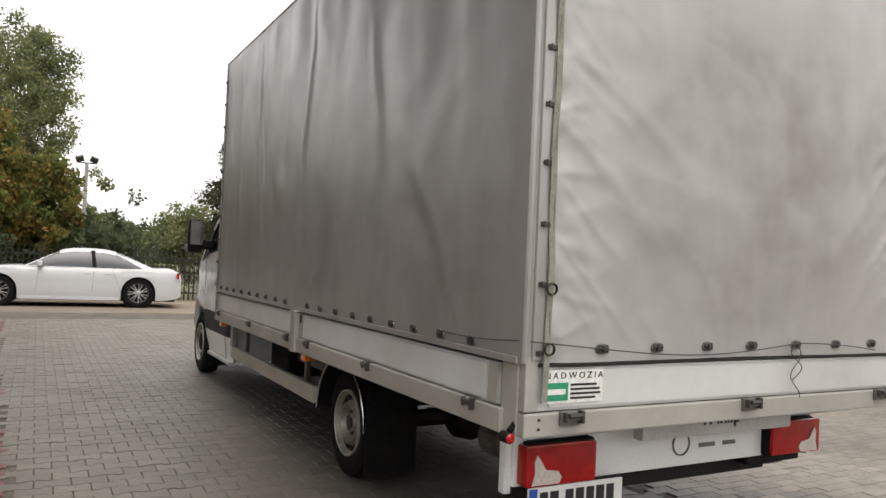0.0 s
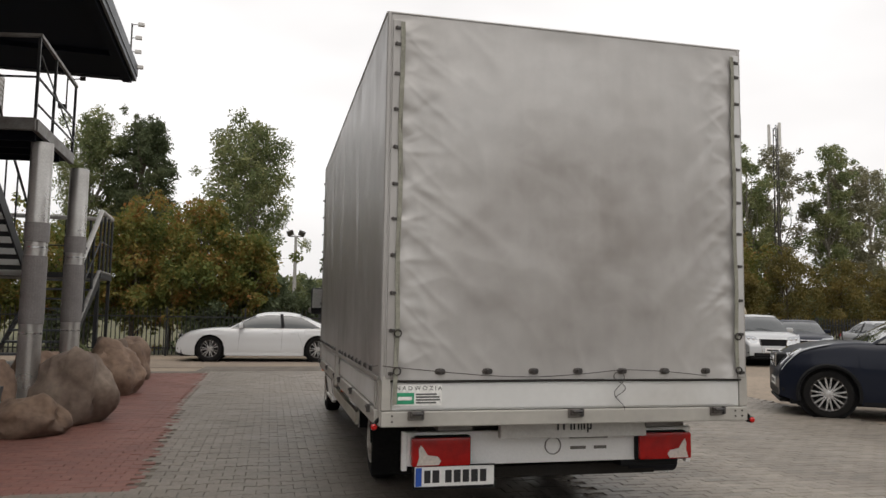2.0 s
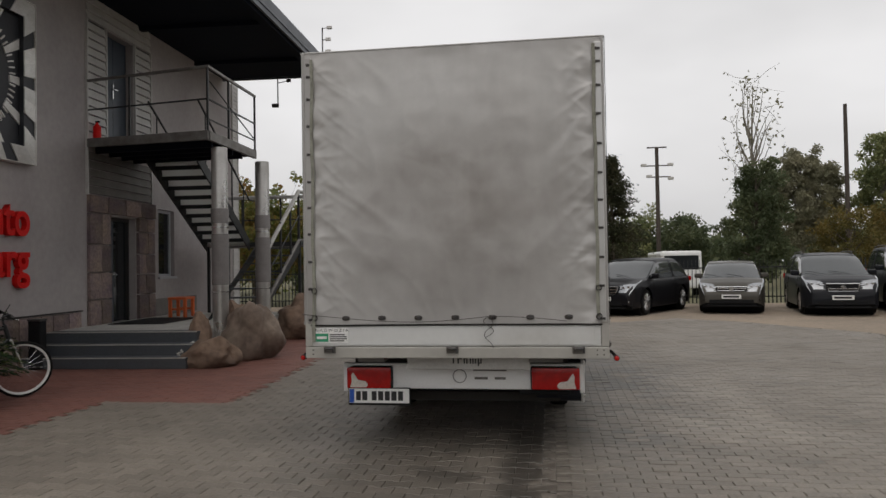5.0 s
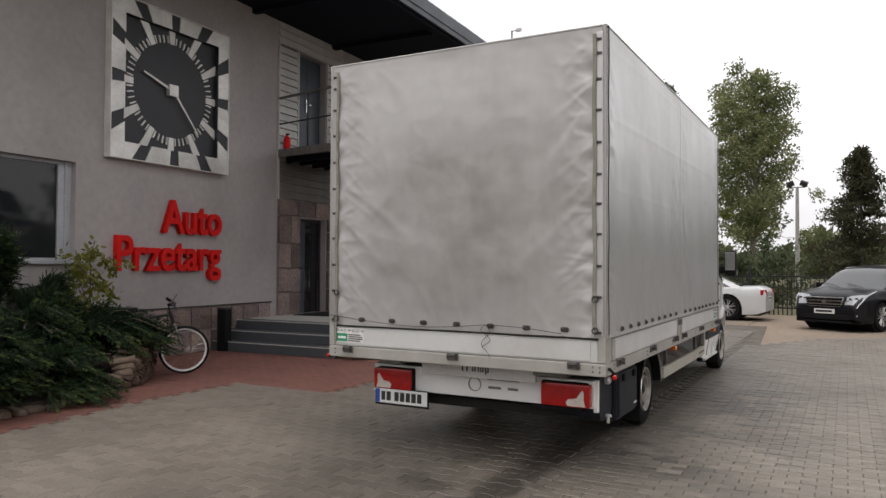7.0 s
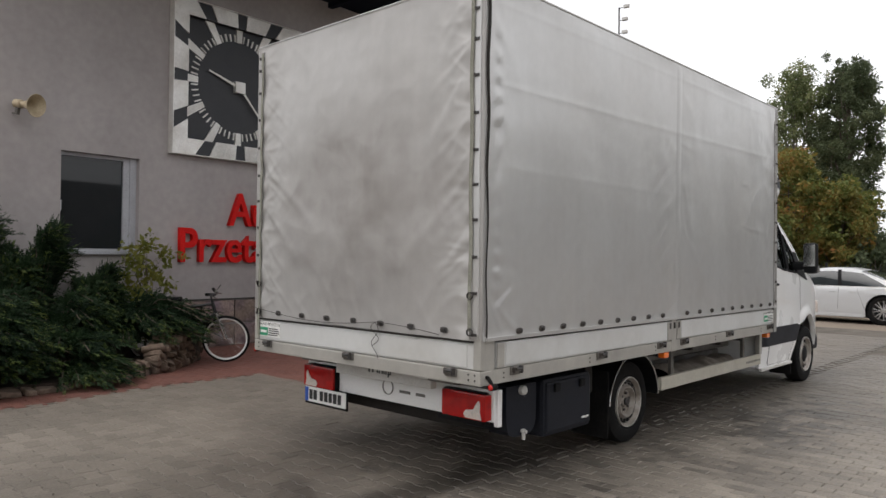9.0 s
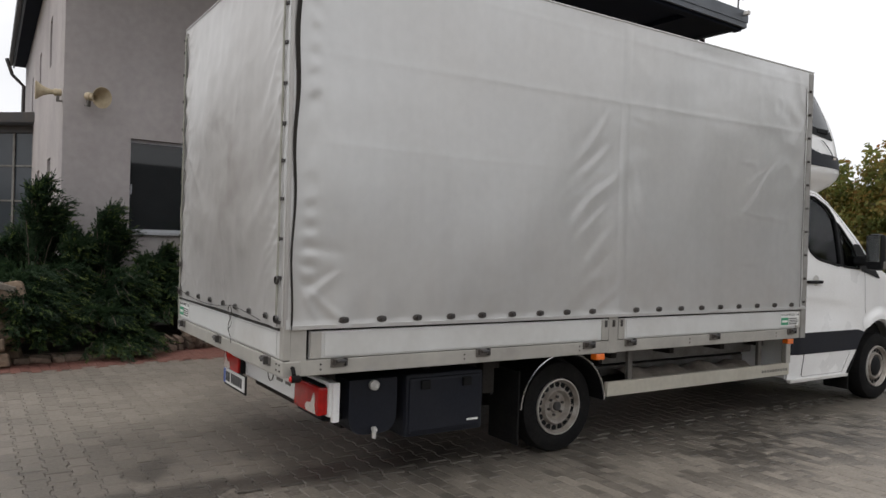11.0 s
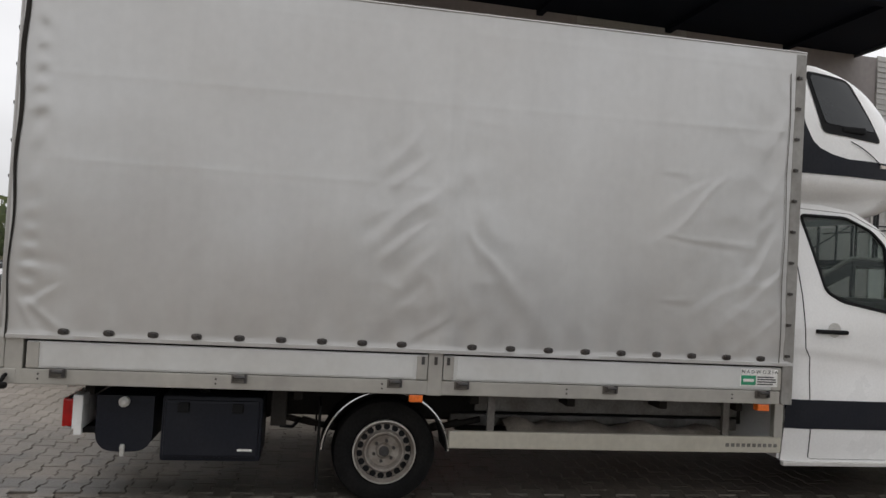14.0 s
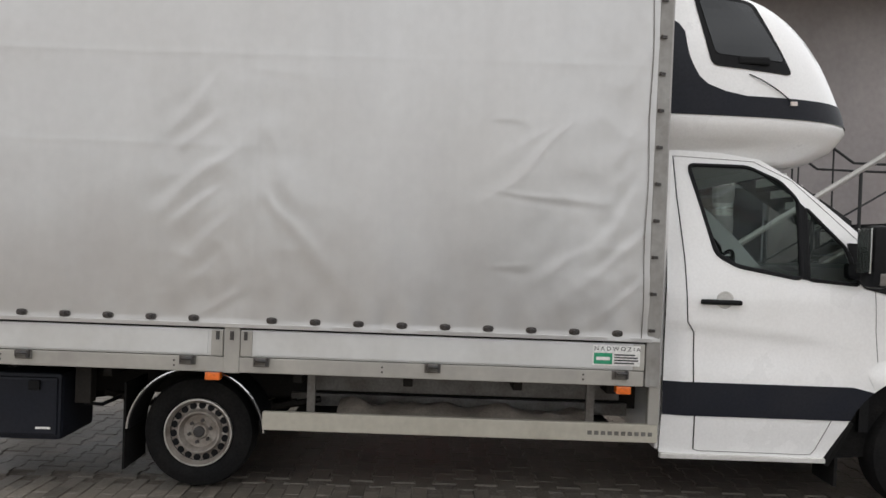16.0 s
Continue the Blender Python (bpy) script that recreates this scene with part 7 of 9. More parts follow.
solid("yard", boxes((-60, 70, 0.58, 24, -0.058, -0.030), (-60, 70, -60, -9, -0.058, -0.030), (-60, -13, -9, 0.58, -0.058, -0.030), (-1.35, 70, -9, 0.58, -0.058, -0.030)), SAND, "sandy compacted yard with damp patches", "ground")
solid("lower_yard", boxes((-13, -1.35, -9, 0.58, LOW - 0.028, LOW)), ASPHALT, "lower parking bay behind the stone wall", "ground")
solid("kerb", boxes((-13, -1.27, 0.46, 0.58, LOW, -0.005), (-1.35, -1.27, -9, 0.459, LOW, -0.005), bevel=0.008), CONCRETE, "concrete kerb of the lower parking bay", "kerb")
flat("paving_bed", [(-4.5, 0.58), (-1.27, 0.58), (-1.27, -14), (12, -14), (9.8, 5.5), (10.1, 9.2), (10.5, 12.5), (8.6, 15.6), (7.2, 16.9), (5.4, 15.5), (4.3, 13.3), (3.98, 18.5), (-0.3, 18.5), (-0.4, 16.9), (-4.5, 16.9)], -0.029, -0.012, JOINT, "sand bed between the pavers", "pavement")
flat("lane", [(-6, 18.2), (3.5, 18.2), (3.5, 21.6), (-6, 21.6)], -0.029, -0.018, ASPHALT, "worn brown sandy lane edge", "road")


# ---- parked cars ----
def loft(stations, close=False):
    bm = bmesh.new()
    rows = [[bm.verts.new(p) for p in s] for s in stations]
    for a, b in zip(rows, rows[1:]):
        for k in range(len(a) - 1):
            bm.faces.new((a[k], a[k + 1], b[k + 1], b[k]))
    for r in (rows[0], rows[-1]) if close else ():
        bm.faces.new(r)
    bmesh.ops.remove_doubles(bm, verts=bm.verts, dist=0.0004)
    bmesh.ops.recalc_face_normals(bm, faces=bm.faces)
    return bm


def alloy(parent, x, y, s, r, paint, spokes):
    w = part("wheel", lathe([(x - s * 0.20, r * 0.66), (x - s * 0.19, r * 0.97), (x - s * 0.16, r), (x - s * 0.04, r), (x - s * 0.008, r * 0.965), (x, r * 0.80), (x - s * 0.012, r * 0.70)], "x", 36, (0, y, r), False), RUBBER, parent, "black tyre", smooth=True)
    rim = part("rim", lathe([(x - s * 0.012, r * 0.72), (x + s * 0.002, r * 0.715), (x - s * 0.006, r * 0.67), (x - s * 0.06, r * 0.64), (x - s * 0.10, r * 0.60), (x - s * 0.11, 0.01)], "x", 36, (0, y, r), False), DARK_METAL, w, smooth=True)
    for k in range(spokes):
        for d in (-0.09, 0.09):
            a = 2 * math.pi * k / spokes + d
            b = 2 * math.pi * k / spokes + d * 1.9
            bm = bmesh.new()
            p, q = Vector((x - s * 0.022, y + 0.03 * math.cos(a), r + 0.03 * math.sin(a))), Vector((x - s * 0.008, y + r * 0.69 * math.cos(b), r + r * 0.69 * math.sin(b)))
            add_rod(bm, p, q, 0.017, 6, 0.014)
            part("spoke", bm, paint, rim)
    part("hub_cap", lathe([(x - s * 0.03, 0.06), (x - s * 0.004, 0.055), (x, 0.03)], "x", 16, (0, y, r)), paint, rim, smooth=True)


def car(m, label, paint, L=4.6, W=1.84, hood=0.95, belt=0.98, roof=1.48, tail=1.05, ws0=0.95, ws1=0.15, rf1=-1.0, rw0=-1.75, front_axle=1.42, rear_axle=-1.32, r=0.33, clear=0.20, grille="wide", suv=False, spokes=7, rim_paint=None, cladding=False, name="car", rails=False):
    """A parked car, nose to +y: lower body, glasshouse, roof, lamps, wheels and trim."""
    c = thing(name, m, label, "car", "parked cars")
    h = L / 2
    n = 130
    top_line = [(-h, tail - 0.22), (-h + 0.06, tail - 0.06), (-h + 0.22, tail), (rw0 - 0.05, belt + 0.02), (ws0, belt), (ws0 + 0.25, (hood + belt) / 2 + 0.01), (h - 0.55, hood - 0.05), (h - 0.22, hood - 0.14), (h - 0.06, hood - 0.30), (h, hood - 0.45)]

    def half(y, z):
        e = max(0.0, (abs(y) - h + 0.75) / 0.75)
        w = W / 2 * (1 - (0.22 if y > 0 else 0.14) * e ** 2.6)
        t = (z - 0.62) / 0.45
        return w * (1 - 0.055 * max(0, t) ** 2 - 0.05 * max(0, (0.42 - z) / 0.3) ** 2) + 0.012 * math.exp(-((z - 0.78) / 0.05) ** 2)

    def bottom(y):
        z = clear + 0.10 * max(0, (abs(y) - h + 0.5) / 0.5) ** 2
        for ya in (front_axle, rear_axle):
            d = (r + 0.055) ** 2 - (y - ya) ** 2
            if d > 0:
                z = max(z, r + math.sqrt(d))
        return z

    def top_z(y):
        d = min(0.15, y + h, h - y)
        return sum(ramp_at(top_line, y + d * q) for q in (-1, -0.5, 0, 0.5, 1)) / 5

    st = []
    ys = sorted({-h + L * k / n for k in range(n + 1)} | {ya + (r + 0.055) * q for ya in (front_axle, rear_axle) for q in (-1, -0.995, 0.995, 1)})
    for y in ys:
        zt, zb = top_z(y), bottom(y)
        zb = min(zb, zt - 0.12)
        prof = []
        for t in (0.0, 0.12, 0.28, 0.45, 0.62, 0.78, 0.90):
            z = zb + (zt - 0.03 - zb) * t
            prof.append((half(y, z), z))
        w = half(y, zt - 0.03)
        prof += [(w * 0.985, zt - 0.025), (w * 0.95, zt), (w * 0.78, zt + 0.012), (w * 0.4, zt + 0.022), (0, zt + 0.025)]
        row = [(-x, y, z) for x, z in prof] + [(x, y, z) for x, z in prof[::-1][1:]]
        st.append(row)
    body = part("body", loft(st, True), paint, c, smooth=True)
    part("underbody", boxes((-W / 2 + 0.12, W / 2 - 0.12, -h + 0.15, h - 0.15, clear - 0.02, clear + 0.22)), BLACK_PLASTIC, c)
    for ya in (front_axle, rear_axle):
        part("wheel_well", lathe([(-W / 2 + 0.10, r + 0.06), (W / 2 - 0.10, r + 0.06)], "x", 24, (0, ya, r)), BLACK_PLASTIC, c)
        if cladding:
            for s in (1, -1):
                part("arch_trim", tube([(s * (half(ya, 0.5) + 0.004), ya + (r + 0.07) * math.cos(a), r + (r + 0.07) * math.sin(a)) for a in [math.radians(-15 + 210 * k / 20) for k in range(21)]], 0.03, 6), BLACK_PLASTIC, c)
    # glasshouse
    cab_line = [(rw0, belt), (rf1, roof - 0.04), ((rf1 + ws1) / 2, roof), (ws1, roof - 0.035), (ws0, belt)]
    wr = W / 2 * 0.74

    def roof_at(y):
        d = max(0.0, min(0.30, y - rw0, ws0 - y))
        return sum(ramp_at(cab_line, y + d * q) for q in (-1, -0.6, -0.2, 0.2, 0.6, 1)) / 6

    def shell(y, up, out=0.0):
        """Cross-section of the glasshouse at y: up 0 at the waist, 1 at the roof's edge."""
        zr = roof_at(y)
        wb = half(y, belt) * 0.965
        e = smoothstep(ws1 + 0.1, ws0, y) * 0.12 + smoothstep(rf1, rw0, y) * 0.10
        k = (zr - belt) / (roof - belt)
        wt = (wr + (wb - wr) * (1 - k)) - e * 0.3
        b = wb + (wt - wb) * up + 0.03 * math.sin(math.pi * up) * k
        return (b + out, y, belt - 0.01 + (zr - 0.05 * k - belt + 0.01) * up + out * 0.3)

    gy = [rw0 + (ws0 - rw0) * k / 40 for k in range(41)]
    rows = []
    for y in gy:
        zr = roof_at(y)
        side = [shell(y, u / 5) for u in range(6)]
        wt = side[-1][0]
        tops = [(wt * 0.93, y, zr - 0.018 * (zr - belt) / (roof - belt)), (wt * 0.6, y, zr), (0, y, zr + 0.012)]
        right = side + tops
        rows.append([(-x, yy, z) for x, yy, z in right] + [(x, yy, z) for x, yy, z in right[::-1][1:]])
    part("glasshouse", loft(rows, True), CAR_GLASS, c, "dark car windows", smooth=True)
    # painted roof with its side rails and the pillars
    rows = []
    for y in [rf1 - 0.02 + (ws1 - rf1 + 0.04) * k / 20 for k in range(21)]:
        zr = roof_at(y)
        x1, _, z1 = shell(y, 0.90, 0.006)
        x2, _, z2 = shell(y, 1.0, 0.006)
        half_row = [(x1, y, z1), (x2, y, z2), (x2 * 0.93, y, zr - 0.012 + 0.006), (x2 * 0.6, y, zr + 0.007), (0, y, zr + 0.019)]
        rows.append([(-a, b, d) for a, b, d in half_row] + [(a, b, d) for a, b, d in half_row[::-1][1:]])
    part("roof", loft(rows), paint, c, smooth=True)
    for s in (1, -1):
        for (ya, yb, wd, mat) in ((ws0 + 0.0, ws1 - 0.02, 0.10, paint), ((ws1 + rf1) / 2 - 0.16, (ws1 + rf1) / 2 - 0.10, 0.09, BLACK_PLASTIC), (rw0 + 0.0, rf1 + 0.02, 0.62 if not suv else 0.30, paint)):
            rows = []
            for k in range(9):
                u = k / 8
                # the pillar leans from the waist to the roof along the glasshouse's edge
                yc = ya + (yb - ya) * u
                d = wd * (0.55 if mat is paint and ya > 0 else 0.5) * (1 - 0.65 * u if wd > 0.5 else 1)
                lo, hi = yc - d, yc + d
                if mat is paint:
                    lo, hi = max(rw0 + 0.01, lo), min(ws0 - 0.01, hi)
                zt = roof_at(yc)
                pts = []
                for y in (lo, (lo + hi) / 2, hi):
                    zr = roof_at(y)
                    zz = belt + (roof - 0.06 - belt) * u
                    up = min(1.0, max(0.0, (zz - belt + 0.01) / max(0.02, zr - 0.05 * (zr - belt) / (roof - belt) - belt + 0.01)))
                    x, _, z = shell(y, up, 0.007)
                    pts.append((s * x, y, z))
                rows.append(pts)
            part("pillar", loft(rows), mat, c, smooth=True)
        part("belt_trim", tube([(s * (half(y, belt) * 0.965 + 0.012), y, belt + 0.0) for y in [rw0 + 0.15 + (ws0 - rw0 - 0.2) * k / 12 for k in range(13)]], 0.010, 6), CHROME if not suv else BLACK_PLASTIC, c)
        # door lines, handles, sill
        for y0, y1 in ((ws0 - 0.28, ws0 - 0.33), ((ws1 + rf1) / 2 - 0.12, (ws1 + rf1) / 2 - 0.14), (rear_axle + 0.42, rear_axle + 0.62)):
            part("door_seam", tube([(s * (half(y0 + (y1 - y0) * t, 0.36 + (belt - 0.40) * t) + 0.001), y0 + (y1 - y0) * t, 0.36 + (belt - 0.40) * t) for t in [k / 8 for k in range(9)]], 0.0035, 4), BLACK_PLASTIC, c)
        for y in ((ws1 + rf1) / 2 + 0.02, rear_axle + 0.72):
            part("door_handle", boxes((s * half(y, 0.82) - 0.02, s * half(y, 0.82) + 0.02, y - 0.09, y + 0.09, 0.815, 0.84), bevel=0.008), paint, c)
        part("sill", boxes((s * (W / 2 - 0.05) - 0.035, s * (W / 2 - 0.05) + 0.035, rear_axle + r + 0.1, front_axle - r - 0.1, clear - 0.01, clear + 0.09), bevel=0.015), BLACK_PLASTIC if cladding else paint, c)
        mir = part("door_mirror", boxes((s * (W / 2 + 0.03) - 0.11, s * (W / 2 + 0.03) + 0.11, ws0 - 0.42, ws0 - 0.30, belt + 0.01, belt + 0.15), bevel=0.035), paint, c)
        part("mirror_glass", boxes((s * (W / 2 + 0.03) - 0.09, s * (W / 2 + 0.03) + 0.09, ws0 - 0.426, ws0 - 0.418, belt + 0.03, belt + 0.13)), CHROME, mir)
        # lamps
        # the headlamp wraps from the nose round to the wing
        def lamp_skin(u, v):
            if u < 0.5:
                y = h - 0.035 - 0.20 * v
                w = half(y, top_z(y) - 0.03)
                return (s * w * (0.50 + 0.45 * u / 0.5), y - 0.10 * v * u / 0.5, top_z(y - 0.10 * v * u / 0.5) + 0.018)
            q = (u - 0.5) / 0.5
            y = h - 0.035 - 0.20 * v - 0.10 * v - q * 0.42 * (0.35 + 0.65 * v)
            z = top_z(y) + 0.010 - 0.085 * (1 - v) * (1 - 0.6 * q)
            return (s * (half(y, z) * (0.962 if v > 0.8 else 1.0) + 0.010), y, z)

        bm = grid_sheet(14, 5, lamp_skin)
        bmesh.ops.recalc_face_normals(bm, faces=bm.faces)
        lamp = part("headlamp", bm, CAR_LENS, c, "clear headlamp", smooth=True)
        for u in (0.22, 0.42):
            p0 = Vector(lamp_skin(u, 0.45))
            part("reflector", lathe([(-0.006, 0.050), (0.012, 0.044), (0.014, 0.02)], "y", 12, tuple(p0)), CHROME, lamp)
        part("fog_lamp", boxes((s * W * 0.36 - 0.10, s * W * 0.36 + 0.10, h - 0.14, h - 0.04, clear + 0.16, clear + 0.22), bevel=0.015), CHROME if grille == "chrome" else BLACK_PLASTIC, c)
        pts = [(0.55, tail - 0.28), (0.90, tail - 0.24), (0.90, tail - 0.10), (0.62, tail - 0.10)]
        part("tail_lamp", prism(pts if s > 0 else pts[::-1], lambda u, v, w: (s * u * W / 1.9, -h + 0.25 * max(0, u - 0.5) + 0.03 - w, v), 0.06), RED_LENS, c, "red tail lamp")
        for ya in (front_axle, rear_axle):
            alloy(c, s * (W / 2 - 0.015), ya, s, r, rim_paint or STEEL_WHEEL, spokes)
        if rails:
            part("roof_rail", tube([(s * wr * 0.93, y, roof + 0.03 - 0.05 * abs(t) ** 4) for t, y in [(2 * k / 10 - 1, rf1 + 0.1 + (ws1 - rf1 - 0.2) * k / 10) for k in range(11)]], 0.018, 6), DARK_METAL, c)
    zl = hood - 0.30
    gz0, gz1, gw = {"wide": (zl - 0.10, zl + 0.10, 0.40), "bars": (zl - 0.16, zl + 0.10, 0.44), "chrome": (zl - 0.10, zl + 0.12, 0.48), "slim": (zl - 0.02, zl + 0.09, 0.42), "spindle": (zl - 0.34, zl + 0.10, 0.40)}[grille]
    g = part("grille", boxes((-gw, gw, h - 0.16, h - 0.005, gz0, gz1), bevel=0.03), BLACK_PLASTIC, c)
    part("grille_frame", tube([(u, h + 0.0, v) for u, v in ((-gw, gz1), (gw, gz1), (gw * 0.85, gz0), (-gw * 0.85, gz0), (-gw, gz1))], 0.014, 6), CHROME, g)
    if grille == "bars":
        for k in range(5):
            part("grille_bar", boxes((-0.34 + 0.15 * k, -0.28 + 0.15 * k, h - 0.01, h + 0.012, gz0 + 0.02, gz1 - 0.02), bevel=0.008), CHROME, g)
    elif grille in ("chrome", "wide", "slim"):
        for k in range(2 if grille == "chrome" else 1):
            part("grille_bar", boxes((-gw + 0.04, gw - 0.04, h - 0.01, h + 0.01, gz0 + 0.05 + 0.08 * k, gz0 + 0.075 + 0.08 * k), bevel=0.004), CHROME, g)
        part("badge", lathe([(h + 0.0, 0.065), (h + 0.018, 0.06)], "y", 18, (0, 0, (gz0 + gz1) / 2)), CHROME, g)
    part("lower_intake", boxes((-0.60, 0.60, h - 0.12, h + 0.004, clear + 0.07, clear + 0.20), bevel=0.02), BLACK_PLASTIC, c)
    part("front_lip", boxes((-0.66, 0.66, h - 0.16, h - 0.01, clear - 0.01, clear + 0.045), bevel=0.015), BLACK_PLASTIC, c)
    pl = part("number_plate", boxes((-0.26, 0.26, h - 0.005, h + 0.015, clear + 0.22, clear + 0.335), bevel=0.003), PLATE_WHITE, c)
    part("plate_bar", boxes((-0.20, 0.22, h + 0.0145, h + 0.017, clear + 0.25, clear + 0.305)), INK, pl)
    pl = part("number_plate", boxes((-0.26, 0.26, -h - 0.005, -h + 0.02, tail - 0.42, tail - 0.305), bevel=0.003), PLATE_WHITE, c)
    part("plate_bar", boxes((-0.20, 0.22, -h - 0.007, -h - 0.0045, tail - 0.39, tail - 0.335)), INK, pl)
    for x in (-0.35, 0.25):
        part("wiper", tube([(x, ws0 + 0.03, belt + 0.035), (x + 0.30, ws0 - 0.10, belt + 0.10), (x + 0.5, ws0 - 0.14, belt + 0.13)], 0.008, 5), BLACK_PLASTIC, c)
    return c


CAR_LENS = material("headlamp_glass", (0.36, 0.38, 0.40), 0.10, 0.25, second=(0.30, 0.31, 0.33), scale=14, bump=0.0, coat=1.0)
PAINT_WHITE = car_paint("pearl_white_paint", (0.60, 0.61, 0.62))
PAINT_BLACK = car_paint("black_paint", (0.007, 0.007, 0.009))
PAINT_NAVY = car_paint("dark_blue_paint", (0.007, 0.010, 0.020), 0.05)
PAINT_ANTHRACITE = car_paint("anthracite_paint", (0.011, 0.012, 0.015), 0.05)
PAINT_GRAPHITE = car_paint("graphite_paint", (0.045, 0.047, 0.053), 0.3)
PAINT_OLIVE = car_paint("grey_brown_paint", (0.075, 0.07, 0.06), 0.3)
PAINT_SILVER = car_paint("silver_paint", (0.45, 0.46, 0.47), 0.4)
ALLOY = material("alloy_silver", (0.58, 0.58, 0.585), 0.28, 0.7, second=(0.45, 0.44, 0.43), scale=8, bump=0.0)
# white saloon across the yard, nose to the building
car(pose(1.27, 21.35, 0, 0, 0, 87), "pearl white saloon with silver alloy wheels by the fence", PAINT_WHITE, L=5.13, W=1.95, hood=0.95, belt=0.96, roof=1.46, tail=1.0, ws0=1.08, ws1=0.30, rf1=-0.95, rw0=-1.95, front_axle=1.60, rear_axle=-1.52, r=0.36, clear=0.17, rim_paint=ALLOY, spokes=7, name="saloon_car")
# row along the fence, noses to the truck
car(pose(6.55, 20.1, 0, 0, 0, 151), "black people carrier with three-bar chrome grille", PAINT_BLACK, L=4.92, W=1.92, hood=1.00, belt=1.02, roof=1.64, tail=1.12, ws0=1.30, ws1=0.30, rf1=-1.60, rw0=-2.25, front_axle=1.52, rear_axle=-1.46, r=0.36, clear=0.20, grille="chrome", suv=True, rim_paint=ALLOY, name="people_carrier")
car(pose(9.5, 20.6, 0, 0, 0, 167), "grey-brown hatchback with dark bumper", PAINT_OLIVE, L=4.42, W=1.81, hood=0.97, belt=0.98, roof=1.50, tail=1.04, ws0=1.22, ws1=0.22, rf1=-1.35, rw0=-1.98, front_axle=1.36, rear_axle=-1.32, r=0.32, grille="slim", name="hatchback_car")
car(pose(12.0, 19.7, 0, 0, 0, 170), "dark people carrier with chrome-framed grille", PAINT_ANTHRACITE, L=4.85, W=1.90, hood=1.05, belt=1.05, roof=1.70, tail=1.15, ws0=1.42, ws1=0.38, rf1=-1.70, rw0=-2.25, front_axle=1.48, rear_axle=-1.44, r=0.34, grille="wide", suv=True, rails=True, name="people_carrier")
car(pose(14.4, 19.75, 0, 0, 0, 168), "dark off-road car with upright chrome grille bars", PAINT_ANTHRACITE, L=4.80, W=1.90, hood=1.18, belt=1.16, roof=1.86, tail=1.25, ws0=1.02, ws1=0.38, rf1=-1.85, rw0=-2.20, front_axle=1.46, rear_axle=-1.36, r=0.385, clear=0.26, grille="bars", suv=True, cladding=True, rails=True, name="off_road_car")
car(pose(17.7, 20.4, 0, 0, 0, 158), "silver crossover with large dark grille", PAINT_SILVER, L=4.65, W=1.86, hood=1.05, belt=1.05, roof=1.64, tail=1.15, ws0=1.05, ws1=0.20, rf1=-1.40, rw0=-2.05, front_axle=1.40, rear_axle=-1.30, r=0.36, clear=0.22, grille="spindle", suv=True, cladding=True, name="crossover_car")
car(pose(21.2, 22.6, 0, 0, 0, 150), "dark saloon parked in the yard", PAINT_NAVY, L=4.6, name="saloon_car")
car(pose(24.6, 21.6, 0, 0, 0, 165), "silver saloon parked in the yard", PAINT_SILVER, L=4.6, name="saloon_car")
# blue crossover near the truck, nose to it
car(pose(11.32, 7.40, 0, 0, 0, 58), "dark blue crossover with two-tone alloy wheels", PAINT_NAVY, L=4.48, W=1.85, hood=1.12, belt=1.12, roof=1.68, tail=1.2, ws0=0.98, ws1=0.15, rf1=-1.45, rw0=-2.0, front_axle=1.58, rear_axle=-1.09, r=0.355, clear=0.20, grille="wide", suv=True, cladding=True, rim_paint=ALLOY, spokes=8, name="crossover_car")
# cars behind the garden wall
car(pose(-8.7, -1.62, LOW, 0, 0, 4), "dark estate car with bright window trim", PAINT_BLACK, L=4.9, W=1.88, belt=1.0, roof=1.50, ws0=1.1, ws1=0.25, rf1=-1.75, rw0=-2.25, tail=1.1, name="estate_car", rails=True)
car(pose(-5.7, -1.62, LOW, 0, 0, 183), "white hatchback parked behind the stone wall", PAINT_WHITE, L=4.1, hood=0.92, rim_paint=ALLOY, spokes=6, name="hatchback_car")
car(pose(-3.05, -1.66, LOW, 0, 0, -2), "dark grey car with its nose to the stone wall", PAINT_GRAPHITE, L=4.16, hood=0.93, front_axle=1.30, rear_axle=-1.30, rim_paint=ALLOY, spokes=6, name="hatchback_car")


# ---- plants, stones, fence, poles ----
def leaf_mesh(name, points, sizes, mat, long=1.6, droop=0.3, rng=None):
    """Many small leaves: a bent four-cornered blade at each point, turned at random."""
    rng = rng or np.random.default_rng(1)
    n = len(points)
    p = np.asarray(points)
    d = rng.normal(size=(n, 3))
    d[:, 2] -= droop
    d /= np.linalg.norm(d, axis=1)[:, None]
    s = np.cross(d, rng.normal(size=(n, 3)))
    s /= np.linalg.norm(s, axis=1)[:, None]
    k = np.asarray(sizes)[:, None]
    quad = np.stack([p, p + d * k * long * 0.5 + s * k * 0.42, p + d * k * long, p + d * k * long * 0.5 - s * k * 0.42], axis=1)
    me = bpy.data.meshes.new(name)
    me.from_pydata(quad.reshape(-1, 3).tolist(), [], np.arange(n * 4).reshape(-1, 4).tolist())
    me.materials.append(mat)
    return me


def limb(bm, a, b, r0, r1, bend, rng, n=6, sides=7):
    a, b = Vector(a), Vector(b)
    side = Vector(rng.normal(size=3)) * bend * (b - a).length
    pts = [a.lerp(b, t) + side * math.sin(math.pi * t) * 0.5 for t in [k / n for k in range(n + 1)]]
    for k in range(n):
        add_rod(bm, pts[k], pts[k + 1], r0 + (r1 - r0) * k / n, sides, r0 + (r1 - r0) * (k + 1) / n, caps=False)
    return pts


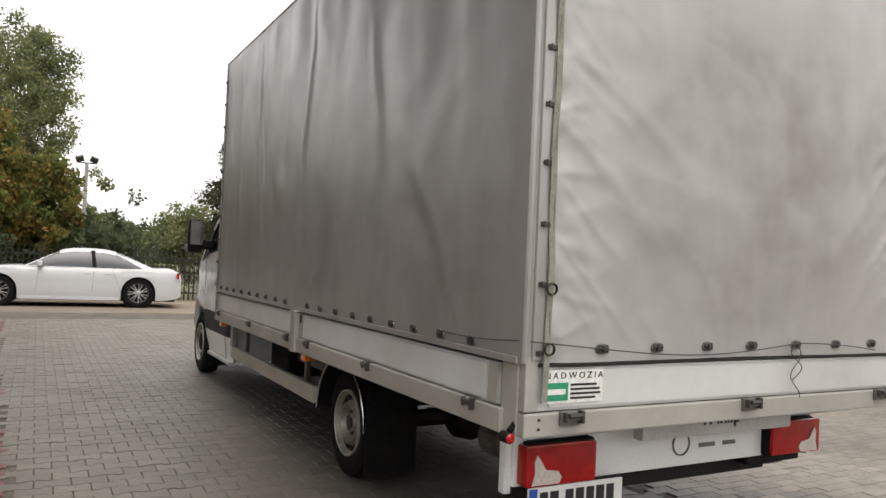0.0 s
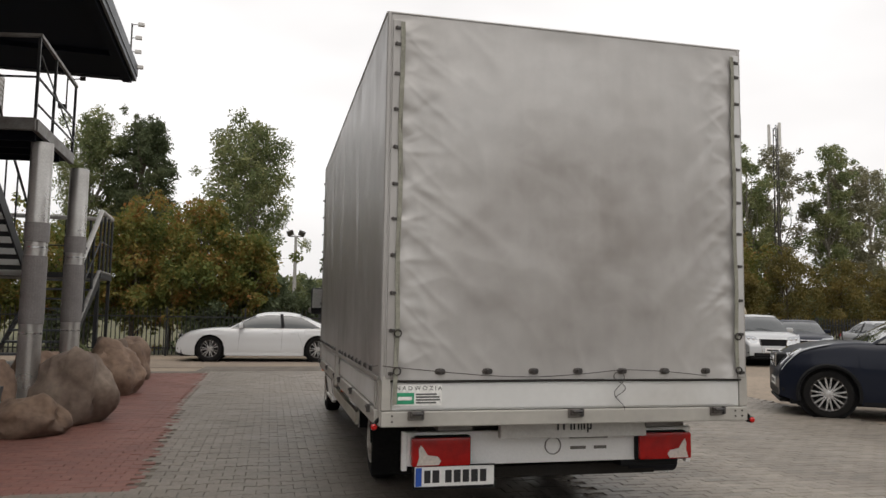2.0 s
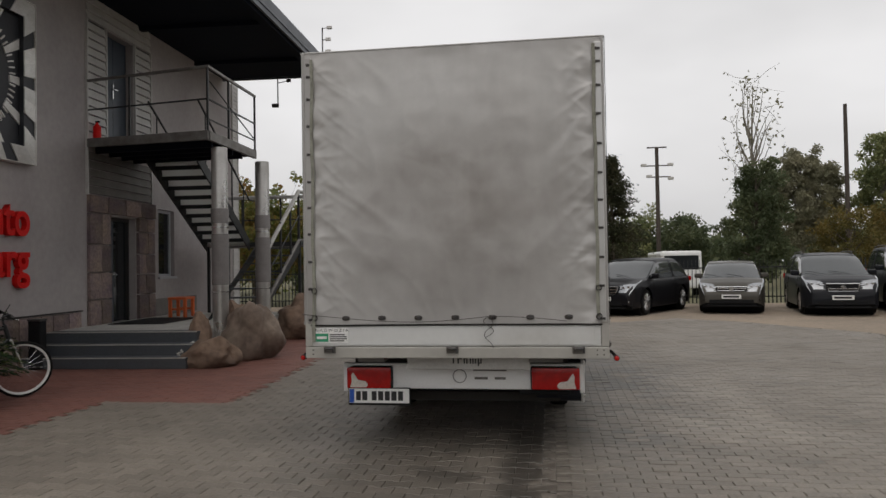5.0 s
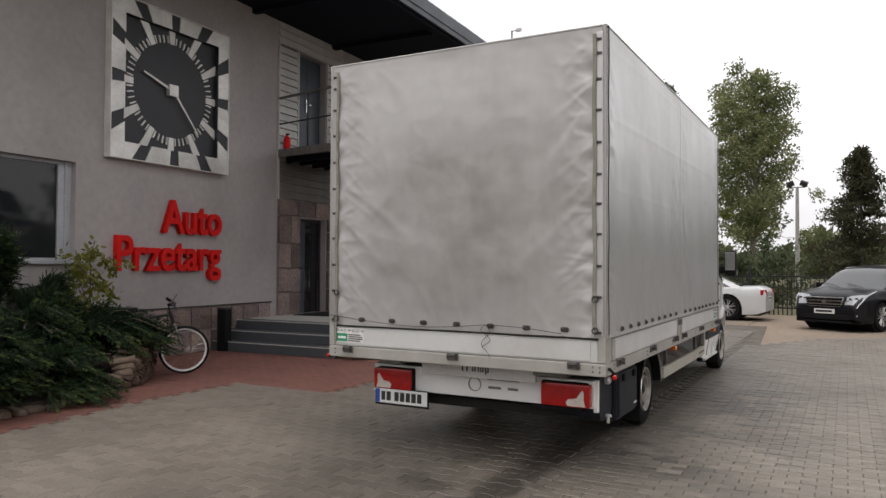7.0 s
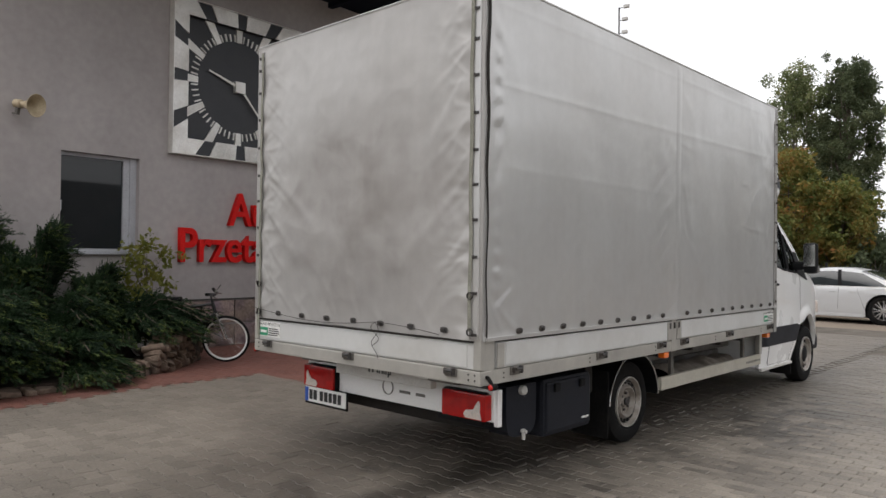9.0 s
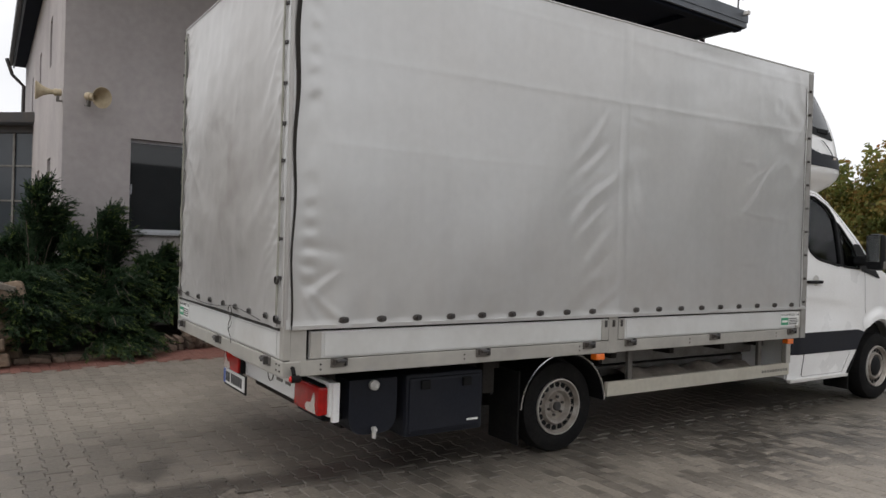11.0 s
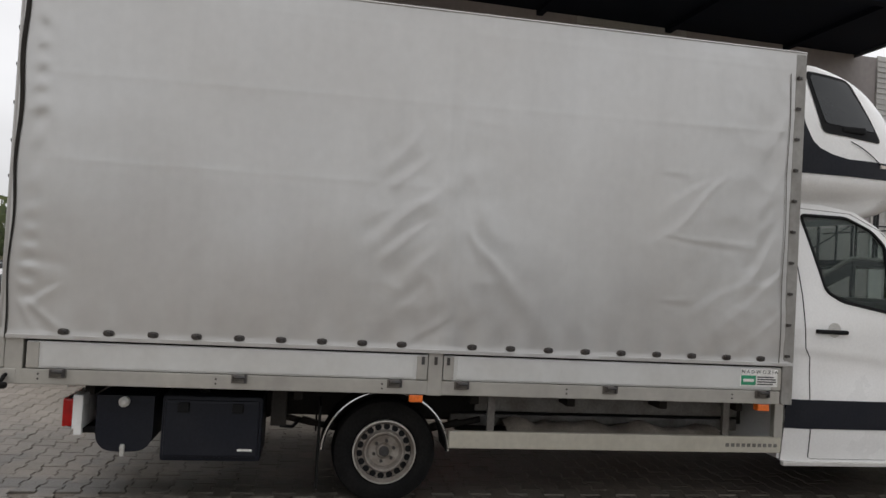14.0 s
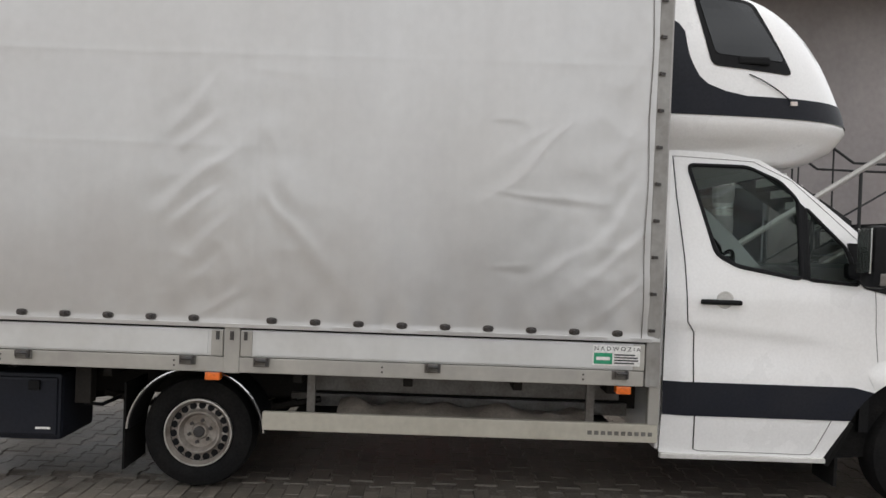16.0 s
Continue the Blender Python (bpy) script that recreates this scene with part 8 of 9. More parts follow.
def tree(x, y, height, width, base, leaves, leaf_size, mat, label, seed, bark=BARK, lobes=9, trunk=0.12, group="trees round the yard", name="tree", lean=0.0, fill=0.8, squash=1.0):
    """Tapered trunk, limbs and a crown of many leaves set in uneven clumps round the limbs' ends."""
    rng = np.random.default_rng(seed)
    t = thing(name, pose(x, y, -0.05), label, "tree" if name == "tree" else "shrub", group)
    bm = bmesh.new()
    top = Vector((lean * width, 0, height * 0.9))
    main = limb(bm, (0, 0, 0), top, trunk, trunk * 0.15, 0.03, rng, 9, 8)
    ends = []
    lobes = int(lobes * 1.7)
    for k in range(lobes):
        f = base / height + (1 - base / height) * ((k + 0.4) / lobes) * 0.92
        start = main[min(8, int(f * 0.80 * 9))]
        a = 2.4 * k + rng.uniform(-0.5, 0.5)
        prof = math.sin(math.pi * min(1, max(0.12, (f - base / height) / (1 - base / height) * 0.85 + 0.15))) ** 0.6
        rad = width / 2 * prof * rng.uniform(0.35, 0.78)
        end = Vector((math.cos(a) * rad + lean * width * f, math.sin(a) * rad, height * f))
        limb(bm, start, end, trunk * 0.35, trunk * 0.06, 0.12, rng, 4, 5)
        ends.append((end, width * rng.uniform(0.10, 0.19)))
        for _ in range(3):
            tip = end + Vector(rng.normal(size=3)) * width * 0.13
            limb(bm, end, tip, trunk * 0.10, trunk * 0.03, 0.1, rng, 2, 4)
            ends.append((tip, width * rng.uniform(0.05, 0.11)))
    part("trunk", bm, bark, t, smooth=True)
    pts = []
    w = np.array([r ** 2 for _, r in ends])
    pick = rng.choice(len(ends), size=leaves, p=w / w.sum())
    for i in pick:
        c, r = ends[i]
        v = rng.normal(size=3)
        v /= np.linalg.norm(v)
        v *= r * rng.uniform(0.15, 1.0) ** (1 - 0.5 * fill) * (1 + 0.35 * noise.noise(Vector(v) * 2 + c))
        v[2] *= squash
        pts.append((c.x + v[0], c.y + v[1], max(0.15, c.z + v[2])))
    crown = new("crown", leaf_mesh("crown", pts, rng.uniform(0.6, 1.3, leaves) * leaf_size, mat, rng=rng))
    crown.parent = t
    return t


# far trees behind the fence
tree(-0.9, 60, 17.8, 8.0, 4.2, 34000, 0.16, LEAF_POPLAR, "tall loose-leaved poplar behind the fence", 3, BARK_PALE, 30, 0.26)
tree(-16.2, 75, 21.5, 7.4, 4.5, 34000, 0.17, LEAF_POPLAR, "tall open poplar with yellowing leaves", 4, BARK_PALE, 30, 0.28)
tree(-11.4, 75, 21.6, 6.8, 4.0, 44000, 0.18, LEAF_DARK, "tall dense dark green poplar", 5, BARK, 34, 0.30)


def conifer(x, y, height, width, sprays, mat, label, seed):
    """Straight trunk with tiers of drooping branches, each set with small needle sprays."""
    rng = np.random.default_rng(seed)
    t = thing("conifer", pose(x, y, -0.05), label, "tree", "trees round the yard")
    bm = bmesh.new()
    add_rod(bm, (0, 0, 0), (0, 0, height * 0.97), 0.11, 8, 0.012)
    pts = []
    for k in range(sprays):
        f = rng.uniform(0.03, 1.0) ** 0.8
        a = rng.uniform(0, 2 * math.pi)
        ln = width / 2 * (1.03 - f) ** 0.85 * rng.uniform(0.5, 1.15) * (0.8 + 0.35 * math.sin(f * 26 + a)) + 0.08
        z = height * f
        tip = Vector((math.cos(a) * ln, math.sin(a) * ln, z - 0.22 * ln + 0.12))
        if k % 2 == 0:
            add_rod(bm, (0, 0, z), tip, 0.012, 4, 0.004, caps=False)
        for j in range(60):
            q = rng.uniform(0.2, 1.02) ** 0.8
            pts.append((tip.x * q + rng.normal() * 0.07, tip.y * q + rng.normal() * 0.07, z + (tip.z - z) * q + rng.normal() * 0.06 - 0.04))
    part("trunk", bm, BARK, t)
    crown = new("crown", leaf_mesh("crown", pts, rng.uniform(0.6, 1.3, len(pts)) * 0.055, mat, long=2.2, rng=rng))
    crown.parent = t
    return t


conifer(6.3, 25.6, 5.6, 5.2, 430, LEAF_SPRUCE, "bushy dark brown-green conifer by the fence", 7)
for k, (x, y, h, w) in enumerate([(-3.4, 25.6, 5.0, 4.0), (-1.2, 25.4, 5.0, 3.8), (0.6, 25.3, 4.3, 3.0), (-6.0, 26.0, 4.4, 4.0), (-8.6, 26.2, 4.6, 4.2), (-2.4, 27.6, 5.4, 4.2)]):
    tree(x, y, h, w, 1.3, 14000, 0.10, LEAF_SUMAC, "tall shrub turning orange and red behind the fence", 20 + k, BARK, 12, 0.08, "autumn shrubs along the fence", "shrub")
for k, (x, y, h, w) in enumerate([(1.6, 24.9, 2.6, 2.0), (2.6, 25.4, 2.0, 1.8), (-5.2, 24.7, 1.7, 2.2), (-0.6, 24.6, 1.6, 2.4), (3.2, 30, 2.6, 3.2)]):
    tree(x, y, h, w, 0.2, 2600, 0.11, LEAF_DARK, "low dark green shrub behind the fence", 40 + k, BARK, 8, 0.05, "low shrubs along the fence", "shrub")
tree(4.6, 62, 4.4, 5.0, 1.0, 5000, 0.20, LEAF_POPLAR, "low green tree in the distance", 50, BARK, 9, 0.15)
tree(11.5, 66, 5.4, 8.0, 1.2, 7000, 0.22, LEAF_POPLAR, "rounded green tree in the distance", 51, BARK, 10, 0.18)
tree(15.5, 64, 5.4, 7.0, 1.2, 6000, 0.22, LEAF_DARK, "low green tree in the distance", 52, BARK, 9, 0.18)
tree(14.9, 38, 7.0, 3.8, 1.0, 15000, 0.12, LEAF_DARK, "broad green tree behind the parked cars", 53, BARK, 13, 0.2)
tree(20.6, 41, 4.6, 4.2, 0.6, 6000, 0.12, LEAF_YELLOW, "tree turning brown behind the parked cars", 55, BARK, 11, 0.16)
tree(17.0, 46, 14.2, 5.0, 6.0, 260, 0.18, LEAF_PALE_HAZED, "bare branched tree above the hedge", 56, BARK_PALE, 18, 0.16)
tree(29.2, 45, 9.9, 9.6, 0.8, 34000, 0.15, LEAF_WILLOW, "broad dark willow behind the yard", 57, BARK, 16, 0.35, fill=1.0)
tree(34.5, 47, 8.0, 7.5, 0.8, 10000, 0.17, LEAF_SUMAC, "rusty brown tree behind the yard", 58, BARK, 12, 0.2)
for k, (x, h, w) in enumerate([(31, 12, 5), (35.5, 14.8, 5.5), (40.5, 15, 5.5), (44, 8.5, 4), (48.3, 19.6, 6.5), (54.0, 21.4, 6.5), (56.8, 20.6, 6), (63, 19, 7), (69, 18, 7), (24.5, 11, 5), (22.0, 9.5, 4.5), (27.6, 10.5, 4.5), (41.5, 14.5, 4.5), (59.5, 19, 6), (50.4, 17, 5)]):
    tree(x, 61 + 2 * (k % 3), h, w, 3.0, 13000, 0.18, LEAF_PALE_HAZED if k % 2 else LEAF_POPLAR, "tall pale poplar with thin autumn leaves, haze in its colour", 70 + k, BARK_PALE, 14, 0.22)
for k, (x, y, h, w) in enumerate([(31.5, 42, 5.4, 5), (37, 43, 6.4, 5.5), (42.5, 44, 6.2, 5), (47, 44, 5.6, 5), (52, 46, 6, 6), (24.5, 44, 5.2, 4.5)]):
    tree(x, y, h, w, 0.6, 11000, 0.12, LEAF_YELLOW, "yellow and rust autumn shrub behind the yard", 90 + k, BARK, 10, 0.1, "autumn shrubs behind the yard", "shrub")
tree(-15.2, 30.5, 8.4, 8.0, 1.0, 26000, 0.125, LEAF_POPLAR, "broad green tree behind the building", 110, BARK, 15, 0.25)
tree(-13.5, 38, 5.2, 6.0, 1.0, 3500, 0.24, LEAF_SUMAC, "green and brown tree behind the building", 111, BARK, 12, 0.2)
tree(-21.6, 30.5, 9.4, 10.5, 0.5, 22000, 0.13, LEAF_DARK, "dark green tree behind the building", 112, BARK, 13, 0.25)

# far wood closing the horizon
rng = np.random.default_rng(9)
pts, sz = [], []
for k in range(26000):
    a = rng.uniform(-0.9, 1.5)
    r = rng.uniform(110, 150)
    hx = 5.0 + 3.0 * noise.noise((a * 9, 0, 0)) + 2.0 * noise.noise((a * 31, 5, 0))
    pts.append((r * math.sin(a), r * math.cos(a), rng.uniform(0, 1) ** 0.8 * max(2.0, hx)))
    sz.append(rng.uniform(0.7, 1.5))
wood = new("far_wood", leaf_mesh("far_wood", pts, sz, LEAF_DARK, rng=rng))
tagged(wood, "distant dark tree line round the site", "woods", kind="stuff")
pts, sz = [], []
for k in range(15000):
    a = rng.uniform(1.5, 5.4)
    r = rng.uniform(70, 100)
    hx = 6.0 + 3.0 * noise.noise((a * 9, 2, 0))
    pts.append((r * math.sin(a), r * math.cos(a), rng.uniform(0, 1) * max(2.0, hx)))
    sz.append(rng.uniform(0.8, 1.6))
wood = new("far_wood", leaf_mesh("far_wood", pts, sz, LEAF_DARK, rng=rng))
tagged(wood, "distant dark trees behind the yard", "woods", kind="stuff")


# spreading junipers in the bed by the wall
def juniper(x, y, height, reach, plumes, seed, heading=None, low=0.0, upright=0.0, label="spreading dark green juniper in the stone-edged bed"):
    """Plumes that arch out from the root in tiers; each is a bundle of branches set with flat feathery fronds of short needles, paler at the tips."""
    rng = np.random.default_rng(seed)
    t = thing("juniper", pose(x, y, 0.05), label, "shrub", "junipers by the wall")
    wood_bm = bmesh.new()
    vs, fs, tips = [], [], []
    up = Vector((0, 0, 1))
    for plume in range(plumes):
        a0 = 2.4 * plume + rng.uniform(-0.4, 0.4)
        if heading is not None and plume % 3:
            a0 = heading + rng.normal() * 0.55
        f0 = low + (1 - low) * ((plume * 0.618) % 1.0) ** 0.9
        out0 = reach * rng.uniform(0.75, 1.1) * (1 - 0.66 * f0 ** 1.4 if upright else 1 - 0.25 * f0)
        top0 = height * (0.14 + 0.86 * f0) * rng.uniform(0.88, 1.08)
        bow = rng.uniform(0.80, 0.95) if upright else rng.uniform(0.55, 0.75)
        for k in range(11):
            a = a0 + rng.normal() * (0.20 + 0.08 / max(0.3, out0))
            out = out0 * rng.uniform(0.62, 1.06)
            top = top0 * rng.uniform(0.80, 1.06)
            way = Vector((math.cos(a), math.sin(a), 0))
            pts = [way * out * q + up * (0.03 + top * math.sin(min(1.0, q / bow + 0.02) * math.pi / 2) - (0.16 * out) * max(0.0, q - bow) / (1 - bow) * (1 - 0.8 * upright)) for q in [j / 8 for j in range(9)]]
            if k % 3 == 0:
                for p, q in zip(pts, pts[1:]):
                    add_rod(wood_bm, p, q, 0.010, 4, 0.007, caps=False)
            fronds = 17
            for j in range(fronds):
                q = 0.34 + 0.66 * (j + rng.uniform(0, 1)) / fronds
                g = q * 8
                i = min(7, int(g))
                p = pts[i].lerp(pts[i + 1], g - i)
                d = (pts[i + 1] - pts[i]).normalized()
                side = d.cross(up).normalized() * (1 if j % 2 else -1)
                turn = rng.uniform(0.2, 1.1) * (1.15 - 0.7 * q)
                way_f = (d * math.cos(turn) + side * math.sin(turn) + up * rng.uniform(0.0, 0.30 + 0.35 * upright)).normalized()
                ln = rng.uniform(0.10, 0.22) * (1.15 - 0.30 * q)
                flat_n = way_f.cross(side).normalized()
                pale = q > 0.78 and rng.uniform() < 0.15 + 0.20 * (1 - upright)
                for m in range(17):
                    h = m / 17
                    c = p + way_f * ln * h + up * (0.10 * upright - 0.06) * ln * h * h
                    lean = way_f.cross(flat_n) * (1 if m % 2 else -1)
                    b = (way_f * 1.0 + lean * (0.65 - 0.45 * h) + flat_n * rng.normal() * 0.30).normalized()
                    w = b.cross(flat_n + Vector(rng.normal(size=3)) * 0.5).normalized()
                    nl = 0.050 * rng.uniform(0.7, 1.25) * (1.1 - 0.45 * h)
                    n0 = len(vs)
                    vs += [c - w * nl * 0.10, c + b * nl * 0.5 - w * nl * 0.15, c + b * nl, c + b * nl * 0.5 + w * nl * 0.15]
                    fs.append((n0, n0 + 1, n0 + 2, n0 + 3))
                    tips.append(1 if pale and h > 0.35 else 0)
    part("stem", wood_bm, BARK, t)
    me = bpy.data.meshes.new("foliage")
    me.from_pydata(vs, [], fs)
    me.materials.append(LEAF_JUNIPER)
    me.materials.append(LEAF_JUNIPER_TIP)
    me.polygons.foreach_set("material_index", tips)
    ob = new("foliage", me)
    ob.parent = t
    return t


juniper(-3.55, 1.55, 2.15, 0.95, 26, 1, low=0.2, upright=0.85)
juniper(-3.60, 2.42, 1.85, 0.95, 24, 2, low=0.2, upright=0.85)
juniper(-3.60, 3.10, 1.35, 0.85, 15, 5, 1.2, low=0.2, upright=0.8)
juniper(-3.90, 1.05, 1.45, 0.70, 12, 9, upright=0.85)
juniper(-3.45, 2.00, 1.50, 1.00, 18, 10, low=0.3, upright=0.6)
juniper(-3.30, 2.95, 1.12, 0.95, 14, 11, 0.5, low=0.3, upright=0.4)
juniper(-3.00, 1.55, 1.02, 1.15, 11, 3, -0.1, low=0.55)
juniper(-2.95, 2.45, 0.98, 1.05, 11, 4, 0.4, low=0.50)
juniper(-3.30, 3.45, 0.92, 1.55, 18, 6, 1.08, low=0.55)
juniper(-2.35, 1.55, 0.62, 1.00, 13, 7, -0.15, low=0.45)
juniper(-2.25, 1.25, 1.02, 0.95, 10, 12, -0.25, low=0.65)
juniper(-1.98, 1.30, 0.88, 0.80, 12, 15, 0.35, low=0.5)
juniper(-2.25, 2.30, 0.52, 0.90, 11, 8, 0.25, low=0.15)
tree(-3.72, 4.0, 2.0, 0.95, 0.6, 900, 0.065, LEAF_BRIGHT, "small yellow-green shrub beside the window", 120, BARK, 9, 0.02, "shrubs by the wall", "shrub")
# bed soil
flat("bed_soil", [(-4.3, 0.75), (-1.75, 0.75), (-1.65, 2.2), (-2.2, 3.3), (-3.0, 4.3), (-4.35, 5.0)], -0.012, 0.10, SOIL, "dark soil of the planting bed", "soil")


# stones
def stone(bm, c, r, seed, flat_base=True, n=3, rough=0.22):
    geo = bmesh.ops.create_icosphere(bm, subdivisions=n, radius=1.0)
    for v in geo["verts"]:
        d = v.co.normalized()
        k = 1 + rough * noise.noise(d * 1.3 + Vector((seed, 0, 0))) * 1.6 + rough * 0.5 * noise.noise(d * 3 + Vector((0, seed, 0))) + 0.04 * noise.noise(d * 8 + Vector((seed, 3, 0)))
        f = noise.cell_vector(d * 1.4 + Vector((seed, seed, 0)))
        k *= 1 - 0.10 * abs(f.x)
        for q in range(5):
            cut = Vector((math.sin(seed * 3 + q * 2.1), math.cos(seed * 5 + q * 1.7), math.sin(seed + q * 2.9))).normalized()
            k = min(k, (0.80 + 0.03 * q) / max(0.05, d.dot(cut)))
        v.co = Vector((d.x * r[0] * k, d.y * r[1] * k, d.z * r[2] * k))
        if flat_base and v.co.z < -0.55 * r[2]:
            v.co.z = -0.55 * r[2]
        v.co += Vector(c)


def boulder(x, y, r, mat, label, seed, turn=0, z=0.0):
    bm = bmesh.new()
    stone(bm, (0, 0, 0.55 * r[2]), r, seed, n=4)
    bm.transform(Matrix.Rotation(radians(turn), 4, "Z"))
    ob = solid("boulder", bm, mat, label, "boulder", kind="", smooth=True, m=pose(x, y, z), group="boulders beside the entrance steps")
    return ob


boulder(-1.18, 8.42, (0.52, 0.50, 0.66), ROCK_GREY, "large grey-brown boulder on the red paving", 2.3, 20)
boulder(-1.36, 7.35, (0.44, 0.30, 0.29), ROCK, "low sandy brown boulder at the steps' corner", 5.1, 10)
boulder(-1.86, 7.95, (0.20, 0.22, 0.52), ROCK, "small upright pale boulder", 7.7, 0)
boulder(-1.85, 9.45, (0.42, 0.45, 0.62), ROCK, "pale flat-topped boulder behind the others", 9.2, 30)
boulder(-1.42, 11.85, (0.55, 0.62, 0.60), ROCK, "large rounded reddish brown boulder", 11.6, 60)
boulder(-1.62, 13.1, (0.40, 0.45, 0.64), ROCK_GREY, "grey boulder beside the shrubs", 13.5, 80)
boulder(-1.52, 14.7, (0.42, 0.55, 0.60), ROCK, "brown boulder at the end of the row", 15.9, 10)
# pebbles between the boulders
bm = bmesh.new()
rg = random.Random(4)
stone(bm, (-1.80, 7.62, 0.02), (0.22, 0.42, 0.34), 1.1, True, 2, 0.1)
for k in range(150):
    e, h = rg.uniform(0, 2 * math.pi), rg.random()
    flat_r = math.sqrt(max(0.05, 1 - h * h))
    c = (-1.80 + 0.22 * flat_r * math.cos(e), 7.62 + 0.42 * flat_r * math.sin(e), 0.02 + 0.32 * h)
    stone(bm, c, (rg.uniform(0.012, 0.028),) * 3, k * 1.3, False, 1)
tagged(new("pebbles", mesh_of(bm, "pebbles", CONCRETE)), "pale pebbles packed between the boulders", "pebbles", kind="stuff")

# strap-leaved plant by the stair
rng = np.random.default_rng(33)
yuc = thing("yucca", pose(-2.3, 15.2, 0), "strap-leaved green plant by the stair", "plant")
bm = bmesh.new()
for k in range(60):
    a, l = rng.uniform(0, 6.28), rng.uniform(0.8, 1.5)
    w = 0.035
    d = Vector((math.cos(a), math.sin(a), 0))
    s = Vector((-d.y, d.x, 0))
    prev = None
    for j in range(5):
        q = j / 4
        c = d * (0.75 * l * q ** 1.3) + Vector((0, 0, l * (q * 1.3 - 0.75 * q * q)))
        pair = [bm.verts.new(c - s * w * (1 - q * 0.9)), bm.verts.new(c + s * w * (1 - q * 0.9))]
        if prev:
            bm.faces.new((prev[0], prev[1], pair[1], pair[0]))
        prev = pair
part("leaves", bm, LEAF_POPLAR, yuc)


# dry stone walls round the bed
def dry_wall(name, a, b, thick, h0, h1, label, seed, course=0.16, size=1.0, mat=DRYSTONE, rough=0.045, cap=False):
    rg = random.Random(seed)
    w = thing(name, pose(a[0], a[1], 0, 0, 0, math.degrees(math.atan2(b[1] - a[1], b[0] - a[0]))), label, "wall", kind="structure")
    n = math.hypot(b[0] - a[0], b[1] - a[1])
    part("core", prism([(0.05, 0), (n - 0.05, 0), (n - 0.05, h1 - 0.08), (0.05, h0 - 0.08)], lambda u, v, ww: (u, -thick / 2 + 0.06 + ww, v), thick - 0.12), SOIL, w)
    z = 0.0
    while z < max(h0, h1):
        u = rg.uniform(-0.1, 0.0)
        hh = course * rg.uniform(0.8, 1.25)
        while u < n:
            ln = size * rg.uniform(0.16, 0.38)
            hmax = h0 + (h1 - h0) * min(1, max(0, (u + ln / 2) / n))
            if z + hh * 0.6 < hmax:
                bm = bmesh.new()
                add_box(bm, -ln / 2 + 0.008, ln / 2 - 0.008, -thick / 2, thick / 2, -hh / 2 + 0.008, hh / 2 - 0.008, min(0.035, hh * 0.25))
                for v in bm.verts:
                    v.co += rough * Vector((noise.noise(v.co * 6 + Vector((u, z, 0))), noise.noise(v.co * 6 + Vector((z, u, 3))), 0.6 * noise.noise(v.co * 6 + Vector((u, 7, z)))))
                ob = part("stone", bm, mat, w)
                ob.location = (u + ln / 2, rg.uniform(-0.02, 0.02), z + hh / 2)
                ob.rotation_euler = (rg.uniform(-3, 3) * (rough - 0.04), rg.uniform(-4, 4) * (rough - 0.03), rg.uniform(-4, 4) * (rough - 0.03))
            u += ln
        z += hh
    u = 0.0
    while cap and u < n:
        ln = rg.uniform(0.42, 0.70)
        bm = bmesh.new()
        add_box(bm, -ln / 2 + 0.01, ln / 2 - 0.01, -thick / 2 - 0.03, thick / 2 + 0.03, -0.035, 0.035, 0.014)
        for v in bm.verts:
            v.co += 0.03 * Vector((noise.noise(v.co * 5 + Vector((u, 1, 0))), noise.noise(v.co * 5 + Vector((2, u, 3))), 0.6 * noise.noise(v.co * 5 + Vector((u, 7, 4)))))
        ob = part("capstone", bm, CAPSTONE, w, "flat pale capstone")
        ob.location = (u + ln / 2, 0, h0 + (h1 - h0) * (u + ln / 2) / n + 0.02)
        ob.rotation_euler = (0, -math.atan2(h1 - h0, n) + rg.uniform(-0.03, 0.03), rg.uniform(-0.06, 0.06))
        u += ln
    return w


dry_wall("garden_wall", (-1.72, 1.28), (-1.72, 0.68), 0.28, 0.84, 1.05, "dry stone wall of brown blocks with sloping capstones", 13, 0.19, 1.1, DRYSTONE, 0.08, True)
dry_wall("stone_stack", (-1.44, 1.12), (-1.44, 0.70), 0.24, 0.36, 0.44, "low stack of rough brown stones against the wall", 14, 0.15, 0.8, DRYSTONE, 0.09)
dry_wall("garden_wall", (-1.90, 0.84), (-4.3, 0.78), 0.34, 1.02, 1.06, "dry stone garden wall of rough brown blocks with flat capstones", 3, 0.20, 1.25, DRYSTONE, 0.08, True)
dry_wall("bed_edging", (-1.66, 1.32), (-1.68, 2.2), 0.22, 0.13, 0.11, "low stone edging of the bed", 4, 0.10, 0.7, RUBBLE, 0.07)
dry_wall("bed_edging", (-1.72, 2.25), (-2.15, 3.35), 0.22, 0.12, 0.22, "low stone edging of the bed", 5, 0.10, 0.6, RUBBLE, 0.07)
dry_wall("bed_edging", (-2.18, 3.42), (-3.0, 4.45), 0.28, 0.42, 0.48, "low rubble stone edging of the bed", 6, 0.10, 0.42, RUBBLE, 0.12)

# bicycle leaning into the bushes
HX, HY = 0.62, 0.785
bike = thing("bicycle", Matrix.Translation((-2.51, 4.66, 0)) @ Matrix.Rotation(math.atan2(HY, HX), 4, "Z") @ Matrix.Rotation(radians(5), 4, "X"), "silver and black bicycle leaning into the junipers", "bicycle")


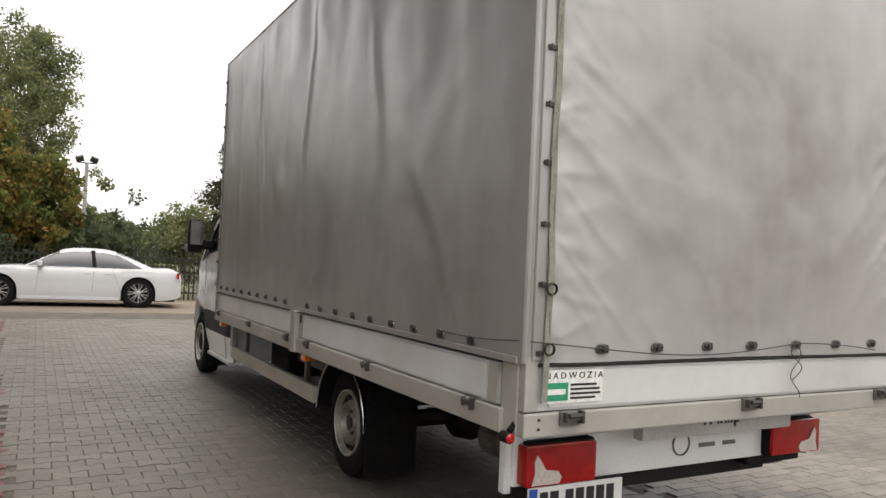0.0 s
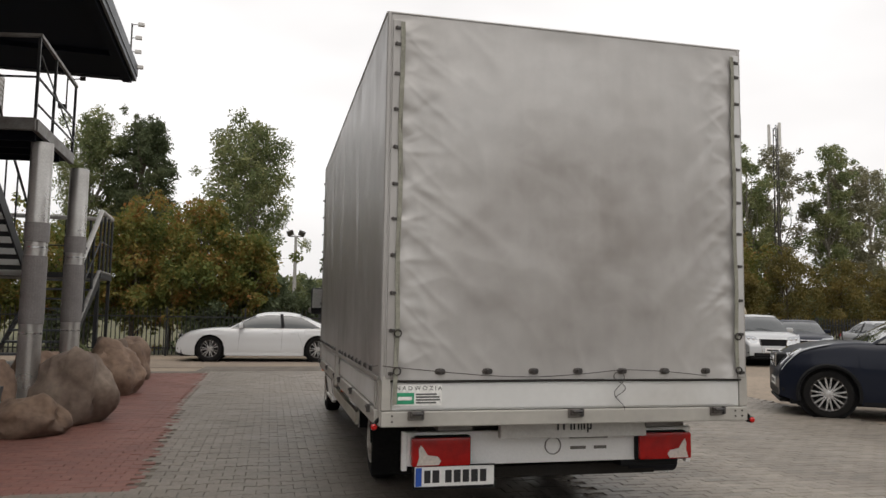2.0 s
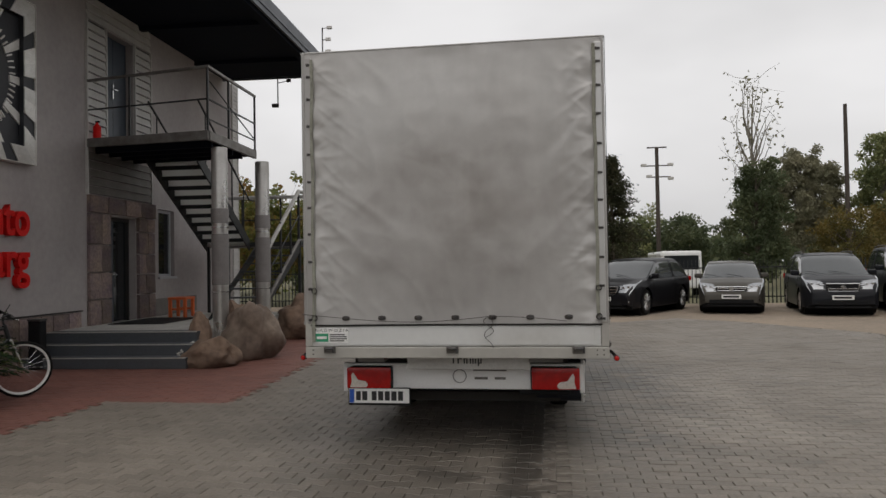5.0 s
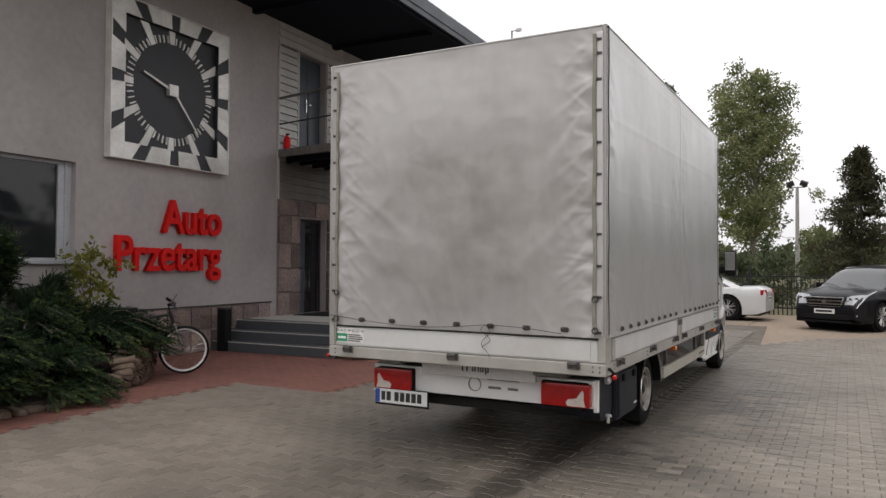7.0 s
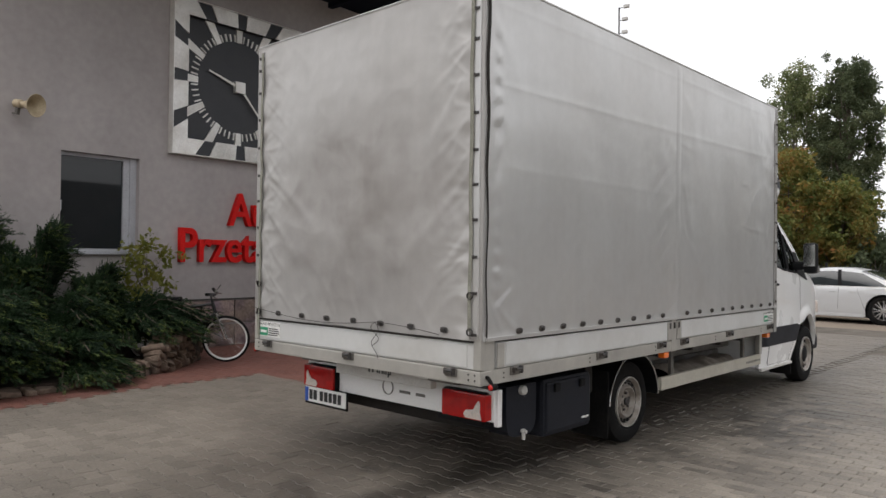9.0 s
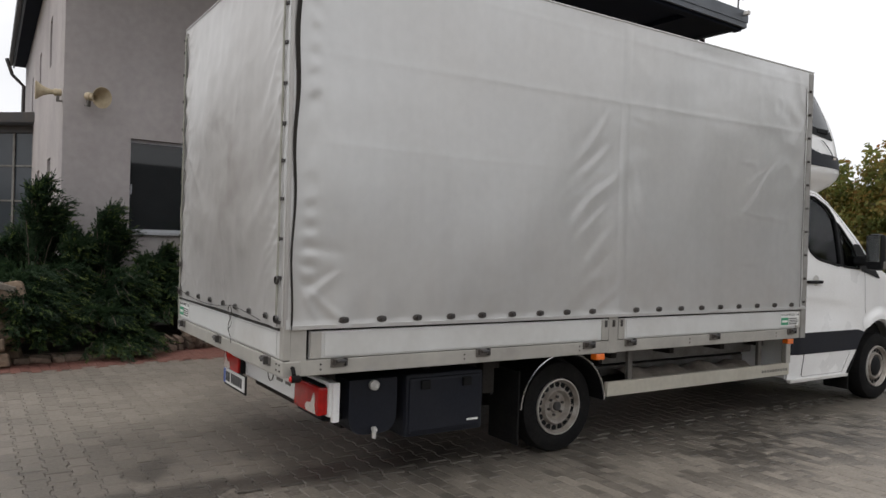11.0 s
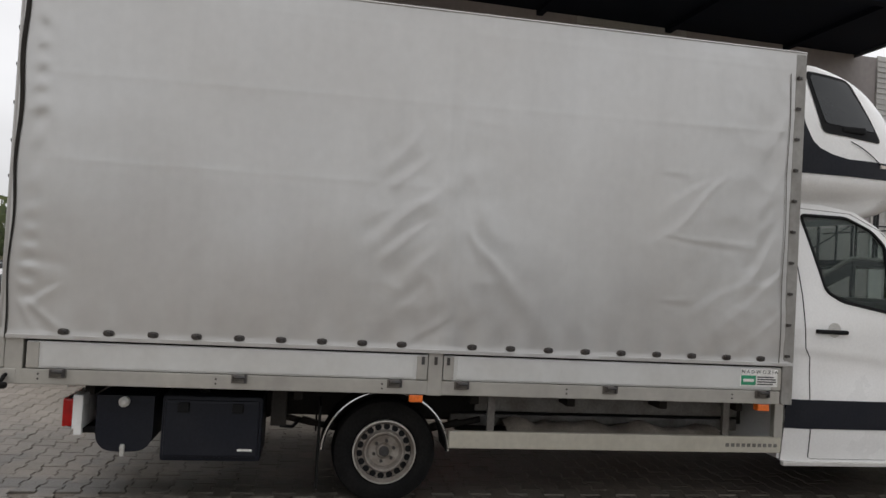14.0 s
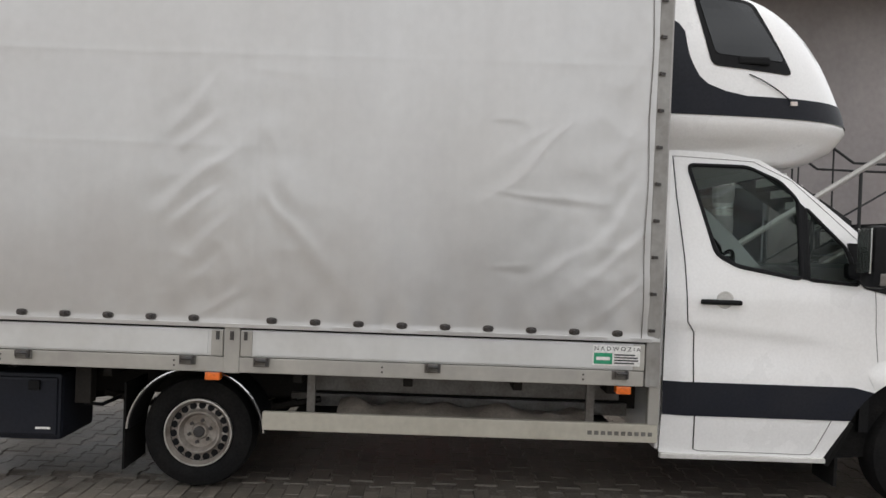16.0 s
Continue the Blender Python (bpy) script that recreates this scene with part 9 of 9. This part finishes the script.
def bike_wheel(x):
    w = part("wheel", lathe([(-0.026, 0.312), (-0.023, 0.334), (0, 0.345), (0.023, 0.334), (0.026, 0.312), (0.0, 0.306), (-0.026, 0.312)], "y", 40, (x, 0, 0.343), False), RUBBER, bike, "thin black tyre", smooth=True)
    part("rim", lathe([(-0.020, 0.316), (-0.021, 0.303), (-0.010, 0.287), (0.010, 0.287), (0.021, 0.303), (0.020, 0.316)], "y", 40, (x, 0, 0.343), False), PLATE_WHITE, w, smooth=True)
    part("hub", rods(((x, -0.04, 0.343), (x, 0.04, 0.343), 0.02)), CHROME, w)
    for k in range(20):
        a = 2 * math.pi * k / 20
        part("spoke", rods(((x + 0.018 * math.cos(a + 0.8), 0.02 * (-1) ** k, 0.343 + 0.018 * math.sin(a + 0.8)), (x + 0.289 * math.cos(a), 0, 0.343 + 0.289 * math.sin(a)), 0.0014), sides=4), CHROME, w)


bike_wheel(0.0)
bike_wheel(-1.05)
part("fork", rods(((0.0, -0.055, 0.343), (-0.14, -0.05, 0.72), 0.022), ((0.0, 0.055, 0.343), (-0.14, 0.05, 0.72), 0.022), ((-0.14, -0.055, 0.72), (-0.14, 0.055, 0.72), 0.014)), CHROME, bike, "silver fork")
part("frame", rods(((-0.14, 0, 0.70), (-0.20, 0, 0.90), 0.026), ((-0.15, 0, 0.72), (-0.60, 0, 0.30), 0.026), ((-0.19, 0, 0.86), (-0.72, 0, 0.78), 0.022), ((-0.60, 0, 0.30), (-0.74, 0, 0.84), 0.017), ((-0.60, 0, 0.30), (-1.05, 0.05, 0.343), 0.011), ((-0.73, 0, 0.76), (-1.05, 0.05, 0.343), 0.010), ((-0.73, 0, 0.76), (-1.05, -0.05, 0.343), 0.010)), FENCE_BLACK, bike)
part("stem", rods(((-0.20, 0, 0.88), (-0.22, 0, 1.0), 0.013), ((-0.22, 0, 1.0), (-0.14, 0, 1.01), 0.018)), FENCE_BLACK, bike)
part("handlebar", tube([(-0.20, -0.28, 1.03), (-0.14, -0.12, 1.01), (-0.14, 0.12, 1.01), (-0.20, 0.28, 1.03)], 0.016, 8), FENCE_BLACK, bike)
for s in (-1, 1):
    part("grip", rods(((-0.19, s * 0.20, 1.025), (-0.23, s * 0.32, 1.04), 0.022)), RUBBER, bike)
    part("brake_lever", rods(((-0.17, s * 0.17, 1.0), (-0.10, s * 0.25, 0.98), 0.006)), CHROME, bike)
part("bell", lathe([(1.03, 0.02), (1.05, 0.018), (1.06, 0.003)], "z", 10, (-0.16, 0.09, 0)), CHROME, bike)
part("mirror_stalk", rods(((-0.17, 0.14, 1.02), (-0.10, 0.18, 1.12), 0.005)), FENCE_BLACK, bike)
part("saddle", boxes((-0.88, -0.62, -0.07, 0.07, 0.90, 0.96), bevel=0.025), BLACK_PLASTIC, bike)
part("seat_post", rods(((-0.74, 0, 0.80), (-0.76, 0, 0.91), 0.013)), CHROME, bike)
part("crank", rods(((-0.60, -0.06, 0.30), (-0.60, 0.06, 0.30), 0.02), ((-0.60, 0.06, 0.30), (-0.50, 0.06, 0.17), 0.009), ((-0.60, -0.06, 0.30), (-0.70, -0.06, 0.43), 0.009)), STEEL_GREY, bike)
part("chainring", lathe([(0.035, 0.09), (0.04, 0.09)], "y", 24, (-0.60, 0, 0.30)), STEEL_GREY, bike)

# picket fence along the back of the yard
fence = thing("picket_fence", pose(0, 23.6, -0.04), "black steel picket fence along the yard", "fence", kind="structure")
bm = boxes((-0.022, 0.022, -0.006, 0.006, 0.05, 1.52))
for v in bm.verts:
    if v.co.z > 1.5:
        v.co.x *= 0.3
        v.co.z += 0.07 * (1 if abs(v.co.x) < 0.01 else 0)
picket = mesh_of(bm, "picket", FENCE_BLACK)
for k in range(150):
    again("picket", picket, fence, pose(-8.0 + 0.135 * k, 0, 0))
bm = bmesh.new()
for k in range(240):
    x = -8.135 - 0.14 * k if k < 60 else 12.25 + 0.14 * (k - 60)
    add_box(bm, x - 0.022, x + 0.022, -0.006, 0.006, 0.05, 1.58)
tagged(part("far_pickets", bm, FENCE_BLACK, fence), kind="stuff")
part("rail", boxes((-17, 38, 0.006, 0.03, 0.25, 0.29)), FENCE_BLACK, fence)
part("rail", boxes((-17, 38, 0.006, 0.03, 1.28, 1.32)), FENCE_BLACK, fence)
for k in range(22):
    part("post", boxes((-17 + 2.5 * k - 0.03, -17 + 2.5 * k + 0.03, 0.03, 0.09, 0, 1.62)), FENCE_BLACK, fence)


# lamp posts, wooden pole, aerial mast
def flood_post(x, y, h, seed):
    p = thing("lamp_post", pose(x, y, 0), "grey concrete post with two floodlights", "lamp post", "floodlight posts")
    part("pole", lathe([(0, 0.16), (h, 0.10)], "z", 14), POLE_GREY, p, smooth=True)
    part("arm", rods(((-0.5, 0, h), (0.5, 0, h), 0.04)), DARK_METAL, p)
    for s in (-1, 1):
        bm = boxes((-0.24, 0.24, -0.10, 0.10, -0.18, 0.18), bevel=0.03)
        bm.transform(Matrix.Translation((s * 0.42, -0.1, h + 0.22)) @ Matrix.Rotation(s * 0.35, 4, "Y") @ Matrix.Rotation(0.6, 4, "X"))
        part("floodlight", bm, DARK_METAL, p)


flood_post(2.95, 52.2, 7.0, 1)
flood_post(29.3, 40, 6.3, 2)
pl = thing("utility_pole", pose(22.15, 45, 0), "tall plain dark wooden pole", "pole")
part("pole", lathe([(0, 0.17), (11.1, 0.11)], "z", 12), POLE_DARK, pl, smooth=True)
pl = thing("camera_pole", pose(10.05, 40, 0), "dark pole with cross arms and cameras", "pole")
part("pole", lathe([(0, 0.14), (8.1, 0.10)], "z", 12), POLE_DARK, pl, smooth=True)
part("cross_arm", boxes((-0.55, 0.55, -0.04, 0.04, 8.05, 8.12), (-0.75, 0.75, -0.04, 0.04, 7.0, 7.06), (-0.45, 0.75, -0.04, 0.04, 6.35, 6.41)), POLE_DARK, pl)
for x, z in ((-0.75, 7.1), (0.75, 7.1), (-0.45, 6.45), (0.75, 6.3)):
    part("camera_head", boxes((x - 0.16, x + 0.16, -0.12, 0.12, z - 0.10, z + 0.06), bevel=0.03), WHITE_DULL, pl)
mast = thing("aerial_mast", pose(49.6, 60, 0), "slim lattice aerial mast with antennas at its top", "mast")
for k in range(3):
    a = 2 * math.pi * k / 3
    part("mast_leg", rods(((0.35 * math.cos(a), 0.35 * math.sin(a), 0), (0.22 * math.cos(a), 0.22 * math.sin(a), 20.5), 0.05)), DARK_METAL, mast)
for k in range(26):
    a, b = 2 * math.pi * (k % 3) / 3, 2 * math.pi * ((k + 1) % 3) / 3
    r = 0.35 - 0.13 * k / 26
    part("lattice", rods(((r * math.cos(a), r * math.sin(a), 0.8 * k), (r * math.cos(b), r * math.sin(b), 0.8 * k + 0.8), 0.03)), DARK_METAL, mast)
for k in range(3):
    a = 2 * math.pi * k / 3 + 0.5
    part("antenna", boxes((0.6 * math.cos(a) - 0.12, 0.6 * math.cos(a) + 0.12, 0.6 * math.sin(a) - 0.1, 0.6 * math.sin(a) + 0.1, 18.6, 20.9), bevel=0.03), WHITE_DULL, mast)
part("stay", rods(((0, 0, 9), (-7, -4, 0), 0.05), ((0, 0, 9), (7, -4, 0), 0.05)), DARK_METAL, mast)
# things beyond the fence
van = thing("white_van", pose(9.4, 31, 0), "white van body seen over the fence", "van")
part("body", boxes((-0.85, 0.85, -2.2, 2.2, 0.35, 1.95), bevel=0.12), WHITE_PAINT, van)
part("window", boxes((-0.70, 0.70, -2.215, -2.19, 1.15, 1.75), bevel=0.01), DARK_GLASS, van)
for x in (-0.7, 0.7):
    for y in (-1.4, 1.4):
        part("wheel", lathe([(x - 0.1, 0.33), (x + 0.1, 0.33)], "x", 20, (0, y, 0.33)), RUBBER, van)
dig = thing("yellow_loader", pose(27.3, 36.5, 0, 0, 0, 20), "pale yellow digging machine beyond the fence", "machine")
part("chassis", boxes((-1.5, 1.3, -0.9, 0.9, 0.45, 1.25), bevel=0.25), CREAM, dig, smooth=True)
part("engine_cover", boxes((-1.45, -0.35, -0.8, 0.8, 1.15, 1.85), bevel=0.30), CREAM, dig, smooth=True)
for x, y in ((-0.30, -0.7), (0.62, -0.7), (-0.30, 0.7), (0.62, 0.7)):
    part("cab_post", rods(((x, y, 1.1), (x * 0.9, y * 0.92, 2.3), 0.06)), CREAM, dig)
part("cab_roof", boxes((-0.45, 0.75, -0.80, 0.80, 2.28, 2.46), bevel=0.09), CREAM, dig, smooth=True)
part("seat", boxes((-0.2, 0.3, -0.3, 0.3, 1.2, 1.75), bevel=0.06), BLACK_PLASTIC, dig)
part("arm", tube([(0.7, 0, 1.2), (1.0, 0, 1.9), (1.5, 0, 2.35), (1.95, 0, 2.30), (2.2, 0, 1.9), (2.25, 0, 1.45)], 0.15, 8), CREAM, dig, smooth=True)
for x in (-1.0, 0.9):
    part("wheel", lathe([(-1.0, 0.45), (1.0, 0.45)], "y", 20, (x, 0, 0.45)), RUBBER, dig)


# ---- pavers, piece by piece ----
PW, PL, GAP = 0.10, 0.20, 0.003


def paver_mesh(outline, c=0.004):
    """A block with a small chamfer, its top at zero."""
    bm = bmesh.new()
    low = [bm.verts.new((x, y, -0.012)) for x, y in outline]
    mid = [bm.verts.new((x, y, -0.005)) for x, y in outline]
    top = [bm.verts.new((x - math.copysign(c, x), y - math.copysign(c, y), 0.0)) for x, y in outline]
    bm.faces.new(top)
    n = len(outline)
    for p, q in ((low, mid), (mid, top)):
        for k in range(n):
            bm.faces.new((p[k], p[(k + 1) % n], q[(k + 1) % n], q[k]))
    return bm


BL, BW = 0.20, 0.139
ha, hb, hn = BL / 2 - GAP / 2, BW / 2 + 0.011 - GAP / 2, BW / 2 - 0.011 - GAP / 2
DOUBLE_T = [(-ha, -hb), (-0.062, -hb), (-0.040, -hn), (0.040, -hn), (0.062, -hb), (ha, -hb), (ha, hb), (0.062, hb), (0.040, hn), (-0.040, hn), (-0.062, hb), (-ha, hb)]
ra, rb = PL / 2 - GAP / 2, PW / 2 - GAP / 2
OBLONG = [(-ra, -rb), (ra, -rb), (ra, rb), (-ra, rb)]
GREY_WEST = [(-1.27, -6), (3.95, -6), (3.95, 16.7), (-0.12, 16.6), (-0.1, 16.2), (0.0, 10.5), (0.22, 6.2), (0.31, 4.43), (-1.2, 4.42), (-1.25, 2.9), (-1.0, 1.65), (-1.05, 0.62), (-1.27, 0.60)]
GREY_EAST = [(3.95, -6), (11.5, -6), (9.7, 5.5), (10.0, 9.2), (10.4, 12.4), (8.5, 15.5), (7.2, 16.8), (5.4, 15.4), (4.3, 13.2), (3.95, 13.1)]
rg = random.Random(77)


def lay(poly, x0, x1, y0, y1, near, parent, outline, dx, dy, mat, label, limit):
    """Rows of blocks, every second row shifted by half a block; the near stretch as single pieces, the rest joined."""
    mesh = mesh_of(paver_mesh(outline), "paver", mat)
    base_v = np.array([v.co[:] for v in mesh.vertices])
    base_f = [list(f.vertices) for f in mesh.polygons]
    singles, rest = 0, []
    j = 0
    y = y0
    while y < y1:
        x = x0 + (dx / 2 if j % 2 else 0)
        while x < x1:
            if inside((x, y), poly):
                place = (x, y, rg.gauss(0, 0.0014), rg.gauss(0, 0.006), rg.gauss(0, 0.005), rg.gauss(0, 0.008))
                if singles < limit and near[0] < x < near[1] and near[2] < y < near[3]:
                    ob = new("paver", mesh)
                    ob.parent = parent
                    ob.location, ob.rotation_euler = place[:3], place[3:]
                    singles += 1
                else:
                    rest.append(place)
            x += dx
        y += dy
        j += 1
    p = np.array(rest)
    cz, sz = np.cos(p[:, 5])[:, None], np.sin(p[:, 5])[:, None]
    vx = base_v[:, 0] * cz - base_v[:, 1] * sz
    vy = base_v[:, 0] * sz + base_v[:, 1] * cz
    vz = base_v[:, 2] + base_v[:, 1] * p[:, 3:4] - base_v[:, 0] * p[:, 4:5]
    v = np.stack([vx + p[:, 0:1], vy + p[:, 1:2], vz + p[:, 2:3]], axis=2)
    n = len(base_v)
    faces = [[i + k * n for i in f] for k in range(len(p)) for f in base_f]
    me = bpy.data.meshes.new("paver_field")
    me.from_pydata(v.reshape(-1, 3).tolist(), [], faces)
    me.materials.append(mat)
    ob = new("paver_field", me)
    ob.parent = parent
    tagged(ob, label, kind="stuff")


pavement = thing("pavement", pose(0, 0, 0), "worn grey interlocking concrete block paving", "pavement", kind="structure")
lay(GREY_WEST, -1.85, 3.95, -4.4, 16.7, (0.2, 2.3, 0.0, 2.8), pavement, DOUBLE_T, BL, BW, PAVER, "field of grey interlocking pavers", 210)
east_pavement = thing("east_pavement", pose(0, 0, 0), "worn damp grey concrete block paving beside the truck", "pavement", kind="structure")
lay(GREY_EAST, 4.05, 11.5, -4.4, 16.9, (4.6, 6.1, 3.0, 7.0), east_pavement, OBLONG, PL, PW, PAVER_EAST, "field of grey concrete pavers", 290)
red_pavement = thing("red_pavement", pose(0, 0, 0), "red concrete block paving along the building", "pavement", kind="structure")
lay(RED_ZONE, -4.6, 0.4, 0.55, 16.2, (-1.0, 0.4, 4.4, 8.6), red_pavement, OBLONG, PL, PW, PAVER_RED, "field of red concrete pavers", 290)
